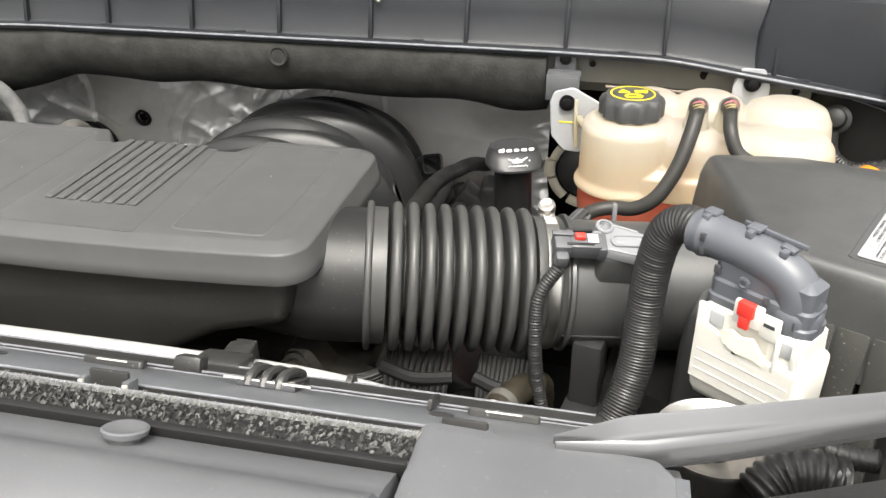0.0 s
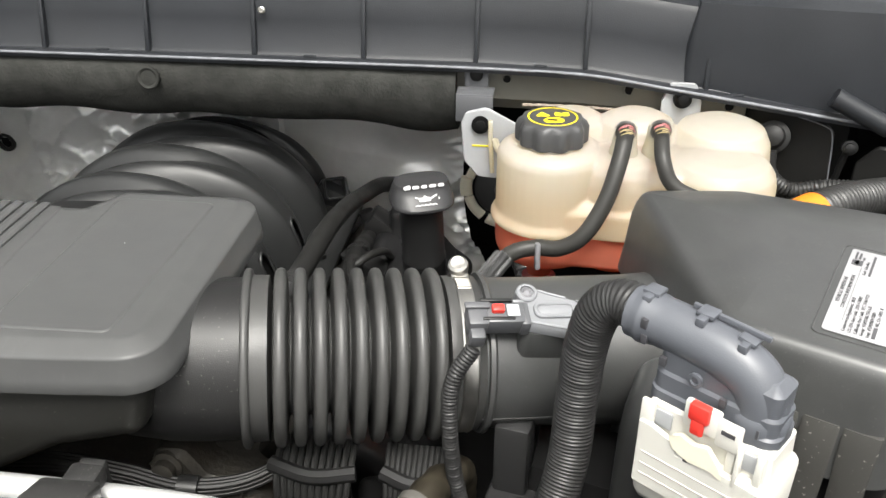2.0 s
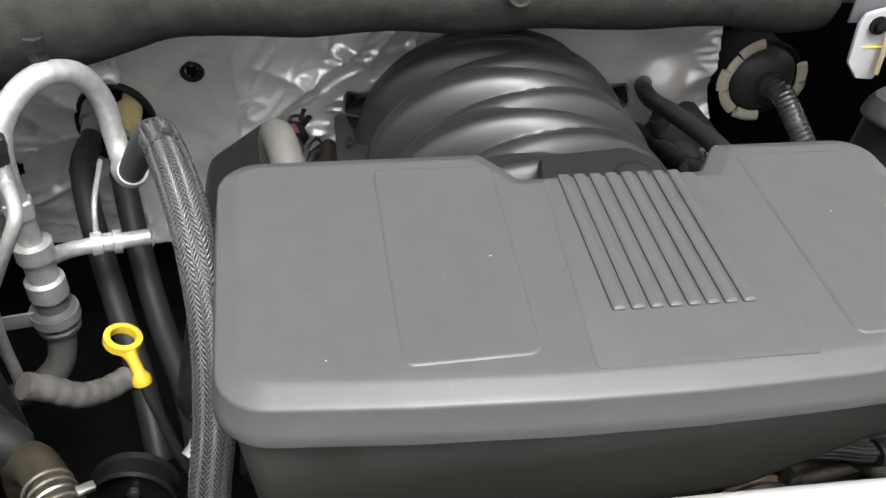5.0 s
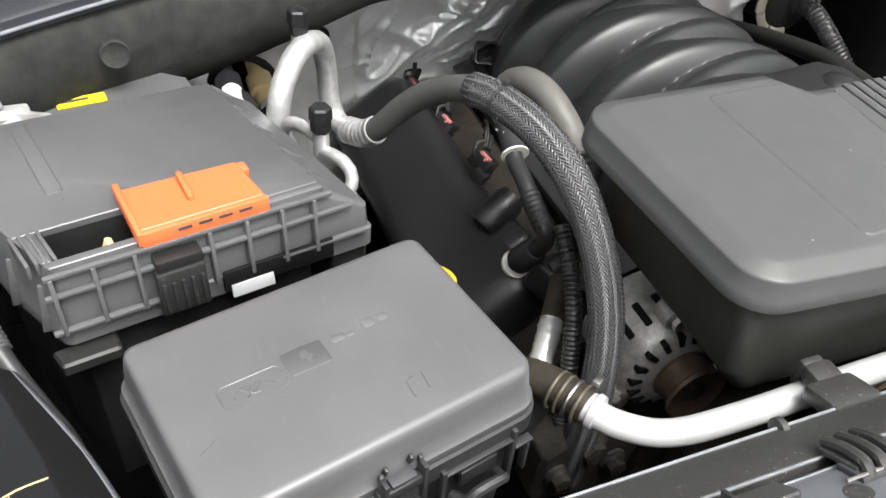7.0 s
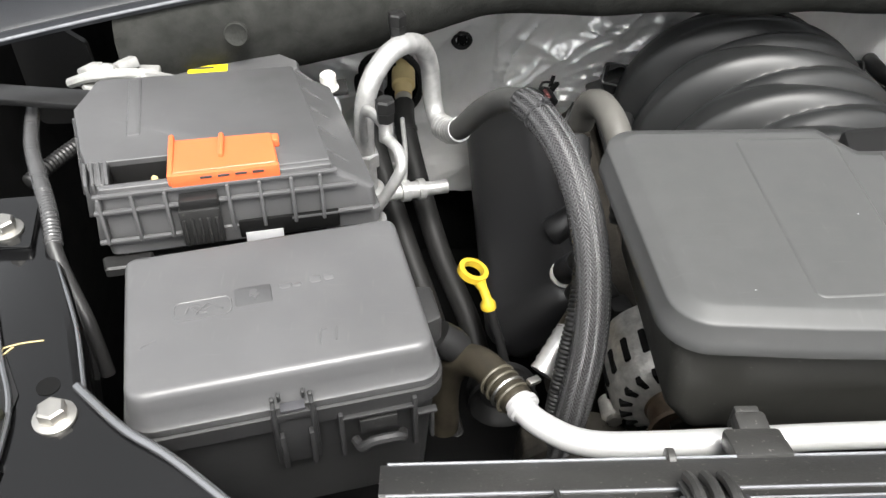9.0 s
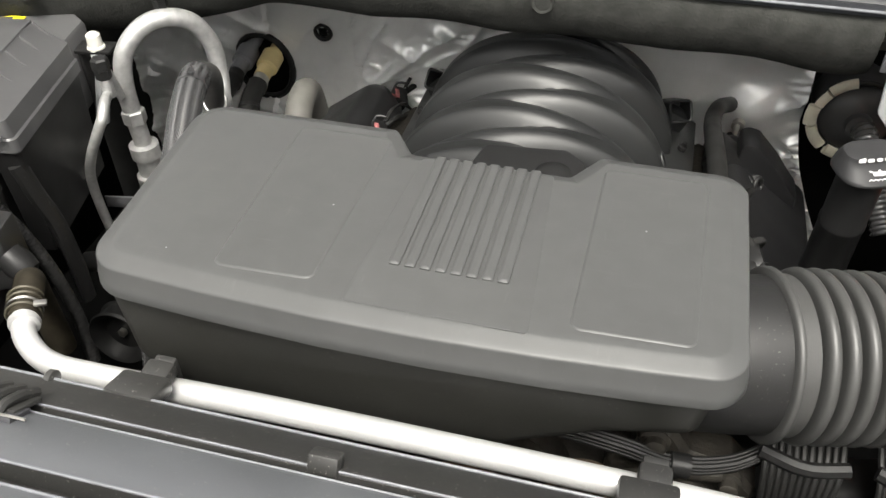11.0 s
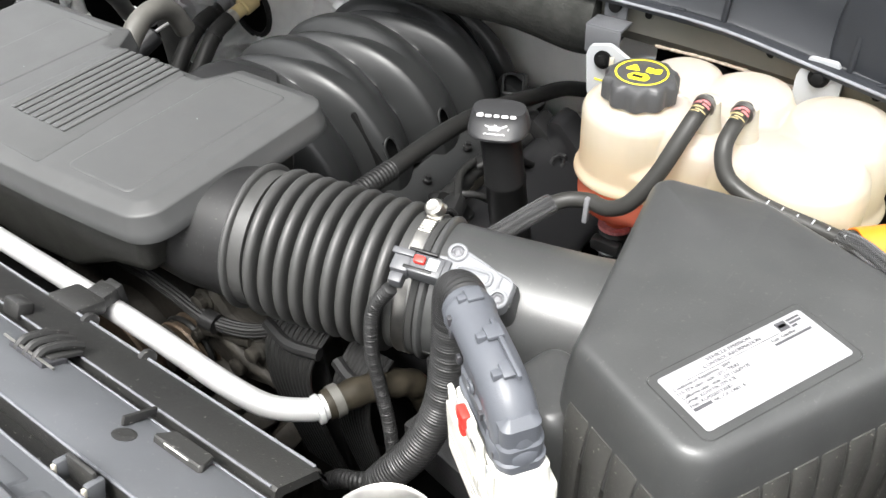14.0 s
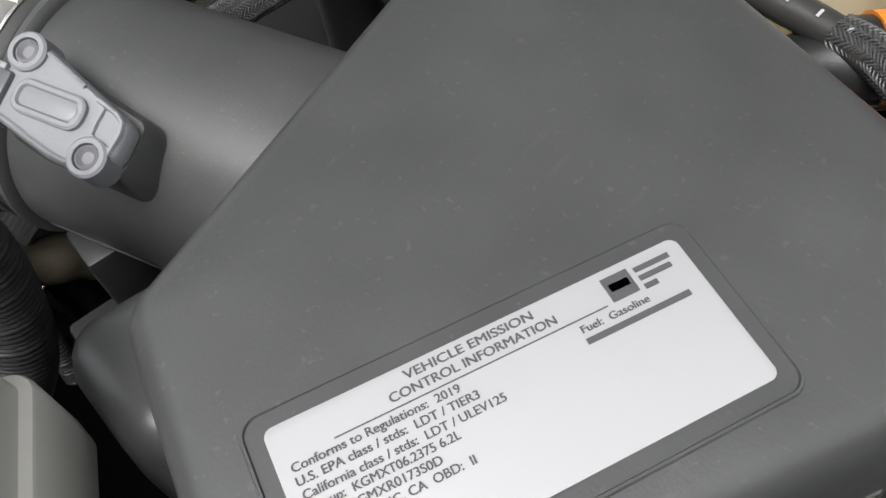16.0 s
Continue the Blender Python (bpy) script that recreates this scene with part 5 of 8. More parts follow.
ecu = thing("computer_connector", em(0, 0, 1.02), "white and slate grey wiring connector with a red lock", "connector")
wb = part("plug_body", G().slab([(-0.040, -0.024), (0.058, -0.024), (0.058, 0.022), (-0.040, 0.022)], [(0.012, 0.965), (0.002, 0.975), (-0.002, 0.985), (-0.004, 1.010), (-0.0045, 1.060), (-0.0035, 1.0625), (0.001, 1.064), (0.002, 1.092), (0.005, 1.096)], r=0.006, m=EM), M_WHITE, ecu, "off-white plug body")
for k, (x, w) in enumerate(((-0.036, 0.010), (0.030, 0.006), (0.050, 0.005))):
    part("plug_rib", G().box(em(x, -0.0250, 1.078), (w, 0.004, 0.026), rot=(0, 0, ROTZ), bev=0.0012), M_WHITE, wb)
for z in (1.040, 1.026, 1.014):
    part("plug_ridge", G().box(em(0.009, -0.0298, z), (0.078, 0.0010, 0.0012), rot=(0, 0, ROTZ), bev=0.0004), M_WHITE, wb)
for x in (-0.024, 0.044):
    part("plug_slot", G().box(em(x, -0.0232, 1.080), (0.012, 0.0016, 0.013), rot=(0, 0, ROTZ), bev=0.0005), M_PALE, wb)
part("plug_latch", G().box(em(0.026, -0.0262, 1.100), (0.016, 0.005, 0.020), rot=(0, 0, ROTZ), bev=0.0015), M_WHITE, wb)
part("latch_gap", G().box(em(0.026, -0.0292, 1.104), (0.009, 0.0006, 0.003), rot=(0, 0, ROTZ), bev=0), M_INKGAP, wb)
FACE = EM @ Matrix(((1, 0, 0, 0), (0, 0, -1, 0), (0, 1, 0, 0), (0, 0, 0, 1)))
part("front_plate", G().slab([(-0.040, 1.000), (0.056, 1.000), (0.057, 1.058), (0.034, 1.060), (0.006, 1.061), (0.004, 1.054), (-0.008, 1.054), (-0.010, 1.066), (-0.030, 1.074), (-0.040, 1.074)], [(0, 0.026), (0.0, 0.0290), (0.0008, 0.0298)], r=0.0015, m=FACE), M_WHITE, wb)
part("plug_lever", G().slab([(-0.014, 1.074), (-0.006, 1.080), (0.004, 1.076), (0.014, 1.080), (0.024, 1.066), (0.028, 1.056), (0.020, 1.060), (0.002, 1.058), (-0.010, 1.064)], [(0, 0.026), (0.0, 0.0305), (0.0012, 0.0315)], r=0.003, m=FACE), M_CREAM, wb, "yellowed lever")
part("plug_fin", G().box(em(0.036, -0.0270, 1.074), (0.003, 0.006, 0.030), rot=(0, 0, ROTZ), bev=0.0008), M_WHITE, wb)
part("lever_slot", G().box(em(0.000, -0.0302, 1.056), (0.003, 0.0008, 0.0030), rot=(0, 0, ROTZ), bev=0), M_INKGAP, wb)
part("plug_window", G().box(em(0.005, -0.0255, 1.105), (0.024, 0.006, 0.020), rot=(0, 0, ROTZ), bev=0.002), M_WHITE, wb)
part("red_lock", G().box(em(0.004, -0.0285, 1.112), (0.014, 0.007, 0.013), rot=(0, 0, ROTZ), bev=0.002).box(em(0.004, -0.030, 1.097), (0.009, 0.004, 0.012), rot=(0, 0, ROTZ), bev=0.002), M_RED, ecu, "red lock")
part("housing", G().slab([(-0.042, -0.0185), (0.054, -0.0185), (0.054, 0.0185), (-0.042, 0.0185)], [(-0.001, 1.088), (-0.001, 1.104), (0.001, 1.106), (0.001, 1.122), (0.003, 1.125), (0.003, 1.146), (0.010, 1.153)], r=0.010, m=EM), M_SLATE, ecu)
ep = [em(-0.070, 0, 1.158), em(-0.05, 0, 1.159), em(-0.02, 0, 1.158), em(0.005, 0, 1.154), em(0.024, 0, 1.144), em(0.033, 0, 1.126), em(0.034, 0, 1.100)]
hood_shell = part("elbow", G().tube(ep, 0.0185, 24, step=0.003, rfun=lambda s: 0.0178 + 0.0014 * (0.006 < s < 0.012) - 0.0007 * (s > 0.02)), M_SLATE, ecu, "slate grey elbow hood")
part("elbow_collar", G().lathe(em(0.034, 0, 1.094), (0, 0, 1), [(0, 0.0182), (0.004, 0.0192), (0.015, 0.0192), (0.018, 0.0172)], 28), M_SLATE, ecu)
for k, x in enumerate((-0.058, -0.016, 0.016)):
    part("hinge_clip", G().box(em(x, 0.003, 1.1845 - 0.008 * (k == 2)), (0.012, 0.012, 0.0035), rot=(0, 10 * (k == 2), ROTZ), bev=0.0010).box(em(x, -0.006, 1.1815 - 0.008 * (k == 2)), (0.006, 0.008, 0.006), rot=(0, 0, ROTZ), bev=0.001), M_SLATE, hood_shell)
part("elbow_rib", G().box(em(0.0, 0.006, 1.1822), (0.052, 0.003, 0.004), rot=(0, 3, ROTZ), bev=0.0008), M_SLATE, hood_shell)
for x, y, z in ((-0.052, -0.0190, 1.166), (-0.051, -0.0186, 1.150), (-0.034, -0.0186, 1.136), (0.014, -0.0186, 1.122), (0.040, -0.0186, 1.108)):
    part("slot", G().box(em(x, y, z), (0.0045, 0.003, 0.007), rot=(0, 0, ROTZ), bev=0.0005), M_INKGAP, hood_shell)
part("housing_boss", G().lathe(em(-0.008, -0.0175, 1.132), -UY, [(0, 0.005), (0.002, 0.005), (0.0025, 0.003), (0.001, 0.0025)], 18), M_SLATE, ecu)
cp = [em(-0.060, 0, 1.158), (0.557, -0.006, 1.157), (0.543, 0.002, 1.143), (0.536, 0.006, 1.108), (0.533, 0.003, 1.06), (0.530, -0.010, 1.012), (0.518, -0.032, 0.972), (0.497, -0.052, 0.940), (0.478, -0.058, 0.905), (0.462, -0.050, 0.85)]
part("conduit", G().tube(cp, 0.016, 20, step=0.0008, rfun=corrugated(0.0162, 0.0011, 0.0031)), M_CONDUIT, ecu, "black corrugated conduit", sharp=80)

part("branch_conduit", G().tube([(0.500, -0.050, 0.936), (0.478, -0.062, 0.930), (0.452, -0.066, 0.918), (0.43, -0.06, 0.89)], 0.009, 12, step=0.0013, rfun=corrugated(0.0092, 0.0014, 0.0046)), M_PLAST, ecu, sharp=80)

# ---- coolant pipe across the front ----
pipe = thing("coolant_pipe", (0, -0.085, 0.94), "bright aluminium coolant pipe along the radiator", "pipe")
pp = [(-0.412, -0.040, 1.001), (-0.395, -0.060, 0.999), (-0.36, -0.078, 0.997), (-0.30, -0.086, 1.004), (-0.15, -0.086, 1.010), (0.05, -0.086, 1.011), (0.17, -0.086, 1.010), (0.24, -0.086, 1.008), (0.30, -0.085, 1.001), (0.345, -0.081, 0.990), (0.378, -0.068, 0.972), (0.404, -0.040, 0.957), (0.410, -0.025, 0.955)]
part("tube", G().tube(pp, 0.0112, 20), M_PIPE, pipe)
for p, d in (((0.404, -0.040, 0.955), (0.4, 0.9, 0)), ((-0.406, -0.047, 1.001), (-0.5, 0.85, 0))):
    part("collar", G().lathe(p, d, [(0, 0.0115), (0.001, 0.0145), (0.006, 0.0150), (0.008, 0.0128), (0.016, 0.0128)], 24), M_PIPE, pipe)
rh = thing("radiator_hose", (0.43, 0.0, 0.90), "dull brown-black rubber radiator hose", "hose")
part("tube", G().tube([(0.408, -0.030, 0.955), (0.418, -0.006, 0.954), (0.430, 0.025, 0.945), (0.44, 0.06, 0.92), (0.44, 0.08, 0.87)], 0.0150, 20, rfun=lambda s: 0.0146 + 0.0008 * math.sin(s * 260)), M_HOSE, rh)
part("band", G().lathe((0.4105, -0.024, 0.955), (0.35, 0.93, 0), [(0, 0.0150), (0, 0.0166), (0.009, 0.0166), (0.009, 0.0150)], 24), M_HOSEL, rh)
lh = thing("radiator_hose", (-0.45, 0.0, 0.95), "dull brown-black rubber radiator hose with a spring clamp", "hose")
part("tube", G().tube([(-0.412, -0.038, 1.001), (-0.424, -0.016, 1.001), (-0.442, 0.010, 0.996), (-0.460, 0.028, 0.975), (-0.470, 0.038, 0.93), (-0.47, 0.04, 0.86)], 0.0150, 20), M_HOSE, lh)
for k in range(4):
    part("spring_clamp", G().torus((-0.4155 - 0.004 * k, -0.0335 + 0.0065 * k, 1.001), (-0.5, 0.85, 0), 0.0160, 0.0016, 28, 6), M_BAND if k == 1 else M_BRASS, lh)
part("clamp_tab", G().box((-0.398, -0.026, 1.014), (0.012, 0.007, 0.004), rot=(0, 10, 30), bev=0.001), M_STEEL, lh, "pale clamp tab")

# ---- front panel over the radiator ----
FP = [(-0.1235, 1.030), (-0.1235, 1.041), (-0.128, 1.0455), (-0.163, 1.0665), (-0.166, 1.0655), (-0.168, 1.0585), (-0.173, 1.0615), (-0.176, 1.0725), (-0.182, 1.0780), (-0.233, 1.1065), (-0.238, 1.1075), (-0.241, 1.0900), (-0.255, 1.0985), (-0.2585, 1.1200), (-0.262, 1.1225), (-0.296, 1.1420), (-0.300, 1.1425), (-0.304, 1.1560), (-0.326, 1.1585)]
top = thing("radiator_cover", (0, -0.2, 1.0), "black moulded plastic cover over the radiator support", "radiator cover")


def strip(name, i0, i1, mat, x0, x1, depth=0.012):
    q = FP[i0:i1 + 1]
    n = 40
    g = G()
    rings = []
    for k in range(n + 1):
        x = x0 + (x1 - x0) * k / n
        ring = [V(x, y, z) for y, z in q] + [V(x, y + 0.003, z - depth) for y, z in reversed(q)]
        rings.append(ring)
    g.loft(rings)
    return part(name, g, mat, top)


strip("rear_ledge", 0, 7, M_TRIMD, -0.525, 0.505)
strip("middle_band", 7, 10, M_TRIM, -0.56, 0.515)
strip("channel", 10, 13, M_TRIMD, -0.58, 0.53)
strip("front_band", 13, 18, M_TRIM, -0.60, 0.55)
# worn edges along the cover's steps, their highlights painted on as pale beads
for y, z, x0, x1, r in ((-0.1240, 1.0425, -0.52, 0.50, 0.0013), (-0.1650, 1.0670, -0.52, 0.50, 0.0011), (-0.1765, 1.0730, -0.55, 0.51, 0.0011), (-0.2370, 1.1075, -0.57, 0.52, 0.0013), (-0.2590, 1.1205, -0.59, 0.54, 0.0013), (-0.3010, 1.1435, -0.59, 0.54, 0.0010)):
    part("highlight_bead", G().tube([(x0, y, z), (x0 + (x1 - x0) * 0.5, y, z + 0.0003), (x1, y, z)], r, 8, step=0.05), M_COWLE, top, "worn edge with its highlight painted pale")
front = thing("front_panel", (0, -0.4, 1.05), "grey plastic front panel behind the grille", "trim panel")
fq = [(-0.326, 1.135), (-0.327, 1.1530), (-0.331, 1.1560), (-0.352, 1.1660), (-0.362, 1.1690), (-0.370, 1.1800), (-0.385, 1.1880), (-0.41, 1.1870), (-0.43, 1.175), (-0.45, 1.14), (-0.46, 1.05), (-0.43, 1.05)]
part("panel", G().loft([[V(-0.70 + 1.10 * k / 60, y, z) for y, z in fq] for k in range(61)]), M_TRIMF, front)
part("fastener", G().lathe((0.252, -0.3455, 1.160), (0, 0.4, 1), [(0, 0.008), (0.006, 0.0085), (0.007, 0.0122), (0.010, 0.0128), (0.0108, 0.0116), (0.0092, 0.007), (0.0088, 0.002)], 32), M_TRIMF, front, "round black push fastener")
part("end_block", G().slab([(0.400, -0.47), (0.548, -0.47), (0.545, -0.305), (0.535, -0.292), (0.402, -0.286)], [(0, 1.02), (0, 1.150), (0.003, 1.158), (0.012, 1.161)], r=0.012), M_TRIMF, front)
# pile strip: a dark base with a dense mat of short flecked tufts
part("pile_base", G().box((-0.0975, -0.3148, 1.1555), (1.005, 0.0175, 0.009), bev=0.001), M_PLASTD, front)
part("pile_rail", G().box((-0.0975, -0.3275, 1.1570), (1.005, 0.0055, 0.010), bev=0.001), M_PLASTD, front, "black rail along the pile seal")
random.seed(4)
g = G()
for k in range(4200):
    x, row = random.uniform(-0.60, 0.405), random.randrange(5)
    y = -0.3222 + 0.0034 * row + random.gauss(0, 0.0004)
    if (x * 230 + row * 0.5) % 1.0 < 0.22:
        continue
    h, w = random.uniform(0.0012, 0.0030), random.uniform(0.0010, 0.0022)
    a = random.uniform(-0.5, 0.5)
    p = V(x, y, 1.1597)
    u = V(math.cos(a), math.sin(a), 0) * w
    w2 = V(-math.sin(a), math.cos(a), 0) * w * random.uniform(0.6, 1.0)
    top_ = p + V(random.gauss(0.001, 0.0008), random.gauss(0, 0.0008), h)
    g.add([p - u, p + u * 0.6 + w2, p + u * 0.6 - w2, top_ + u * 0.4, top_ - u * 0.4 + w2 * 0.3], [(0, 2, 1), (0, 1, 4), (1, 3, 4), (1, 2, 3), (2, 0, 4), (2, 4, 3)])
solo("pile_seal", g, M_BRIST, "speckled grey and black pile seal strip", "seal strip", "stuff")
# rear tufts coloured paler, painting in the light they catch
g = G()
for k in range(2200):
    p = V(random.uniform(-0.60, 0.405), random.uniform(-0.3070, -0.3056), 1.1585)
    q = p + V(random.uniform(0.000, 0.005), random.uniform(-0.001, 0.002), random.uniform(0.0035, 0.0065))
    s2 = V(0.0004, 0, 0)
    g.add([p - s2, p + s2, q + s2 * 0.5, q - s2 * 0.5, p + V(0, 0.0008, 0)], [(0, 1, 2, 3), (0, 4, 1), (1, 4, 2), (2, 4, 3), (3, 4, 0)])
solo("pile_fringe", g, M_FRINGE, "frayed fringe along the pile seal, coloured pale as if lit", "seal strip", "stuff")


def on_cover(y):
    """Height of the sloped radiator cover at y."""
    q = FP
    for (y0, z0), (y1, z1) in zip(q, q[1:]):
        if y1 <= y <= y0 and y0 > y1:
            return z0 + (z1 - z0) * (y0 - y) / (y0 - y1)
    return 1.1


TILT_X = -30
# fixings on the cover
for x in (0.262, -0.300):
    part("clip_hole", G().box((x, -0.188, 1.0835), (0.046, 0.022, 0.004), rot=(TILT_X, 0, 0), bev=0.0005), M_INKGAP, top)
    c3 = part("rib_clip", G().box((x, -0.176, 1.079), (0.040, 0.030, 0.004), rot=(TILT_X, 0, 0), bev=0.001), M_TRIMD, top)
    for k in range(3):
        part("rib", G().tube([(x - 0.012 + 0.012 * k, -0.158, 1.0720), (x - 0.013 + 0.012 * k, -0.172, 1.084), (x - 0.014 + 0.012 * k, -0.188, 1.091), (x - 0.015 + 0.012 * k, -0.196, 1.086)], 0.0042, 8, step=0.004), M_TRIMD, c3)
    part("pin", G().tube([(x - 0.034, -0.194, 1.090), (x + 0.034, -0.194, 1.090)], 0.0013, 6), M_STEEL, c3)
for x in (0.133, 0.437, -0.39):
    cl = part("slot_clip", G().slab([(x - 0.027, -0.008), (x + 0.027, -0.008), (x + 0.020, 0.010), (x - 0.020, 0.010)], [(0, 0), (0, 0.004), (0.0012, 0.0055)], r=0.003, m=Matrix.Translation((0, -0.186, 1.0805)) @ pose(0, 0, 0, TILT_X, 0, 0)), M_TRIMD, top)
    part("slot", G().box((x, -0.1895, 1.0872), (0.026, 0.0042, 0.0012), rot=(TILT_X, 0, 0), bev=0.0005), M_WHITE, cl)
for x in (0.152, -0.43, 0.40):
    hk = part("hook_clip", G().box((x + 0.02, -0.2465, 1.1135), (0.030, 0.004, 0.022), rot=(-12, 0, 0), bev=0.002), M_TRIMD, top)
    for s_ in (-1, 1):
        part("prong", G().box((x + 0.02 + s_ * 0.0165, -0.2500, 1.1120), (0.006, 0.014, 0.018), rot=(-18, 0, 0), bev=0.002), M_TRIM, hk)
        part("chip", G().box((x + 0.021 + s_ * 0.0165, -0.2565, 1.1170), (0.004, 0.003, 0.010), rot=(-18, 0, 0), bev=0.001), M_RESV, hk, "pale worn end")
for x in (0.395, 0.04, -0.332):
    y = -0.203
    part("bolt", G().lathe((x, y, on_cover(y) - 0.001), (0, 0.5, 0.87), [(0, 0.0092), (0.0012, 0.0092), (0.0018, 0.006), (0.0012, 0.004)], 22), M_TRIMD, top)
for x in (0.385, -0.405):
    part("rib_fin", G().box((x, -0.183, 1.0835), (0.0035, 0.030, 0.008), rot=(TILT_X, 0, 0), bev=0.001), M_TRIMD, top)
# flat near-black plate in place of an opening, painting its shade
part("square_hole_shade", G().box((0.214, -0.276, on_cover(-0.276) - 0.0008), (0.026, 0.017, 0.003), rot=(TILT_X, 0, 0), bev=0), M_DARK, top, "near-black plate painted as the shade in a square hole")
for x in (0.180, 0.10, -0.238, -0.13):
    part("pipe_clip", G().box((x, -0.112, 1.034), (0.046, 0.034, 0.016), rot=(-18, 0, 0), bev=0.004).box((x + 0.004, -0.090, 1.028), (0.026, 0.026, 0.016), bev=0.004).box((x + 0.004, -0.074, 1.020), (0.020, 0.008, 0.026), bev=0.002) if x in (0.180, -0.238) else G().box((x + 0.08, -0.160, 1.068), (0.024, 0.016, 0.016), rot=(TILT_X, 0, 0), bev=0.003), M_TRIMD, top)
for x in (0.300, 0.218, -0.31):
    part("edge_hump", G().lathe((x - 0.003, -0.124, 1.040), (1, 0, 0), [(0, 0.007), (0.001, 0.009), (0.006, 0.009), (0.007, 0.007)], 20), M_TRIMD, top)
for k in range(6):
    o = [(0.16 + 0.052 * k, -0.012), (0.20 + 0.052 * k, -0.012), (0.20 + 0.052 * k, 0.010), (0.16 + 0.052 * k, 0.010)]
    part("pressed_pad", G().slab(o, [(0, 0), (0.0, 0.0008), (0.002, 0.0018)], r=0.004, m=Matrix.Translation((0, -0.280, 1.1318)) @ pose(0, 0, 0, TILT_X, 0, 0)), M_TRIM, top)

# glossy front bar and the round bump stop by the filter box
fb = thing("support_bar", (0.6, -0.25, 1.10), "glossy black painted support bar at the front corner", "support bar")
rear = [(0.478, -0.292), (0.496, -0.280), (0.516, -0.267), (0.560, -0.251), (0.660, -0.215), (0.780, -0.172), (0.900, -0.130)]
fore = [(0.480, -0.300), (0.502, -0.297), (0.530, -0.292), (0.575, -0.275), (0.670, -0.233), (0.790, -0.184), (0.908, -0.138)]
rings = []
for (ax, ay), (bx_, by_) in zip(rear, fore):
    ring = []
    for f, z in ((0.0, 1.1610), (0.03, 1.1632), (0.10, 1.1622), (0.25, 1.1560), (0.45, 1.1530), (0.62, 1.1545), (0.72, 1.1610), (0.82, 1.1645), (0.93, 1.1630), (1.0, 1.1570), (1.0, 1.1510), (0.94, 1.1465), (0.0, 1.1465)):
        ring.append(V(ax + (bx_ - ax) * f, ay + (by_ - ay) * f, z))
    rings.append(ring)
part("bar", G().loft(rings), M_BARDARK, fb, sharp=50)
part("under_rail", G().slab([(0.548, -0.318), (0.64, -0.300), (0.90, -0.200), (0.90, -0.150), (0.70, -0.215), (0.56, -0.275)], [(0, 1.06), (0, 1.108), (0.003, 1.112)], r=0.010), M_PLAST, fb)
stop = thing("bump_stop", (0.572, -0.145, 1.0), "round metal cup with a black rubber centre", "bump stop")
part("cup", G().lathe((0.585, -0.148, 0.99), (0, 0, 1), [(0, 0.036), (0.05, 0.040), (0.064, 0.044), (0.068, 0.043), (0.066, 0.040), (0.050, 0.032), (0.046, 0.012)], 48), M_BAND, stop)
part("centre", G().lathe((0.585, -0.148, 1.045), (0, 0, 1), [(0, 0.014), (0.010, 0.014), (0.013, 0.011), (0.011, 0.006)], 28), M_RUBBER, stop)

hc = thing("headlamp_conduit", (0.62, -0.30, 1.0), "black corrugated conduit below the front support bar", "wiring conduit")
part("conduit", G().tube([(0.607, -0.205, 1.060), (0.622, -0.195, 1.070), (0.639, -0.192, 1.075), (0.661, -0.192, 1.070)], 0.016, 18, step=0.0014, rfun=corrugated(0.0165, 0.0026, 0.0058)), M_PLAST, hc, sharp=80)
part("branch", G().tube([(0.651, -0.173, 1.080), (0.668, -0.178, 1.080), (0.684, -0.178, 1.080)], 0.008, 12, step=0.0013, rfun=corrugated(0.0082, 0.0012, 0.0036)), M_PLAST, hc, sharp=80)
part("clip", G().box((0.657, -0.196, 1.080), (0.012, 0.010, 0.010), rot=(0, 0, 20), bev=0.002), M_MIDGREY, hc)
rg = thing("rear_hose", (0.80, 0.45, 1.0), "black rubber hose curving behind the coolant tank", "hose")
part("tube", G().tube([(0.762, 0.462, 1.078), (0.766, 0.460, 1.052), (0.780, 0.458, 1.036), (0.800, 0.457, 1.030), (0.836, 0.452, 1.038), (0.90, 0.425, 1.05)], 0.0095, 14, step=0.0013, rfun=lambda s: 0.0095 if s < 0.03 else 0.0095 + 0.0010 * math.sin(s * 1300)), M_CONDUIT, rg, sharp=80)
part("grommet", G().lathe((0.768, 0.474, 1.090), (-0.3, -0.8, 0.4), [(0, 0.019), (0.006, 0.019), (0.009, 0.014), (0.018, 0.012), (0.021, 0.007)], 24), M_LOOM, rg)

fs = thing("fender_strip", (0.89, 0.05, 1.0), "bright-edged black weatherstrip along the fender", "trim strip")
line = [V(0.842, -0.040, 1.128), V(0.8765, 0.044, 1.130), V(0.8915, 0.080, 1.130), V(0.908, 0.115, 1.130), V(0.938, 0.180, 1.128)]
part("bright_edge", G().tube(line, 0.0042, 10), M_ALU, fs, "bright metal edge")
part("strip", G().loft([[p + V(0.004, -0.001, 0.003), p + V(0.020, -0.006, 0.001), p + V(0.022, -0.007, -0.003), p + V(0.034, -0.012, -0.003), p + V(0.034, -0.012, -0.12), p + V(0.004, -0.001, -0.12)] for p in line]), M_PLAST, fs)
part("outer_edge", G().tube([p + V(0.022, -0.008, 0.000) for p in line], 0.0022, 8), M_ALU, fs)

# ---- fuse box ----
FZ = 1.1035
FM = pose(-0.610, -0.009, 0, 0, 0, 12.6)


def fm(x, y, z):
    return FM @ V(x, y, z)


fuse = thing("fuse_box", fm(0, 0, 0.92), "dark grey plastic fuse box with a dusty lid", "fuse box")
FO = [(-0.112, -0.077), (0.113, -0.078), (0.113, 0.074), (-0.113, 0.074)]
FR = [0.016, 0.013, 0.011, 0.010]
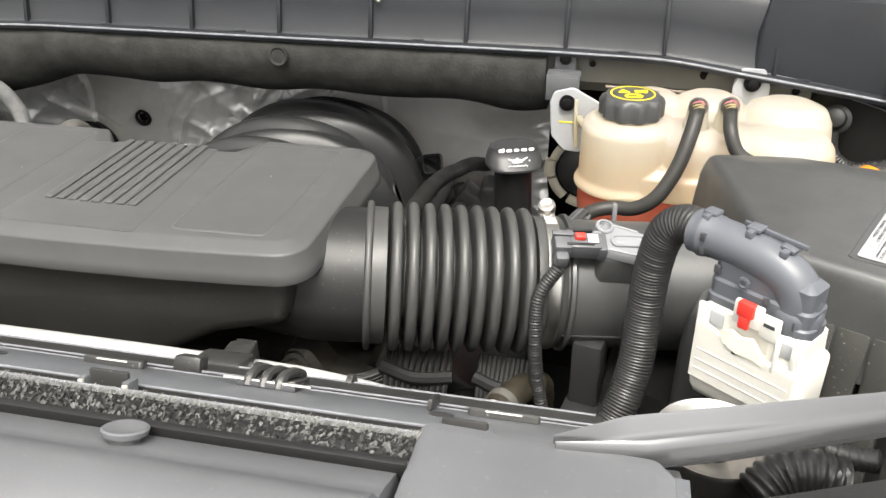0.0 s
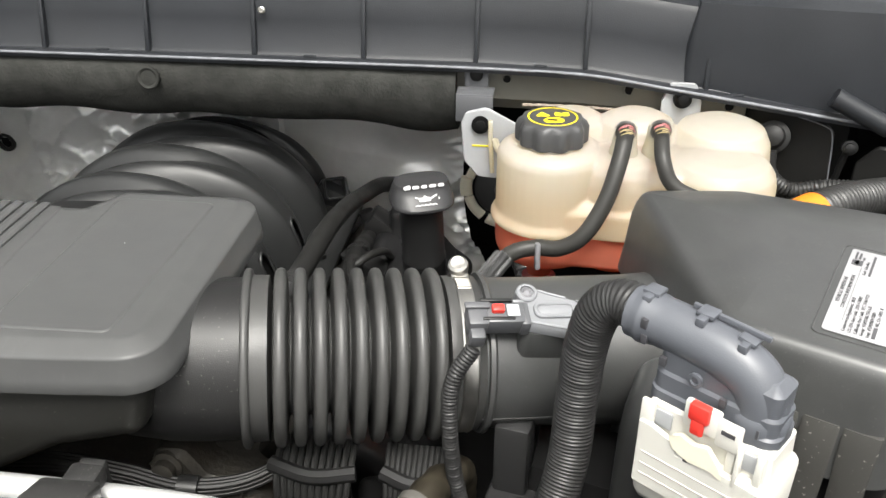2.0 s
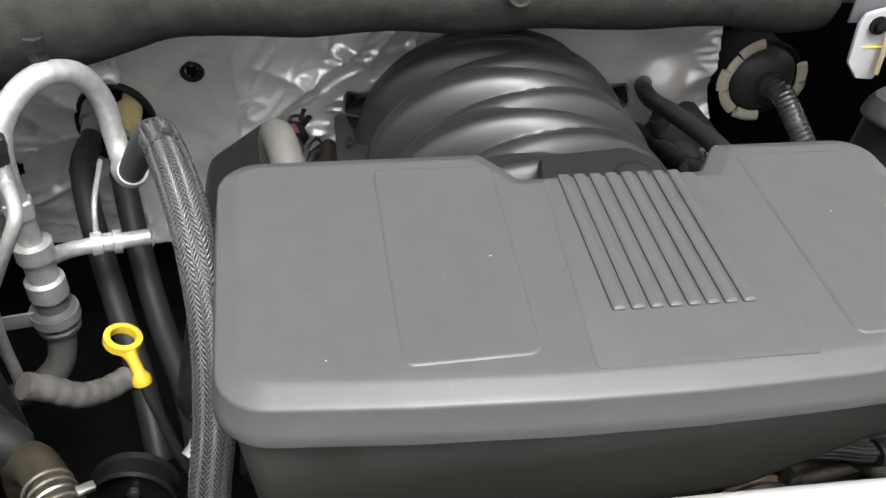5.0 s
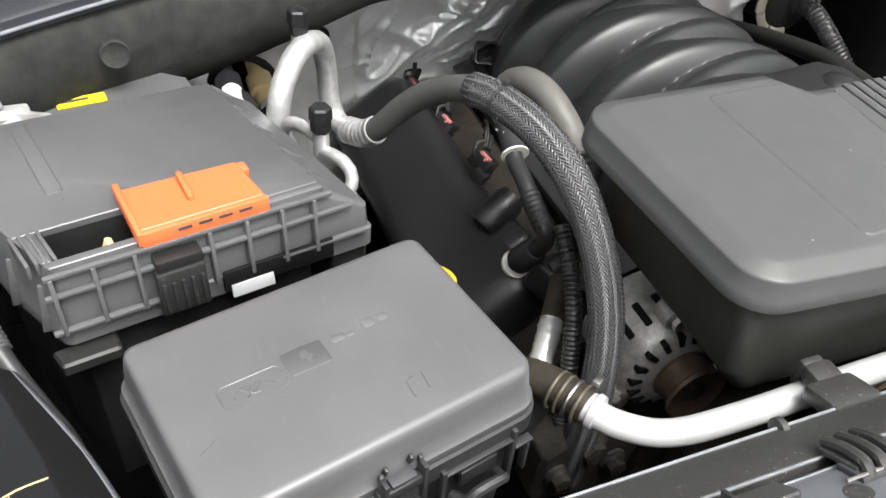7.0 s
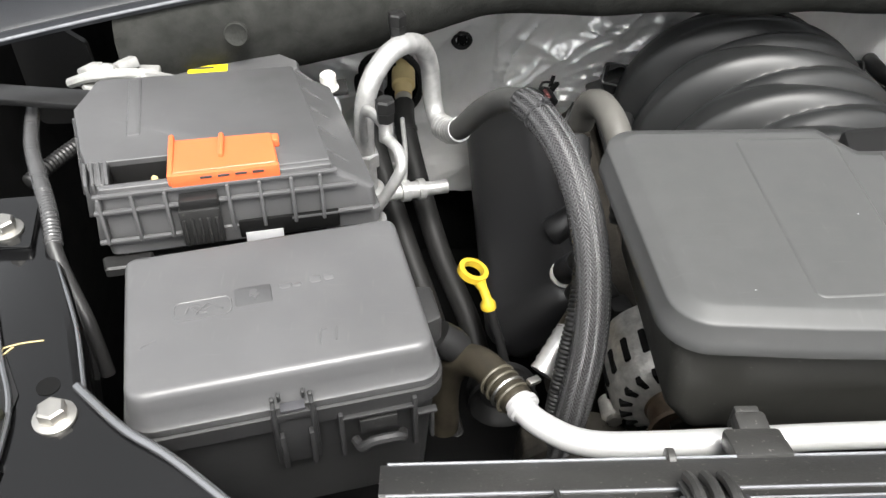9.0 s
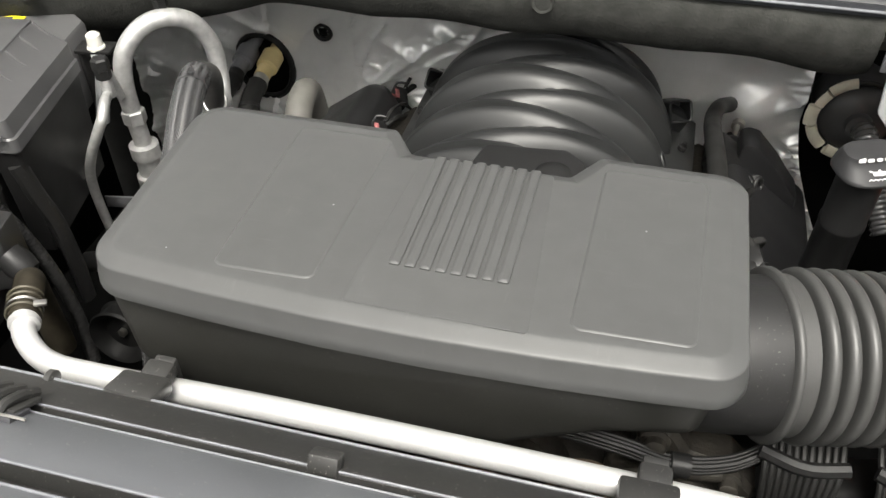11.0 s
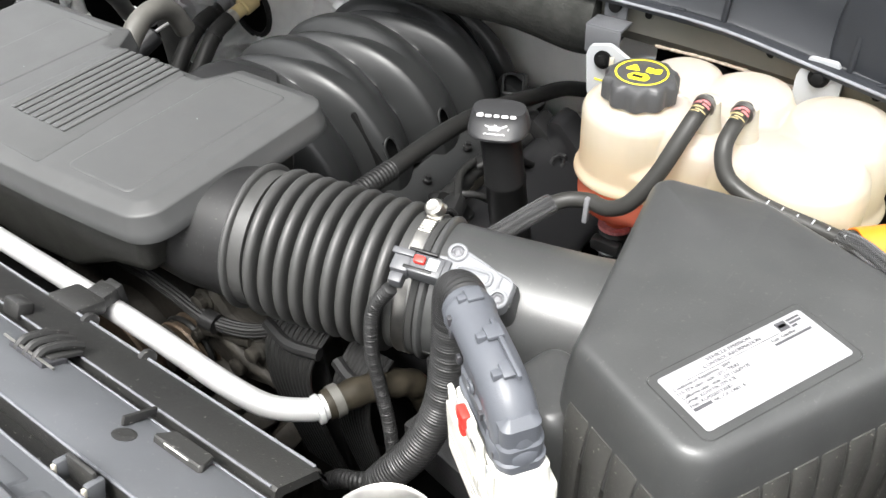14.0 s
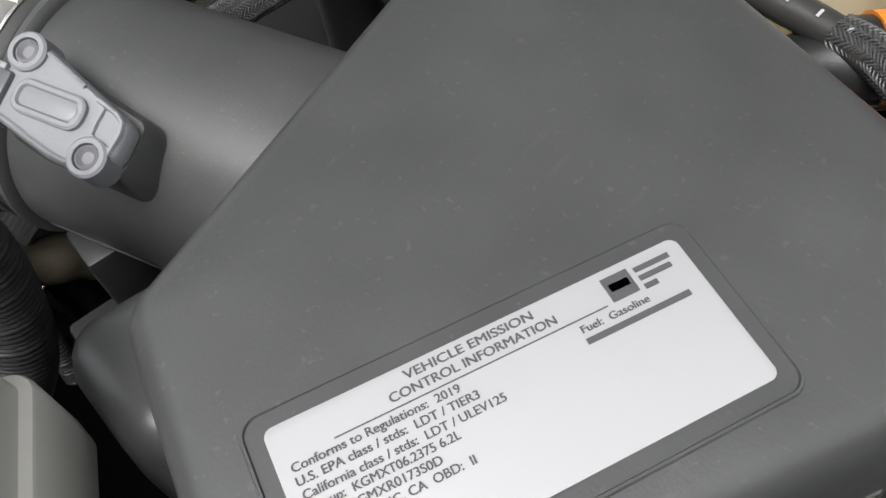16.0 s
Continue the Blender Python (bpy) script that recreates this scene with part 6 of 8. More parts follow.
lid = part("lid", G().slab(FO, [(-0.004, 1.062), (-0.0058, 1.064), (-0.0058, 1.071), (-0.0030, 1.0735), (-0.0015, 1.088), (0.0, 1.0975), (0.0010, 1.1008), (0.0034, FZ - 0.0006), (0.007, FZ), (0.03, FZ + 0.0003)], r=FR, seg=7, m=FM), M_BOX, fuse, sharp=45)
# body and latch take the darker copy, so their side shade is painted in
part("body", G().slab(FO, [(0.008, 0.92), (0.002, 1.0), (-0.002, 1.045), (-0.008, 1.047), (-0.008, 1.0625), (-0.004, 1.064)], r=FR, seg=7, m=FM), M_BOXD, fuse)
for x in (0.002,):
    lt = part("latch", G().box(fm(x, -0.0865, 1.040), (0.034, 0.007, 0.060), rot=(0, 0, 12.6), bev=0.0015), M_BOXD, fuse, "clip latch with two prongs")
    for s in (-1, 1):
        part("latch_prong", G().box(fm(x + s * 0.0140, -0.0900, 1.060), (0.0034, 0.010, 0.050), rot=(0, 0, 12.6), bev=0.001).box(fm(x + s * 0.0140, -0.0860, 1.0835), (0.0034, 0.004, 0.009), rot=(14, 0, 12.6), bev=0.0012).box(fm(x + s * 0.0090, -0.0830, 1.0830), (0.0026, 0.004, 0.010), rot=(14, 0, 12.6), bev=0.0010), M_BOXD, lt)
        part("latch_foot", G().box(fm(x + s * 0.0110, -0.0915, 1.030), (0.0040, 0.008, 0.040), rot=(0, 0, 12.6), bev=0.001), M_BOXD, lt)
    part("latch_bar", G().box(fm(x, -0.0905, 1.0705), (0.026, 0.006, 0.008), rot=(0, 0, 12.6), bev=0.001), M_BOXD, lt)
    part("latch_gap", G().box(fm(x, -0.0885, 1.0768), (0.018, 0.008, 0.0026), rot=(0, 0, 12.6), bev=0.0005), M_INKGAP, lt)
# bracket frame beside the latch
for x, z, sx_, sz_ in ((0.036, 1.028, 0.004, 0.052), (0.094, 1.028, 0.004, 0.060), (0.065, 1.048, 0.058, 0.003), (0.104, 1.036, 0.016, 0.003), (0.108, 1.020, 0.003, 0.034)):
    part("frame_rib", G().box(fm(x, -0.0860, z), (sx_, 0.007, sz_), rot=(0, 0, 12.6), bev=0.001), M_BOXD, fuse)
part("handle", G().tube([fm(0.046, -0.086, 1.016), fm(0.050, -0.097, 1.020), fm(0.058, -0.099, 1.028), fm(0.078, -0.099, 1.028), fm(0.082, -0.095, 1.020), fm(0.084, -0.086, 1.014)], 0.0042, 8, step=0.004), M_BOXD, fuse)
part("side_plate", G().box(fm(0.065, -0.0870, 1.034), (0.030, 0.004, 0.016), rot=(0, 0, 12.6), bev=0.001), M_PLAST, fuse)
# pressed symbols and unreadable writing on the lid


def pressed(pts, r=0.0007):
    part("pressed_line", G().tube([fm(x, y, FZ + 0.0004) for x, y in pts], r, 6, step=0.004), M_BOX, lid)


o = rounded([(-0.0745, -0.0095), (-0.0310, -0.0095), (-0.0310, 0.0095), (-0.0745, 0.0095)], 0.006, 4)
pressed(o + o[:1])
pressed([(-0.066, -0.003), (-0.063, 0.003), (-0.056, 0.004), (-0.052, -0.001), (-0.046, 0.003)])
pressed([(-0.063, 0.004), (-0.054, -0.004), (-0.050, -0.004)], 0.0010)
pressed([(-0.058, -0.005), (-0.049, 0.005), (-0.043, 0.001), (-0.038, -0.003)], 0.0010)
part("pressed_mark", G().slab([(-0.0285, -0.0050), (0.0005, -0.0050), (0.0005, 0.0150), (-0.0285, 0.0150)], [(0, FZ), (0, FZ + 0.0005), (0.0006, FZ + 0.0008)], r=0.002, m=FM), M_BOXP, lid)
part("pressed_mark", G().slab([(-0.016, 0.011), (-0.010, 0.011), (-0.012, 0.0065), (-0.008, 0.0065), (-0.014, -0.001), (-0.013, 0.004), (-0.017, 0.004)], [(0, FZ + 0.0007), (0, FZ + 0.0014)], r=0.0004, m=FM), M_BOX, lid)
for x, y, w, d in ((0.012, 0.010, 0.010, 0.006), (0.021, 0.009, 0.007, 0.004), (0.036, 0.012, 0.009, 0.008), (0.047, 0.012, 0.008, 0.007)):
    part("pressed_mark", G().slab([(x - w / 2, y - d / 2), (x + w / 2, y - d / 2), (x + w / 2, y + d / 2), (x - w / 2, y + d / 2)], [(0, FZ), (0, FZ + 0.0005), (0.0006, FZ + 0.0008)], r=0.002, m=FM), M_BOX, lid)
pressed([(0.030, -0.058), (0.032, -0.044), (0.037, -0.043)])
pressed([(0.042, -0.056), (0.044, -0.043)])
pressed([(-0.100, -0.030), (-0.088, -0.024)], 0.0003)
part("barcode_label", G().box(fm(-0.1150, -0.045, 1.010), (0.002, 0.050, 0.024), rot=(0, 0, 12.6), bev=0.0005), M_PAPER, fuse, "white barcode label")
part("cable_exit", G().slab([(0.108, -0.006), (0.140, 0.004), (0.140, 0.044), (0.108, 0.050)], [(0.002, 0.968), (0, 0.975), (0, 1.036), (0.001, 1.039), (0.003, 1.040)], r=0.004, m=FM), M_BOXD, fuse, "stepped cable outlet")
part("outlet_boot", G().lathe(fm(0.138, 0.010, 1.010), V(0.75, -0.1, -0.65), [(0, 0.015), (0.016, 0.0165), (0.028, 0.014), (0.032, 0.008)], 18), M_PLASTD, fuse)

bx = thing("box_bracket", (-0.50, 0.12, 0.80), "black moulded bracket arms between fuse box and battery", "bracket")
part("arm", G().tube([(-0.544, 0.150, 1.030), (-0.539, 0.155, 0.982), (-0.532, 0.160, 0.939), (-0.527, 0.160, 0.873), (-0.524, 0.155, 0.817)], 0.012, 10, flat=(V(1, 0, 0), 0.7)), M_PLAST, bx)
bc = thing("box_cable", (-0.47, 0.08, 0.80), "black corrugated cable dropping beside the fuse box", "cable")
part("sleeve", G().tube([(-0.515, 0.075, 1.03), (-0.500, 0.080, 0.99), (-0.485, 0.082, 0.94), (-0.468, 0.075, 0.88), (-0.455, 0.06, 0.82)], 0.0075, 12, step=0.0013, rfun=corrugated(0.0078, 0.0012, 0.0040)), M_CONDUIT, bc, sharp=80)

# ---- battery under its junction cover ----
BM = pose(-0.770, 0.106, 0, 0, 0, 10)
BS = BM @ Matrix(((1, 0, 0, 0), (0, 1, 0, 0), (0, -0.07, 1, 0), (0, 0, 0, 1)))
Z1 = 1.121


def bm_(x, y, z):
    return BS @ V(x, y, z)


bat = thing("battery_box", bm_(0.09, 0.1, 0.86), "grey plastic battery junction box with ribbed edges", "battery box")
BT = [(0.0, 0.0), (0.202, 0.0), (0.181, 0.203), (-0.022, 0.213), (-0.039, 0.153), (-0.023, 0.069)]


def bat_ring(d, z, cham, r=0.008):
    o = [(x + (cham if k in (1, 2) else 0), y) for k, (x, y) in enumerate(inset(BT, -d))]
    return [bm_(x, y, z) for x, y in rounded(o, r, 4)]


shell = part("skirt", G().loft([bat_ring(0.0055, 1.050, 0.037), bat_ring(0.0055, 1.066, 0.037), bat_ring(0.004, 1.068, 0.036), bat_ring(0.004, 1.090, 0.034), bat_ring(0.0015, 1.113, 0.003), bat_ring(0.0, Z1 - 0.002, 0.0), bat_ring(-0.003, Z1 - 0.003, 0.0)], (False, False)), M_BOX, bat)
for o in ([(0.0, 0.0), (0.202, 0.0), (0.2012, 0.008), (-0.003, 0.008)], [(-0.003, 0.008), (0.004, 0.008), (0.004, 0.046), (-0.0156, 0.046)], [(0.106, 0.008), (0.2012, 0.008), (0.181, 0.203), (-0.022, 0.213), (-0.039, 0.153), (-0.023, 0.069), (-0.0156, 0.046), (0.106, 0.046)]):
    part("top_plate", G().slab(o, [(0, Z1 - 0.006), (0, Z1 - 0.0008), (0.0008, Z1)], r=0.0012, seg=2, m=BS), M_BOX, bat)
part("bay_floor", G().box(bm_(0.055, 0.027, 1.080), (0.110, 0.048, 0.004), rot=(0, 0, 10), bev=0), M_PLASTD, bat)
for cx, cy, sx_, sy_ in ((0.055, 0.006, 0.106, 0.003), (0.055, 0.048, 0.106, 0.003), (0.002, 0.027, 0.003, 0.042), (0.108, 0.027, 0.003, 0.042)):
    part("bay_wall", G().box(bm_(cx, cy, 1.0995), (sx_, sy_, 0.038), rot=(0, 0, 10), bev=0.0005), M_PLASTD, bat)
part("bay_terminal", G().box(bm_(0.040, 0.022, 1.100), (0.006, 0.012, 0.026), rot=(0, 20, 10), bev=0.002), M_TAN, bat, "tan terminal tab")
part("bay_rail", G().box(bm_(0.055, 0.012, 1.112), (0.10, 0.003, 0.004), rot=(0, 0, 10), bev=0.001), M_BOX, bat)
part("side_wall", G().slab([(0.206, -0.002), (0.242, -0.002), (0.220, 0.206), (0.182, 0.206)], [(0.006, 0.90), (0.002, 1.02), (0, 1.050)], r=0.006, m=BS), M_PLASTD, bat, "plain side wall below the ribbed rim")
part("case", G().slab(BT, [(0.010, 0.86), (0.008, 1.05)], r=0.012, m=BM), M_PLASTD, bat)
# lattice of ribs and rails on the front face
for x in (-0.002, 0.026, 0.054, 0.108, 0.136, 0.164, 0.190):
    part("edge_rib", G().box(bm_(x, -0.0065, 1.092), (0.0032, 0.010, 0.048), rot=(-6, 0, 10), bev=0.0008), M_BOX, shell)
for x0, x1, y, z in ((-0.006, 0.206, -0.0045, 1.1165), (-0.008, 0.222, -0.0075, 1.101), (-0.010, 0.075, -0.0105, 1.070), (0.16, 0.236, -0.0105, 1.073)):
    part("edge_rail", G().box(bm_((x0 + x1) / 2, y, z), (x1 - x0, 0.0045, 0.0036), rot=(0, 0, 10), bev=0.001), M_BOX, shell)
# near-black plate on the skirt paints the shade of an opening
part("notch_shade", G().box(bm_(0.158, -0.0105, 1.066), (0.092, 0.004, 0.020), rot=(0, 0, 10), bev=0.003), M_DARK, shell)
for k in range(5):
    y = 0.03 + 0.042 * k
    x = 0.199 - 0.0205 * (y / 0.203)
    part("edge_rib", G().box(bm_(x + 0.019, y, 1.103), (0.042, 0.0028, 0.005), rot=(0, 42, 4), bev=0.0008), M_BOX, shell)
for k in range(5):
    y = 0.012 + 0.040 * k
    x = -0.333 * min(y, 0.069) - 0.19 * max(0.0, y - 0.069)
    part("edge_rib", G().box(bm_(x - 0.006, y, 1.078), (0.006, 0.0030, 0.044), rot=(0, 8, 10), bev=0.0008), M_BOX, shell)
for k in range(4):
    part("louvre", G().box(bm_(-0.014 + 0.006 * k, 0.026, 1.117), (0.0028, 0.036, 0.012), rot=(0, 0, 18), bev=0.0008), M_BOX, bat)
latch = part("front_latch", G().box(bm_(0.081, -0.016, 1.081), (0.036, 0.010, 0.038), rot=(-4, 0, 10), bev=0.002), M_PLAST, bat)
part("latch_mouth", G().box(bm_(0.082, -0.010, 1.104), (0.034, 0.014, 0.012), rot=(0, 0, 10), bev=0.002), M_PLASTD, latch)
for k in range(5):
    part("latch_ridge", G().box(bm_(0.067 + 0.0070 * k, -0.0215, 1.078), (0.003, 0.004, 0.028), rot=(-4, 0, 10), bev=0.001), M_PLAST, latch)
part("front_label", G().box(bm_(0.134, -0.0135, 1.057), (0.034, 0.003, 0.011), rot=(-12, 0, 10), bev=0.0004), M_PAPER, bat, "white label below the rim")
part("ridge", G().slab([(0.016, 0.088), (0.030, 0.088), (0.024, 0.206), (0.010, 0.206)], [(0, Z1 - 0.001), (0.001, Z1 + 0.0012), (0.003, Z1 + 0.0018)], r=0.003, m=BS), M_BOX, bat)
part("corner_foot", G().slab([(-0.012, -0.020), (0.030, -0.020), (0.030, 0.0), (-0.016, 0.0)], [(0, 1.036), (0, 1.044), (0.002, 1.046)], r=0.003, m=BS), M_PLAST, bat)
part("rear_step", G().slab([(-0.825, 0.335), (-0.62, 0.355), (-0.635, 0.440), (-0.69, 0.480), (-0.80, 0.475)], [(0, 0.95), (0, 1.050), (0.003, 1.055)], r=0.006), M_BOX, bat)
org = part("orange_cover", G().slab([(0.062, 0.000), (0.155, 0.000), (0.152, 0.053), (0.060, 0.057)], [(0, Z1 + 0.001), (0, Z1 + 0.0075), (0.0015, Z1 + 0.009)], r=0.003, m=BS), M_ORANGE, bat, "bright orange plastic terminal cover, slid half open")
part("cover_flange", G().box(bm_(0.1085, -0.003, Z1 + 0.002), (0.094, 0.005, 0.015), rot=(0, 0, 10), bev=0.001), M_ORANGE, org)
part("cover_flange", G().box(bm_(0.0615, 0.027, Z1 + 0.006), (0.005, 0.064, 0.012), rot=(0, 0, 10), bev=0.0015), M_ORANGE, org)
part("cover_grip", G().box(bm_(0.106, 0.035, Z1 + 0.0115), (0.005, 0.034, 0.006), rot=(0, 0, 8), bev=0.002), M_ORANGE, org)
for k in range(4):
    part("cover_slot", G().box(bm_(0.092 + 0.015 * k, -0.0058, Z1 + 0.005), (0.010, 0.001, 0.002), rot=(0, 0, 10), bev=0), M_INKGAP, org)
part("cover_tab", G().box(bm_(0.154, 0.045, Z1 + 0.004), (0.008, 0.012, 0.009), rot=(0, 0, 10), bev=0.002), M_ORANGE, org)
gb = thing("ground_bolt", (-0.597, 0.40, 1.0), "white capped ground bolt on a small dark bracket", "bolt")
part("plate", G().box((-0.600, 0.405, 1.036), (0.050, 0.030, 0.005), rot=(0, 0, 10), bev=0.001).box((-0.620, 0.405, 0.98), (0.005, 0.03, 0.11), rot=(0, 0, 10), bev=0.001), M_PLASTD, gb)
part("cap", G().lathe((-0.597, 0.402, 1.037), (0, 0, 1), [(0, 0.012), (0.004, 0.012), (0.005, 0.010), (0.020, 0.0095), (0.023, 0.006)], 20), M_WHITE, gb)
part("strap", G().tube([(-0.597, 0.400, 1.032), (-0.592, 0.392, 1.01), (-0.600, 0.388, 0.97), (-0.61, 0.385, 0.93)], 0.009, 12, step=0.002, rfun=corrugated(0.0095, 0.0008, 0.005)), M_PALE, gb, "pale braided strap", sharp=80)
ylab = solo("warning_label", G().box((-0.740, 0.418, 1.0565), (0.046, 0.016, 0.001), rot=(0, 0, 6), bev=0), M_YINK, "bright yellow warning label stuck behind the battery box", "label")
part("printed_bar", G().box((-0.746, 0.419, 1.0572), (0.026, 0.004, 0.0003), rot=(0, 0, 6), bev=0), M_INKGAP, ylab)
term = thing("battery_terminal", (-0.838, 0.385, 1.03), "pale grey cast battery cable clamp", "cable clamp")
random.seed(9)
for k in range(13):
    part("clamp_piece", G().box((-0.858 + 0.0058 * k, 0.360 + random.uniform(-0.016, 0.016), 1.078 + random.uniform(-0.010, 0.014)), (0.024, 0.020, 0.013), rot=(random.uniform(-22, 22), random.uniform(-22, 22), random.uniform(0, 90)), bev=0.003), M_PALEC, term)
part("clamp_strap", G().tube([(-0.875, 0.350, 1.080), (-0.845, 0.340, 1.094), (-0.80, 0.352, 1.090), (-0.77, 0.380, 1.065)], 0.006, 8), M_PALEC, term)
part("clamp_bolt", G().lathe((-0.832, 0.352, 1.088), (0, 0, 1), [(0, 0.009), (0.010, 0.009), (0.012, 0.006)], 6), M_PALEC, term)

# ---- air conditioning lines ----
ac = thing("air_conditioning_lines", (-0.52, 0.40, 0.80), "bright aluminium air conditioning pipes with black service caps", "pipe")
part("main_pipe", G().tube([(-0.556, 0.388, 0.90), (-0.557, 0.386, 0.99), (-0.550, 0.395, 1.040), (-0.530, 0.418, 1.068), (-0.507, 0.443, 1.073), (-0.486, 0.470, 1.056), (-0.474, 0.489, 1.015), (-0.471, 0.490, 0.972), (-0.466, 0.478, 0.948), (-0.457, 0.455, 0.944)], 0.0125, 18), M_ALU, ac)
part("ferrule", G().tube([(-0.459, 0.459, 0.944), (-0.447, 0.430, 0.955), (-0.438, 0.410, 0.972)], 0.0155, 18, step=0.002, rfun=corrugated(0.0168, 0.0018, 0.009)), M_ALU, ac, sharp=70)
for (x, y, z0), h in (((-0.514, 0.449, 1.074), 0.010), ((-0.5275, 0.315, 1.024), 0.026)):
    st = part("port_stem", G().lathe((x, y, z0), (0, 0, 1), [(0, 0.0085), (h, 0.0080)], 16), M_ALU, ac)
    part("port_cap", G().lathe((x, y, z0 + h), (0, 0, 1), [(0, 0.0100), (0.012, 0.0104), (0.013, 0.0116), (0.026, 0.0112), (0.028, 0.009), (0.027, 0.003)], 6), M_PLASTD, st, "black hexagonal service cap")
part("thin_pipe", G().tube([(-0.5295, 0.318, 1.026), (-0.521, 0.298, 1.031), (-0.513, 0.281, 1.031), (-0.510, 0.267, 1.022), (-0.519, 0.262, 1.003), (-0.540, 0.262, 0.965), (-0.561, 0.272, 0.921), (-0.574, 0.285, 0.86), (-0.58, 0.30, 0.76)], 0.0066, 12), M_ALU, ac)
part("strap", G().tube([(-0.529, 0.322, 1.036), (-0.541, 0.336, 1.044), (-0.551, 0.350, 1.040), (-0.556, 0.362, 1.018), (-0.556, 0.372, 0.985)], 0.0072, 10, flat=(V(1, 0, 0), 0.7)), M_ALU, ac)
part("clamp_nut", G().lathe((-0.556, 0.386, 0.935), (0, 0, 1), [(0, 0.0145), (0.002, 0.0165), (0.020, 0.0165), (0.022, 0.0145)], 6), M_ALU, ac)
part("valve_block", G().lathe((-0.556, 0.388, 0.80), (0, 0, 1), [(0, 0.014), (0.02, 0.014), (0.022, 0.022), (0.045, 0.022), (0.048, 0.017), (0.075, 0.017), (0.078, 0.021), (0.098, 0.021), (0.10, 0.013)], 24), M_ALU, ac)
part("cross_pipe", G().tube([(-0.556, 0.40, 0.862), (-0.530, 0.440, 0.845), (-0.45, 0.462, 0.84)], 0.010, 14).lathe((-0.515, 0.446, 0.844), (1, 0.3, -0.1), [(0, 0.015), (0.012, 0.015), (0.013, 0.012), (0.024, 0.012), (0.025, 0.015), (0.034, 0.015)], 18), M_ALU, ac)
part("small_pipe", G().tube([(-0.51, 0.452, 0.845), (-0.508, 0.475, 0.885), (-0.512, 0.55, 0.895)], 0.0034, 10), M_ALU, ac)
part("dryer_hose", G().tube([(-0.556, 0.386, 0.79), (-0.556, 0.380, 0.755), (-0.566, 0.366, 0.722), (-0.600, 0.345, 0.705), (-0.68, 0.33, 0.69)], 0.0165, 16), M_ACHOSE, ac)
part("rubber_sleeve", G().lathe((-0.556, 0.386, 0.768), (0, 0, 1), [(0, 0.018), (0.002, 0.024), (0.008, 0.025), (0.011, 0.020), (0.014, 0.020), (0.017, 0.026), (0.034, 0.026), (0.037, 0.019), (0.045, 0.017)], 28), M_ACHOSE, ac, "ribbed grey rubber sleeve")
part("clamp_strap", G().lathe((-0.556, 0.386, 0.787), (0, 0, 1), [(0, 0.0262), (0, 0.0275), (0.014, 0.0275), (0.014, 0.0262)], 28).box((-0.605, 0.372, 0.794), (0.062, 0.004, 0.020), rot=(0, 0, 10), bev=0.001), M_MIDGREY, ac)

hs = thing("suction_hose", (-0.36, 0.2, 0.8), "black rubber suction hose in a braided sleeve", "hose")
hp = [(-0.447, 0.428, 0.956), (-0.436, 0.405, 0.978), (-0.416, 0.378, 1.020), (-0.396, 0.342, 1.058), (-0.378, 0.290, 1.088), (-0.366, 0.255, 1.094), (-0.348, 0.200, 1.088), (-0.334, 0.150, 1.064), (-0.326, 0.105, 1.020), (-0.328, 0.065, 0.965), (-0.338, 0.040, 0.905), (-0.345, 0.035, 0.83), (-0.345, 0.04, 0.76)]
part("tube", G().tube(hp, 0.0140, 18), M_ACHOSE, hs)
for k in range(9):
    q = resample(hp, 0.004)[16 + 3 * k]
    part("printed_bar", G().box(q + V(0.004, 0.001, 0.0137), (0.0014, 0.007 - 0.002 * (k % 3), 0.0006), rot=(-25, 0, 28), bev=0), M_WINK, hs)


def braid(path, R, count, pitch, width, mat, parent, name="braided_yarn", columns=9, lift=0.0005):
    """Strands wound both ways round a path, over and under each other in columns of chevrons."""
    whole = G()
    c = resample(path, 0.0014)
    frames, s = [], 0.0
    u = (c[1] - c[0]).normalized().orthogonal().normalized()
    for k, p in enumerate(c):
        t = (c[min(k + 1, len(c) - 1)] - c[max(k - 1, 0)]).normalized()
        u = (u - t * u.dot(t)).normalized()
        if k:
            s += (p - c[k - 1]).length
        frames.append((p, t, u, t.cross(u), s))
    for way in (1, -1):
        for lot in range(2):
            g = G()
            for j in range(lot, count, 2):
                rings = []
                for p, t, u, w, s in frames:
                    a = 2 * math.pi * (j / count + way * s / pitch)
                    rr = R + lift * way * math.cos(columns * a)
                    d = u * math.cos(a) + w * math.sin(a)
                    q = (w * math.cos(a) - u * math.sin(a)) * (2 * math.pi * R / pitch * way) + t
                    side = d.cross(q).normalized() * width
                    b = p + d * rr
                    rings.append([b - side, b + d * 0.0005, b + side, b - d * 0.0005])
                g.loft(rings)
            for q in g.f:
                whole.f.append(tuple(i + len(whole.v) for i in q))
            whole.v += g.v
    tagged(part(name, whole, mat, parent, sharp=80), kind="stuff")


braid([(0.745, 0.304, 1.077), (0.7695, 0.297, 1.078), (0.8185, 0.264, 1.077), (0.8665, 0.226, 1.072), (0.888, 0.196, 1.05), (0.893, 0.17, 1.0), (0.893, 0.15, 0.94)], 0.0086, 26, 0.060, 0.00042, M_KNIT, h2, columns=8, lift=0.0008)
braid([(0.462, 0.290, 1.0105), (0.448, 0.262, 1.004), (0.425, 0.22, 0.99), (0.405, 0.19, 0.975)], 0.0104, 28, 0.070, 0.00048, M_KNIT, h1, columns=8, lift=0.0008)
bi = 4
part("sleeve_core", G().tube(hp[bi:], 0.0152, 18), M_PLASTD, hs, "black inner of the sleeve")
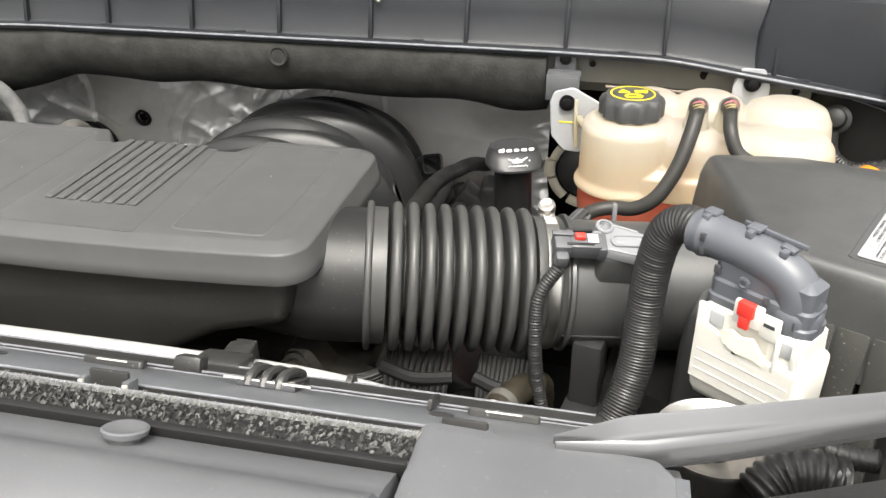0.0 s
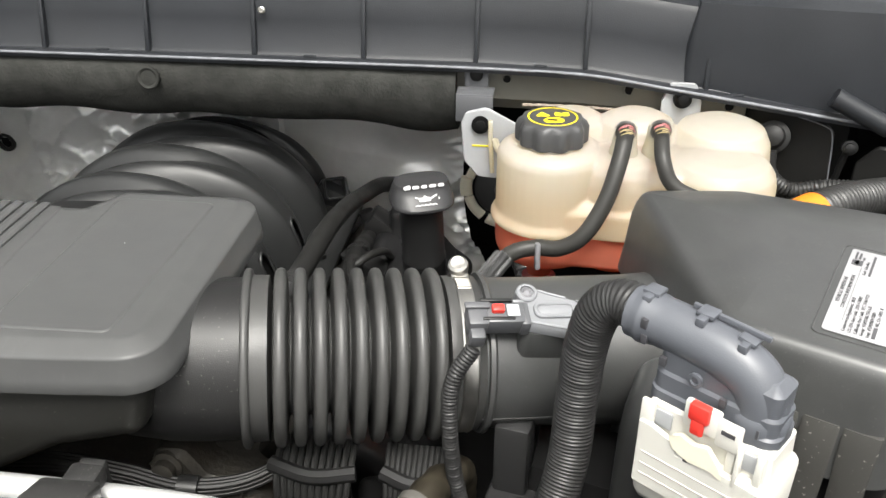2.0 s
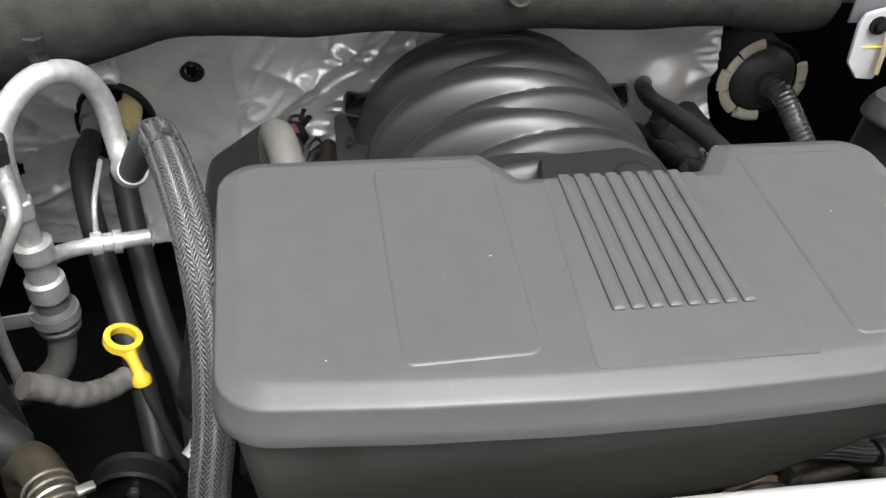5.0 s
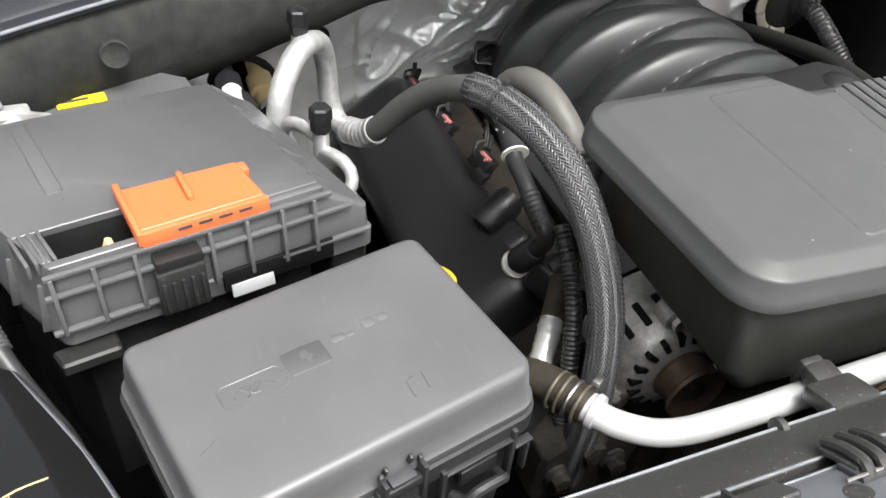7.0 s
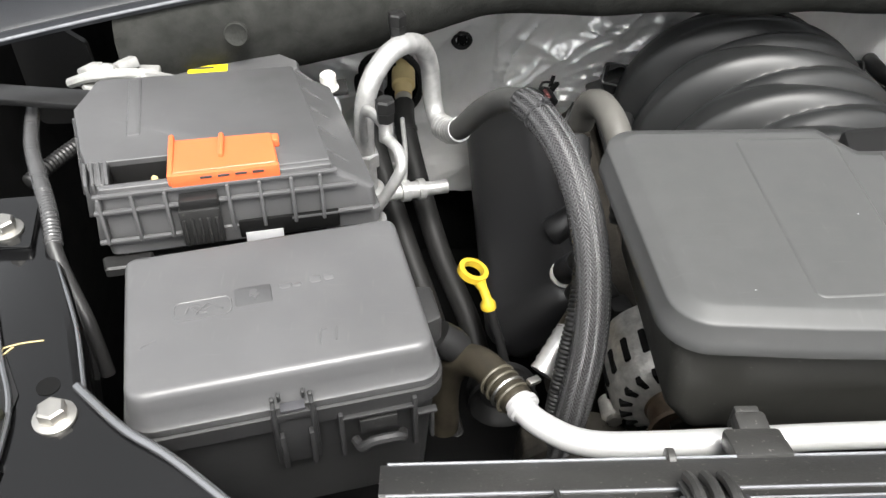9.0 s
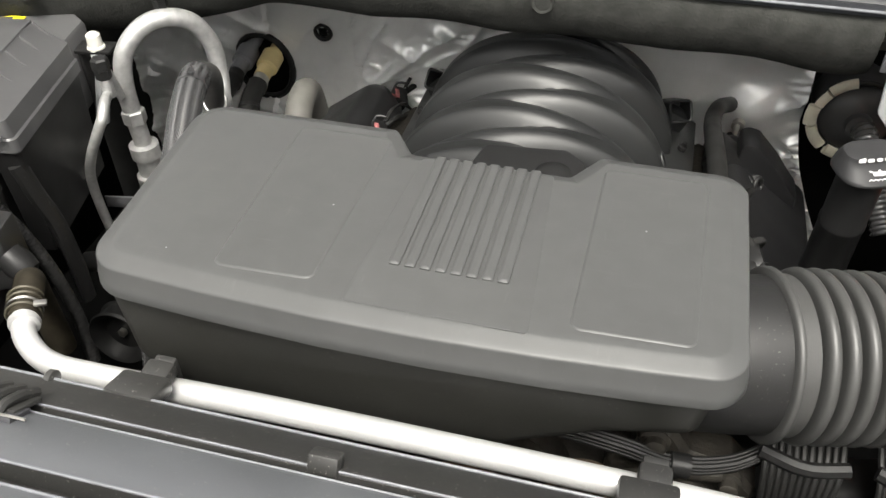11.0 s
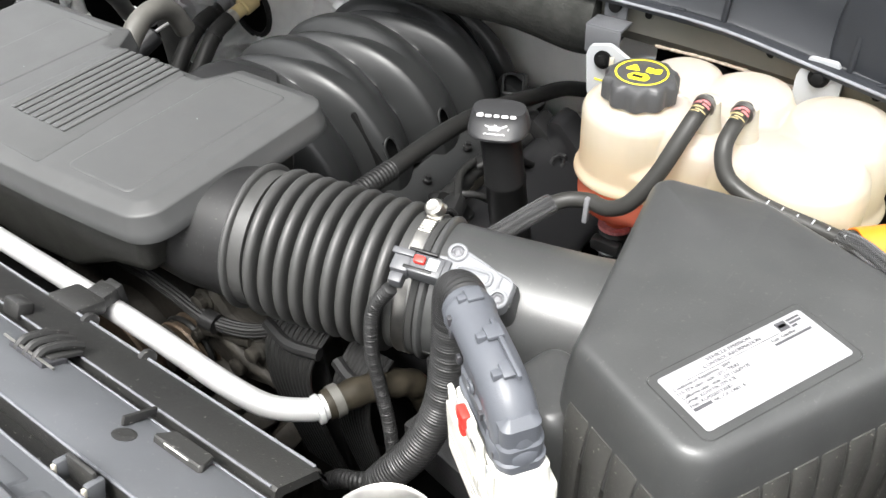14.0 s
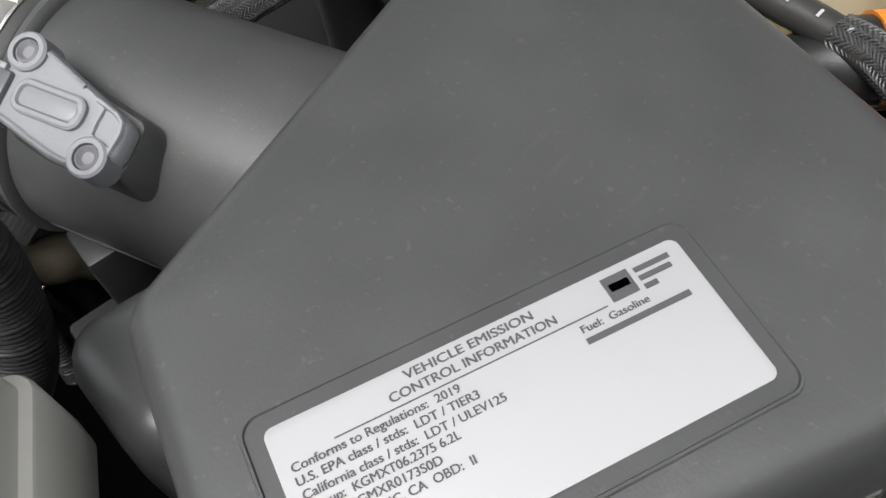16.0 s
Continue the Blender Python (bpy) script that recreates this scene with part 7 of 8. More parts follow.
braid(hp[bi:], 0.0158, 34, 0.150, 0.00072, M_YARN, hs, columns=9, lift=0.0012)
part("sleeve_end", G().lathe(hp[4], V(*hp[5]) - V(*hp[4]), [(-0.002, 0.0150), (-0.002, 0.0168), (0.006, 0.0172), (0.012, 0.0160)], 20), M_PLASTD, hs)
part("cable_tie", G().lathe(V(*hp[5]), V(0.018, -0.055, -0.006), [(0, 0.0150), (0, 0.0176), (0.0035, 0.0176), (0.0035, 0.0150)], 28).box(V(*hp[5]) + V(0.004, 0, 0.0185), (0.0065, 0.006, 0.006), rot=(0, 12, 18), bev=0.001), M_CAPGREY, hs, "black cable tie")
cw = [(-0.322, 0.175, 0.99), (-0.328, 0.135, 0.965), (-0.338, 0.100, 0.935), (-0.352, 0.065, 0.87), (-0.358, 0.05, 0.78)]
ch = thing("wiring_conduit", (-0.36, 0.08, 0.78), "thin black corrugated wiring conduit beside the sleeve", "wiring conduit")
part("conduit", G().tube(cw, 0.009, 12, step=0.0013, rfun=corrugated(0.0092, 0.0020, 0.0048)), M_CONDUIT, ch, sharp=80)
fo = thing("foil_wrapped_hose", (-0.40, 0.10, 0.86), "short hose wrapped in crinkled silver tape", "hose")
part("wrap", G().tube([(-0.330, 0.145, 0.885), (-0.345, 0.125, 0.876), (-0.362, 0.105, 0.862)], 0.013, 14, step=0.004, rfun=lambda s: 0.013 + 0.0008 * math.sin(s * 900)), M_ALU, fo)
part("end", G().tube([(-0.300, 0.185, 0.900), (-0.315, 0.165, 0.893), (-0.332, 0.143, 0.884)], 0.0125, 14), M_HOSE, fo)
sx2 = thing("starter_cable", (-0.53, 0.29, 0.70), "pale dusty corrugated sleeve deep beside the engine", "hose")
part("sleeve", G().tube([(-0.565, 0.272, 0.795), (-0.545, 0.285, 0.772), (-0.525, 0.300, 0.742), (-0.508, 0.330, 0.715), (-0.49, 0.36, 0.70)], 0.017, 14, step=0.003, rfun=lambda s: 0.0150 + 0.0006 * math.sin(s * 300)), M_HOSEP, sx2)

# heater hoses and fittings at the bulkhead opening
for (x, z, mt, lb) in ((-0.511, 0.864, M_TAN, "tan plastic heater fitting"), (-0.556, 0.868, M_MIDGREY, "grey heater fitting")):
    f = thing("heater_fitting", (x, 0.71, z - 0.03), lb + " at the bulkhead opening", "fitting")
    part("collar", G().lathe((x, 0.80, z + 0.010), (0.0, -1, -0.22), [(0, 0.012), (0.06, 0.012), (0.063, 0.019), (0.095, 0.019), (0.098, 0.014), (0.12, 0.014)], 22), mt, f)
    part("stub", G().lathe((x, 0.685, z - 0.016), (0.0, -1, -0.35), [(0, 0.0135), (0.012, 0.0135), (0.013, 0.0155), (0.03, 0.0155)], 22), M_PLASTD if mt is M_MIDGREY else M_STEEL, f)
for x0, pts in ((0, [(-0.556, 0.668, 0.848), (-0.560, 0.625, 0.835), (-0.545, 0.56, 0.80), (-0.51, 0.46, 0.735), (-0.475, 0.37, 0.68), (-0.45, 0.28, 0.63)]), (1, [(-0.511, 0.668, 0.845), (-0.508, 0.62, 0.83), (-0.488, 0.54, 0.78), (-0.456, 0.44, 0.72), (-0.42, 0.35, 0.68), (-0.40, 0.27, 0.64)])):
    hz = thing("heater_hose", pts[-1], "thick black rubber heater hose", "hose", group="heater hoses")
    part("tube", G().tube(pts, 0.0165, 16), M_RUBBER, hz)
    part("band", G().lathe(pts[1], V(*pts[2]) - V(*pts[1]), [(0, 0.0172), (0, 0.018), (0.006, 0.018), (0.006, 0.0172)], 20), M_PLASTD, hz)

# crankcase hose and vapour pipes left of the cover
gh = thing("breather_hose", (-0.28, 0.28, 0.95), "dusty grey bent breather hose", "hose")
part("tube", G().tube([(-0.286, 0.404, 0.985), (-0.284, 0.390, 1.018), (-0.279, 0.368, 1.036), (-0.274, 0.345, 1.042), (-0.268, 0.316, 1.038), (-0.261, 0.286, 1.020), (-0.258, 0.270, 1.000)], 0.0165, 18), M_HOSEL, gh)
part("boot", G().tube([(-0.258, 0.272, 1.004), (-0.257, 0.262, 0.985), (-0.257, 0.245, 0.955)], 0.0180, 18, step=0.002, rfun=corrugated(0.0185, 0.0015, 0.009)), M_RUBBER, gh, sharp=80)
vp = thing("vapour_pipe", (-0.29, 0.28, 0.80), "glossy black vapour pipe with a white ring", "pipe")
part("tube", G().tube([(-0.300, 0.352, 0.990), (-0.304, 0.330, 0.983), (-0.308, 0.306, 0.972), (-0.310, 0.276, 0.966), (-0.311, 0.250, 0.956), (-0.310, 0.222, 0.946), (-0.309, 0.216, 0.932), (-0.311, 0.228, 0.910), (-0.314, 0.248, 0.878), (-0.317, 0.268, 0.846), (-0.319, 0.28, 0.82)], 0.0100, 14), M_CONDUIT, vp)
part("ribbed_bend", G().tube([(-0.311, 0.262, 0.961), (-0.311, 0.240, 0.953), (-0.310, 0.222, 0.945)], 0.012, 14, step=0.0014, rfun=corrugated(0.0118, 0.0016, 0.0060)), M_CONDUIT, vp, sharp=80)
part("connector", G().lathe((-0.298, 0.358, 0.993), (-0.12, -0.90, -0.32), [(0, 0.011), (0.004, 0.0145), (0.044, 0.0155), (0.047, 0.012)], 18), M_CAPGREY, vp)
part("connector", G().lathe((-0.311, 0.228, 0.910), (-0.09, 0.53, -0.84), [(0, 0.0115), (0.004, 0.0145), (0.042, 0.0165), (0.047, 0.013)], 18), M_CAPGREY, vp)
part("ring", G().lathe((-0.3055, 0.316, 0.977), (-0.12, -0.90, -0.32), [(0, 0.0145), (0, 0.0162), (0.0025, 0.0162), (0.0025, 0.0145)], 20), M_WHITE, vp, "white ring")
part("ring", G().lathe((-0.3150, 0.258, 0.862), (-0.09, 0.53, -0.84), [(0, 0.0155), (0, 0.0172), (0.004, 0.0172), (0.004, 0.0155)], 20), M_WHITE, vp, "white ring")
part("printed_bar", G().box((-0.3135, 0.343, 0.9915), (0.0006, 0.018, 0.0022), rot=(-20, 20, 0), bev=0), M_WINK, vp)
part("side_nozzle", G().lathe((-0.276, 0.352, 0.882), (-0.80, -0.20, -0.56), [(0, 0.016), (0.010, 0.021), (0.050, 0.022), (0.055, 0.020), (0.052, 0.015)], 22), M_GLOSSBLK, vp, "glossy black nozzle")
bb = thing("sensor_block", (-0.29, 0.21, 0.86), "black moulded sensor block with a hexagon head", "sensor")
part("body", G().box((-0.288, 0.216, 0.868), (0.050, 0.045, 0.040), rot=(12, 18, 25), bev=0.008, seg=3).box((-0.262, 0.195, 0.862), (0.030, 0.030, 0.030), rot=(0, 10, 10), bev=0.006), M_PLASTD, bb)
part("hex_head", G().lathe((-0.290, 0.214, 0.886), (0.1, -0.3, 0.9), [(0, 0.012), (0.009, 0.012), (0.011, 0.009)], 6), M_PLASTD, bb)

# fuel injector plugs along the left head
for x, y, z in ((-0.275, 0.718, 0.828), (-0.270, 0.591, 0.840), (-0.273, 0.450, 0.872)):
    ip = thing("injector_plug", (x, y, z - 0.02), "black injector plug with a red lock tab", "connector", group="injector plugs")
    housing = part("housing", G().box((x, y, z - 0.008), (0.024, 0.034, 0.024), rot=(20, 25, 30), bev=0.003).box((x - 0.010, y - 0.016, z - 0.018), (0.016, 0.020, 0.016), rot=(20, 25, 30), bev=0.002), M_PLASTD, ip)
    part("lock", G().box((x, y - 0.006, z + 0.005), (0.007, 0.018, 0.004), rot=(20, 25, 30), bev=0.0008).box((x - 0.003, y - 0.014, z + 0.006), (0.014, 0.003, 0.004), rot=(20, 25, 30), bev=0.001), M_MARK, ip, "dull red lock tab")
    part("clip", G().tube([(x - 0.012, y + 0.006, z + 0.002), (x - 0.006, y + 0.014, z + 0.014), (x + 0.008, y + 0.018, z + 0.012)], 0.0022, 6), M_CAPGREY, ip)
    for k in range(2):
        part("wire", G().tube([(x + 0.006 + 0.003 * k, y + 0.014, z + 0.006), (x + 0.014 + 0.003 * k, y + 0.030, z + 0.020), (x + 0.026, y + 0.052 + 0.006 * k, z + 0.016), (x + 0.034, y + 0.08, z - 0.01)], 0.0018, 6), M_RUBBER, ip)
    part("lead", G().tube([(x + 0.01, y + 0.012, z), (x + 0.022, y + 0.03, z + 0.004), (x + 0.03, y + 0.06, z - 0.01)], 0.005, 8), M_RUBBER, ip)

# dipstick
dip = thing("oil_dipstick", (-0.40, 0.16, 0.80), "yellow plastic dipstick handle with an open ring", "dipstick")
dn = V(0.32, 0.0, 0.95)
part("ring_handle", G().lathe((-0.431, 0.215, 0.911), dn, [(-0.0045, 0.0120), (-0.0048, 0.0142), (-0.004, 0.0178), (0.004, 0.0178), (0.0048, 0.0142), (0.0045, 0.0120), (-0.0045, 0.0120)], 36, (False, False)), M_YELLOW, dip)
part("shank", G().tube([(-0.424, 0.201, 0.907), (-0.418, 0.192, 0.897), (-0.415, 0.187, 0.887), (-0.414, 0.185, 0.881)], 0.006, 12, rfun=lambda s: 0.0056 + 0.0035 * (s > 0.024) + 0.002 * (s < 0.004)), M_YELLOW, dip)
part("tube", G().tube([(-0.414, 0.185, 0.883), (-0.403, 0.172, 0.85), (-0.385, 0.155, 0.79), (-0.35, 0.13, 0.72)], 0.0055, 10), M_PLASTD, dip)

# alternator
alt = thing("alternator", (-0.235, 0.09, 0.80), "cast aluminium alternator with a vented end bell", "alternator")
AC_, AA = V(-0.234, 0.140, 0.875), V(0.02, -1, 0.01).normalized()
part("bell", G().lathe(AC_, AA, [(0, 0.060), (0.05, 0.063), (0.075, 0.061), (0.086, 0.053), (0.092, 0.040), (0.094, 0.030)], 40), M_CASTL, alt)
for k in range(18):
    a = 2 * math.pi * k / 18
    d = V(math.cos(a), 0, math.sin(a))
    # near-black boxes on the closed bell paint the shade in its vents
    part("vent_window", G().box(AC_ + AA * 0.0855 + d * 0.0460, (0.019, 0.012, 0.0062), rot=(0, -math.degrees(a), 0), bev=0.001), M_DARK, alt)
    part("side_window", G().box(AC_ + AA * 0.050 + d * 0.0605, (0.008, 0.030, 0.0080), rot=(0, -math.degrees(a), 0), bev=0.002), M_DARK, alt)
part("pulley", G().lathe(AC_ + AA * 0.090, AA, [(0, 0.029), (0.002, 0.033), (0.006, 0.029), (0.026, 0.029), (0.030, 0.034), (0.034, 0.033), (0.032, 0.025), (0.026, 0.012)], 40), M_RUST, alt, "rust-brown pulley")
part("pulley_nut", G().lathe(AC_ + AA * 0.112, AA, [(0, 0.012), (0.010, 0.012), (0.011, 0.009)], 6), M_GRIME, alt)
for a in (100, 215, 330):
    d = V(math.cos(radians(a)), 0, math.sin(radians(a)))
    part("lug", G().lathe(AC_ + AA * 0.055 + d * 0.066, AA, [(0, 0.013), (0.022, 0.013), (0.024, 0.010)], 18), M_CASTL, alt)
    part("lug_bolt", G().lathe(AC_ + AA * 0.078 + d * 0.066, AA, [(0, 0.0085), (0.007, 0.0085), (0.008, 0.006)], 6), M_STEEL, alt)
lower = thing("accessory_casting", (-0.33, 0.05, 0.72), "grimy cast aluminium bracket and bolt under the alternator", "engine bracket")
part("casting", G().slab([(-0.390, 0.74), (-0.280, 0.72), (-0.262, 0.80), (-0.300, 0.835), (-0.350, 0.845), (-0.385, 0.815)], [(0.006, 0.030), (0.0, 0.036), (0.0, 0.07)], r=0.012, m=XZ), M_GRIME, lower)
for x, z, r in ((-0.335, 0.822, 0.013), (-0.300, 0.782, 0.010), (-0.365, 0.785, 0.010)):
    part("boss", G().lathe((x, 0.034, z), (0, -1, 0.05), [(0, r * 1.6), (0.008, r * 1.5), (0.010, r * 1.1), (0.012, r)], 20).lathe((x, 0.024, z), (0, -1, 0.05), [(0, r), (0.010, r), (0.011, r * 0.7)], 6), M_GRIME, lower)
idler = thing("belt_pulley", (-0.41, 0.08, 0.83), "black belt pulley with a bright centre bolt", "pulley")
part("wheel", G().lathe((-0.408, 0.085, 0.868), (0, -1, 0.12), [(0, 0.034), (0.003, 0.037), (0.006, 0.033), (0.022, 0.033), (0.025, 0.037), (0.028, 0.035), (0.025, 0.030), (0.012, 0.024), (0.012, 0.009)], 40), M_DARK, idler)
part("centre_bolt", G().lathe((-0.408, 0.072, 0.870), (0, -1, 0.12), [(0, 0.0055), (0.005, 0.0055), (0.006, 0.004)], 6), M_STEEL, idler)

# ---- left fender rail ----
rail = thing("fender_rail", (-0.82, 0.0, 1.0), "glossy black painted inner fender rail with scratches and dust", "body rail")
RO = [(-0.790, -0.150), (-0.735, -0.150), (-0.733, -0.094), (-0.762, -0.016), (-0.800, 0.062), (-0.836, 0.145), (-0.890, 0.145), (-0.884, 0.105)]
part("flange", G().slab(RO, [(0.004, 1.02), (0, 1.026), (0, 1.076), (0.002, 1.081), (0.006, 1.083)], r=0.006), M_PAINT, rail)
# bright metallic beads paint the sky's highlight on the rail and gusset edges
part("highlight_bead", G().tube([(-0.890, 0.145, 1.084), (-0.884, 0.105, 1.084), (-0.842, 0.018, 1.084), (-0.812, -0.048, 1.085), (-0.788, -0.100, 1.086), (-0.780, -0.16, 1.086)], 0.0024, 8), M_EDGEGLINT, rail, "worn edge with the sky's highlight painted bright")
part("highlight_bead", G().tube([(-0.804, 0.060, 1.080), (-0.766, -0.016, 1.080), (-0.738, -0.092, 1.080)], 0.0024, 10), M_EDGEGLINT, rail)
part("reinforcement", G().slab([(-0.880, 0.070), (-0.824, 0.068), (-0.838, 0.140), (-0.890, 0.134)], [(0, 1.082), (0, 1.088), (0.0015, 1.0905)], r=0.005), M_PAINT, rail)
part("front_gusset", G().slab([(-0.772, -0.175), (-0.60, -0.230), (-0.585, -0.205), (-0.690, -0.128), (-0.742, -0.084), (-0.772, -0.100)], [(0, 1.06), (0, 1.088), (0.002, 1.092)], r=0.012), M_PAINT, rail)
part("gusset_glint", G().tube([(-0.742, -0.086, 1.094), (-0.700, -0.124, 1.095), (-0.660, -0.150, 1.094), (-0.59, -0.205, 1.090)], 0.0036, 10), M_EDGEGLINT, rail)
for x, y, z in ((-0.853, 0.090, 1.0905), (-0.750, -0.112, 1.092)):
    part("bolt", G().lathe((x, y, z), (0, 0, 1), [(0, 0.0150), (0.002, 0.0150), (0.0035, 0.0105), (0.004, 0.0105)], 24).lathe((x, y, z + 0.003), (0, 0, 1), [(0, 0.0105), (0.0085, 0.0103), (0.010, 0.0085)], 6), M_STEEL, rail, "pale zinc hexagon bolt")
# near-black disc on the flange paints the shade in the hole
part("hole", G().lathe((-0.768, -0.077, 1.0805), (0, 0, 1), [(0, 0.0085), (0.0032, 0.0085)], 22), M_DARK, rail)
for a2, b2 in (((-0.868, 0.060), (-0.846, 0.026)), ((-0.815, -0.040), (-0.785, -0.032)), ((-0.815, -0.052), (-0.806, -0.038))):
    p, q = V(*a2, 1.0835), V(*b2, 1.0835)
    part("scratch", G().tube([p, p.lerp(q, 0.4) + V(0.001, 0.002, 0), q], 0.0006, 5, step=0.005), M_TAN, rail, "bare scratch in the paint")
fe = thing("outer_fender", (-0.93, 0.0, 0.95), "silver painted fender edge outside the rail, bright reflection in its colour", "fender")
part("panel", G().loft([[V(x0 + d, y, z) for d, z in ((0.0, 0.96), (0.0, 1.050), (-0.004, 1.066), (-0.012, 1.074), (-0.045, 1.082), (-0.10, 1.080), (-0.12, 1.06), (-0.12, 0.96))] for x0, y in ((-0.815, -0.20), (-0.824, -0.06), (-0.850, 0.0), (-0.893, 0.10), (-0.925, 0.20))]), M_FENDER, fe)
fk = thing("headlamp_bracket", (-0.84, -0.12, 1.0), "dark olive bracket between fender and rail", "bracket")
part("plate", G().slab([(-0.90, -0.075), (-0.812, -0.048), (-0.790, -0.085), (-0.785, -0.20), (-0.90, -0.20)], [(0, 1.05), (0, 1.080), (0.003, 1.084)], r=0.008), M_PLASTD, fk)
part("block", G().box((-0.822, -0.120, 1.088), (0.045, 0.060, 0.012), rot=(0, 0, -25), bev=0.003), M_OLIVE, fk)
lw = thing("fender_harness", (-0.82, 0.1, 0.95), "black corrugated wiring harness along the fender rail", "wiring conduit")
part("conduit", G().tube([(-0.930, 0.37, 1.045), (-0.914, 0.324, 1.060), (-0.884, 0.240, 1.075), (-0.848, 0.165, 1.090), (-0.823, 0.114, 1.095), (-0.808, 0.074, 1.086)], 0.0074, 14, step=0.0011, rfun=corrugated(0.0078, 0.0013, 0.0040)), M_SHINY, lw, sharp=80)
part("tape", G().tube([(-0.812, 0.080, 1.090), (-0.802, 0.061, 1.075), (-0.790, 0.043, 1.055), (-0.779, 0.027, 1.035), (-0.770, 0.010, 0.99)], 0.0066, 12), M_CONDUIT, lw)
part("branch", G().tube([(-0.900, 0.235, 1.03), (-0.882, 0.272, 1.032), (-0.853, 0.326, 1.032)], 0.0085, 12, step=0.0013, rfun=corrugated(0.0088, 0.0020, 0.0050)), M_CONDUIT, lw, sharp=80)
lb2 = thing("strut_bracket", (-0.9, 0.36, 1.0), "black steel brackets by the hood hinge", "bracket")
part("strap", G().box((-0.885, 0.305, 1.090), (0.12, 0.030, 0.008), rot=(0, 0, -8), bev=0.002), M_PLASTD, lb2)
part("upright", G().slab([(-0.96, 0.98), (-0.87, 0.98), (-0.875, 1.09), (-0.90, 1.11), (-0.96, 1.11)], [(0, 0.42), (0, 0.428)], r=0.01, m=XZ), M_PLASTD, lb2)

# ---- brake servo and right-hand details ----
bo = thing("brake_booster", (0.44, 0.72, 0.80), "dark grey round servo with cream clips round its rim", "brake servo")
part("drum", G().lathe((0.447, 0.80, 0.884), (0, -1, 0.05), [(0, 0.058), (0.070, 0.057), (0.084, 0.050), (0.094, 0.036), (0.098, 0.020), (0.110, 0.019), (0.112, 0.012)], 40), M_SERVO, bo)
ringp = part("clip_ring", G().torus((0.447, 0.724, 0.887), (0, 1, -0.05), 0.0585, 0.004, 44, 8, arc=0.999), M_PLASTD, bo, "dark rim that carries the clips")
for a0, a1, r0, wd in ((104, 138, 0.0635, 0.0085), (141, 163, 0.0615, 0.0075), (165, 192, 0.0655, 0.0100), (196, 232, 0.0630, 0.0085), (240, 276, 0.0625, 0.0090), (-34, -4, 0.0635, 0.0085), (-2, 26, 0.0615, 0.0085)):
    arc = [V(0.447 + r0 * math.cos(radians(q)), 0.716, 0.887 + r0 * math.sin(radians(q))) for q in (a0, a0 + (a1 - a0) / 3, a0 + 2 * (a1 - a0) / 3, a1)]
    part("clip", G().tube(arc, wd, 10, step=0.006, flat=(V(0, 1, 0), 0.6)), M_CREAM, ringp, "cream plastic clip")
part("hose", G().tube([(0.452, 0.70, 0.886), (0.455, 0.665, 0.888), (0.466, 0.62, 0.86), (0.494, 0.56, 0.80)], 0.0165, 16, step=0.0016, rfun=corrugated(0.0178, 0.0020, 0.0072)), M_SHINY, bo, sharp=80)
fh = thing("fuel_hose", (0.24, 0.45, 0.88), "black hose climbing beside the intake manifold", "hose")
part("tube", G().tube([(0.218, 0.225, 0.962), (0.228, 0.288, 0.966), (0.233, 0.351, 0.968), (0.234, 0.434, 0.961), (0.233, 0.54, 0.935), (0.235, 0.634, 0.906), (0.246, 0.700, 0.890), (0.266, 0.745, 0.872)], 0.0125, 14), M_RUBBER, fh)
part("ribbed_end", G().tube([(0.205, 0.20, 0.955), (0.218, 0.225, 0.962), (0.229, 0.295, 0.966)], 0.0135, 14, step=0.0014, rfun=corrugated(0.0140, 0.0014, 0.0055)), M_PLAST, fh, sharp=80)
tl = thing("taped_loom", (0.25, 0.45, 0.85), "black taped wiring loom beside the fuel hose", "wiring")
part("taped_run", G().tube([(0.262, 0.36, 0.890), (0.256, 0.43, 0.892), (0.250, 0.50, 0.880), (0.246, 0.60, 0.850), (0.248, 0.70, 0.815)], 0.0135, 14, rfun=lambda s: 0.0132 + 0.0007 * math.sin(s * 170) + 0.0005 * math.sin(s * 410)), M_LOOM, tl)
part("tie", G().lathe((0.250, 0.500, 0.880), (-0.1, 0.9, -0.2), [(0, 0.0140), (0, 0.0158), (0.005, 0.0158), (0.005, 0.0140)], 20).box((0.262, 0.500, 0.892), (0.008, 0.007, 0.006), rot=(0, 30, 0), bev=0.001), M_PLASTD, tl)
part("branch", G().tube([(0.256, 0.43, 0.896), (0.276, 0.45, 0.906), (0.290, 0.49, 0.892), (0.292, 0.53, 0.860)], 0.0055, 10), M_LOOM, tl)
part("branch", G().tube([(0.262, 0.37, 0.892), (0.282, 0.36, 0.908), (0.300, 0.38, 0.900), (0.306, 0.41, 0.87)], 0.0048, 10, step=0.0014, rfun=corrugated(0.0052, 0.0007, 0.0030)), M_CONDUIT, tl, sharp=80)
fr2 = thing("fuel_rail_pipe", (0.28, 0.6, 0.85), "bright steel fuel pipe fitting with a capped valve", "pipe")
part("pipe", G().tube([(0.262, 0.600, 0.850), (0.268, 0.640, 0.852), (0.276, 0.690, 0.850), (0.285, 0.735, 0.849)], 0.0050, 12), M_STEEL, fr2)
part("valve_cap", G().lathe((0.282, 0.718, 0.849), (0.18, 0.9, 0.0), [(0, 0.0060), (0.001, 0.0098), (0.012, 0.0102), (0.014, 0.0086), (0.016, 0.0040)], 18), M_STEEL, fr2)
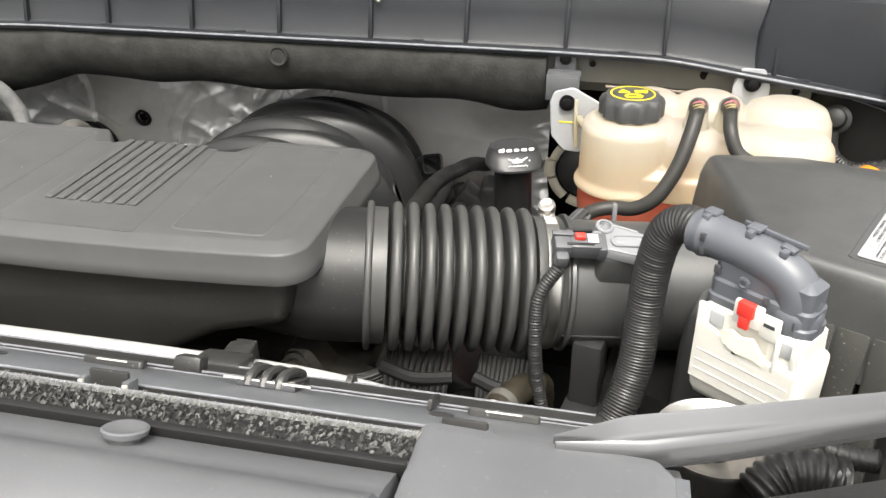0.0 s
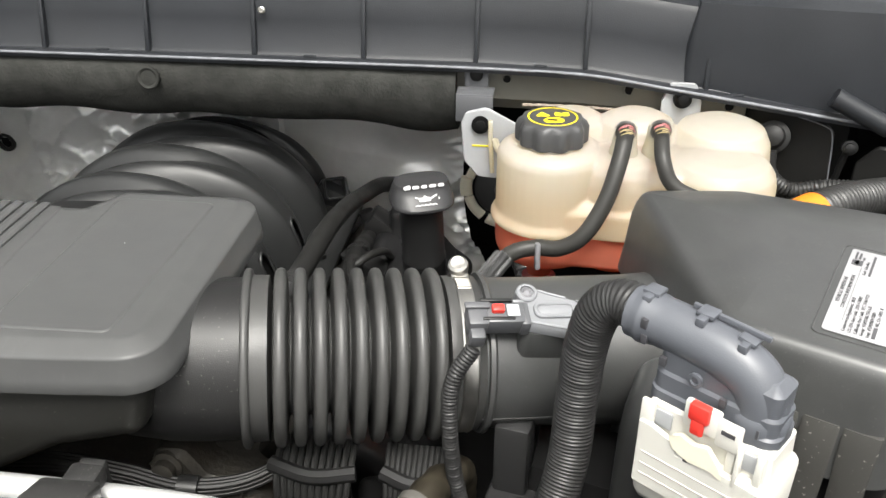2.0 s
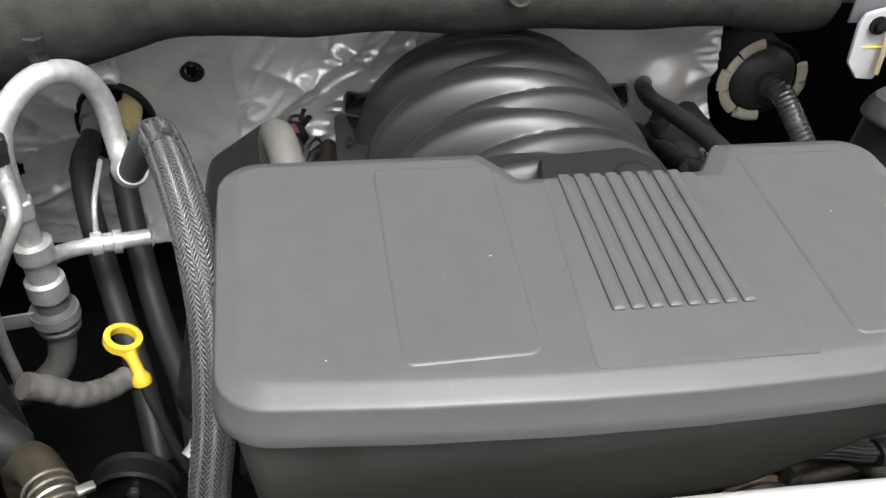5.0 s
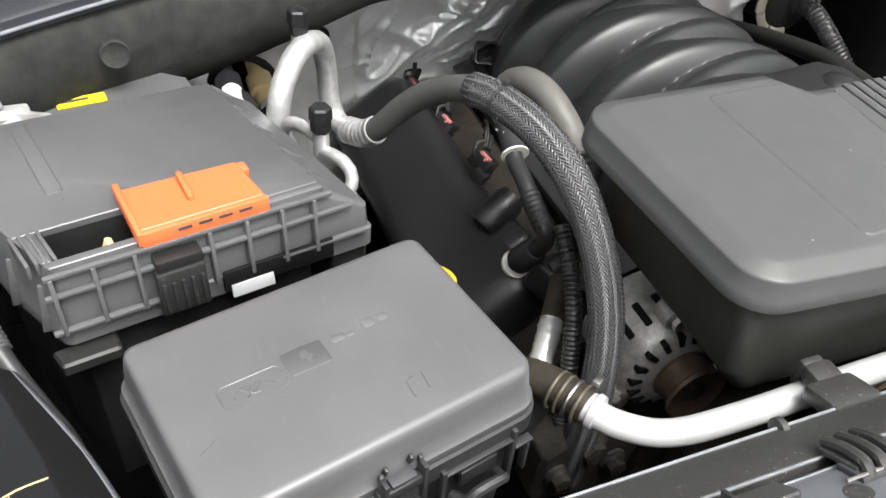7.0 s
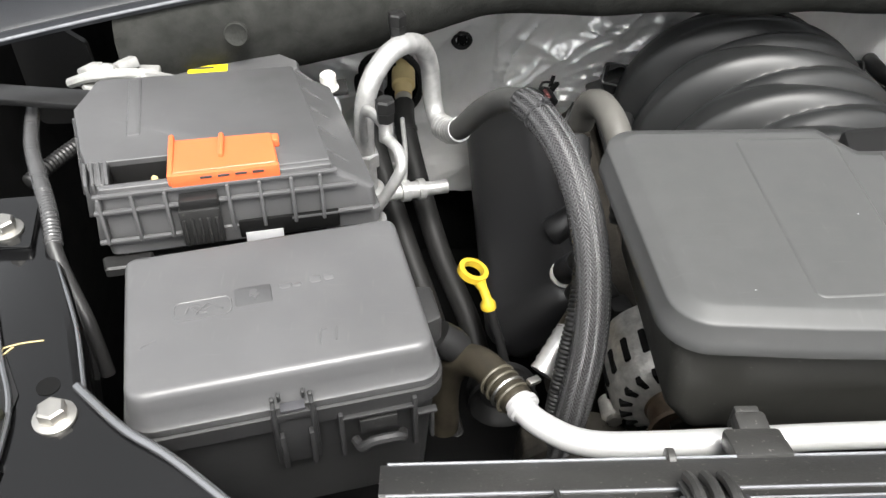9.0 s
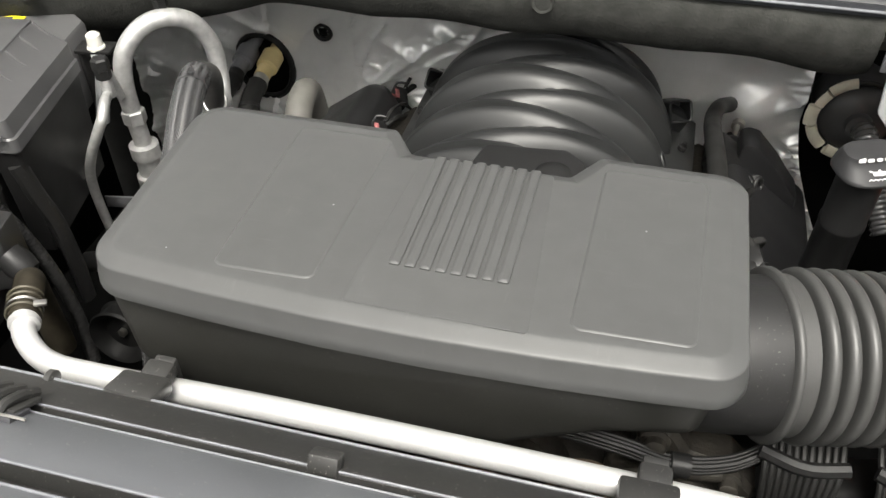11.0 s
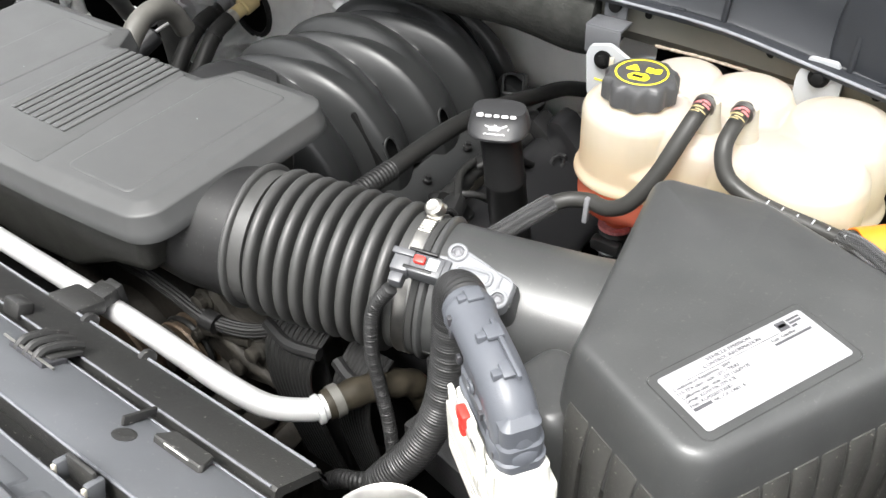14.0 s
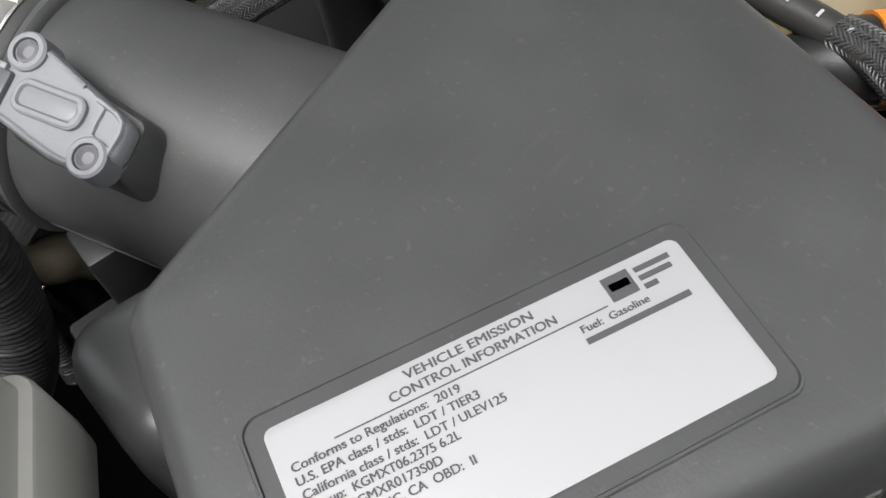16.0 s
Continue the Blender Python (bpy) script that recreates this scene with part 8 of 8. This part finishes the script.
for k, (x, y, z) in enumerate(((0.288, 0.34, 0.900), (0.300, 0.60, 0.840))):
    cc = thing("coil_plug", (x, y, z - 0.03), "black ignition coil plug with a locking loop", "connector", group="coil plugs")
    part("housing", G().box((x, y, z), (0.028, 0.034, 0.022), rot=(15, -25, 10 + 20 * k), bev=0.005).box((x - 0.004, y - 0.022, z + 0.002), (0.020, 0.016, 0.016), rot=(15, -25, 10 + 20 * k), bev=0.003), M_PLASTD, cc)
    part("loop", G().torus((x + 0.012, y - 0.026, z + 0.006), (0.8, -0.5, 0.3), 0.010, 0.0030, 22, 8), M_PLASTD, cc)
    part("lead", G().tube([(x, y + 0.01, z + 0.01), (x - 0.02, y + 0.045, z + 0.018), (x - 0.03, y + 0.09, z + 0.01)], 0.006, 10), M_RUBBER, cc)

vc = thing("heat_shield", (0.31, 0.60, 0.74), "smooth black moulded shield behind the oil filler", "shield")
part("shell", G().slab([(0.270, 0.72), (0.380, 0.70), (0.374, 0.815), (0.352, 0.842), (0.333, 0.866), (0.303, 0.897), (0.278, 0.901)], [(0.010, 0.592), (0.003, 0.595), (0.0, 0.602), (0.0, 0.640), (0.008, 0.650)], r=[0.01, 0.01, 0.02, 0.03, 0.03, 0.012, 0.012], seg=5, m=XZ), M_GLOSSBLK, vc)
# pale edge of the bulkhead flange behind the tank
part("flange_edge", G().tube([(0.470, 0.508, 1.105), (0.53, 0.506, 1.106), (0.59, 0.502, 1.105), (0.640, 0.498, 1.102)], 0.0020, 8, step=0.004, rfun=lambda s: 0.0019 + 0.0003 * math.sin(s * 700) + 0.0003 * math.sin(s * 310)), M_FLANGE, cowl, "pale fraying flange edge")

# harnesses below the bellows
random.seed(12)
bh = thing("engine_harness", (0.27, 0.02, 0.90), "bundled black wiring harness sagging below the air duct", "wiring")
for k in range(9):
    dy, dz = 0.004 * (k % 3), 0.0045 * (k // 3)
    part("wire", G().tube([(0.02, 0.00 + dy, 0.935 + dz), (0.10, -0.005 + dy, 0.948 + dz), (0.16, -0.008 + dy, 0.945 + dz), (0.21, -0.006 + dy, 0.932 + dz), (0.262, 0.010 + dy, 0.930 + dz), (0.31, 0.04 + dy, 0.945 + dz)], 0.0027, 7, step=0.01), M_LOOM, bh)
part("wrap", G().tube([(0.205, -0.004, 0.938), (0.222, -0.002, 0.936)], 0.0115, 12), M_PLASTD, bh)
for x0, wide, mat in ((0.318, 1.25, M_LOOM), (0.405, 0.9, M_LOOM)):
    vb = thing("vertical_harness", (x0, 0.02, 0.76), "ribbed black wiring loom dropping below the bellows", "wiring")
    for k in range(11):
        dx = 0.0046 * wide * (k - 5)
        part("wire", G().tube([(x0 + dx * 1.15, 0.045, 0.962), (x0 + dx * 1.1, 0.016, 0.945), (x0 + dx, 0.004, 0.915), (x0 + dx + 0.006, 0.004, 0.86), (x0 + dx + 0.02, 0.015, 0.76)], 0.0030, 7, step=0.010), mat, vb)
    part("tape", G().tube([(x0 - 0.03 * wide, 0.020, 0.952), (x0, 0.012, 0.948), (x0 + 0.03 * wide, 0.018, 0.950)], 0.007, 8), M_PLASTD, vb)
random.seed(21)
tc = thing("accessory_bracket", (0.20, 0.03, 0.80), "grimy brown cast bracket and tensioner below the air duct", "engine bracket")
g = G().slab([(0.150, 0.86), (0.215, 0.83), (0.285, 0.85), (0.290, 0.895), (0.262, 0.925), (0.222, 0.935), (0.205, 0.962), (0.178, 0.960), (0.170, 0.915), (0.150, 0.90)], [(0.006, 0.012), (0.0, 0.018), (0.0, 0.050)], r=0.010, m=XZ)
part("casting", g, M_GRIME, tc)
part("rib", G().tube([(0.180, 0.016, 0.950), (0.205, 0.008, 0.915), (0.245, 0.008, 0.885), (0.280, 0.014, 0.862)], 0.008, 10), M_GRIME, tc)
part("rib", G().tube([(0.160, 0.014, 0.880), (0.205, 0.008, 0.905), (0.255, 0.012, 0.915)], 0.007, 10), M_GRIME, tc)
for x, z, r in ((0.190, 0.945, 0.010), (0.262, 0.905, 0.009), (0.228, 0.866, 0.011), (0.165, 0.880, 0.008)):
    part("boss", G().lathe((x, 0.018, z), (0, -1, 0.1), [(0, r * 1.5), (0.008, r * 1.4), (0.010, r), (0.018, r), (0.020, r * 0.7)], 18), M_GRIME, tc)
part("pulley", G().lathe((0.135, 0.020, 0.842), (0, -1, 0.1), [(0, 0.038), (0.003, 0.041), (0.006, 0.037), (0.022, 0.037), (0.025, 0.041), (0.028, 0.039), (0.026, 0.014)], 36), M_RUST, tc, "rust-brown tensioner pulley")
part("belt", G().torus((0.135, 0.006, 0.842), (0, -1, 0.1), 0.040, 0.004, 36, 6), M_RUBBER, tc)
sh = thing("belt_shield", (0.33, 0.02, 0.78), "black sheet shield behind the harness", "shield")
part("sheet", G().slab([(0.295, 0.72), (0.355, 0.72), (0.345, 0.95), (0.310, 0.95)], [(0, 0.030), (0, 0.034)], r=0.004, m=XZ), M_PLASTD, sh)
ab = thing("abs_module", (0.40, 0.06, 0.80), "dark control block with small red details", "module")
part("block", G().box((0.385, 0.055, 0.855), (0.075, 0.05, 0.09), rot=(0, 0, 14), bev=0.012, seg=3), M_DARK, ab)
part("tab", G().box((0.372, 0.026, 0.882), (0.022, 0.004, 0.005), rot=(0, 0, 14), bev=0.001), M_RED, ab)
part("plate", G().box((0.37, 0.024, 0.862), (0.034, 0.003, 0.016), rot=(0, 0, 14), bev=0.002), M_STEEL, ab)
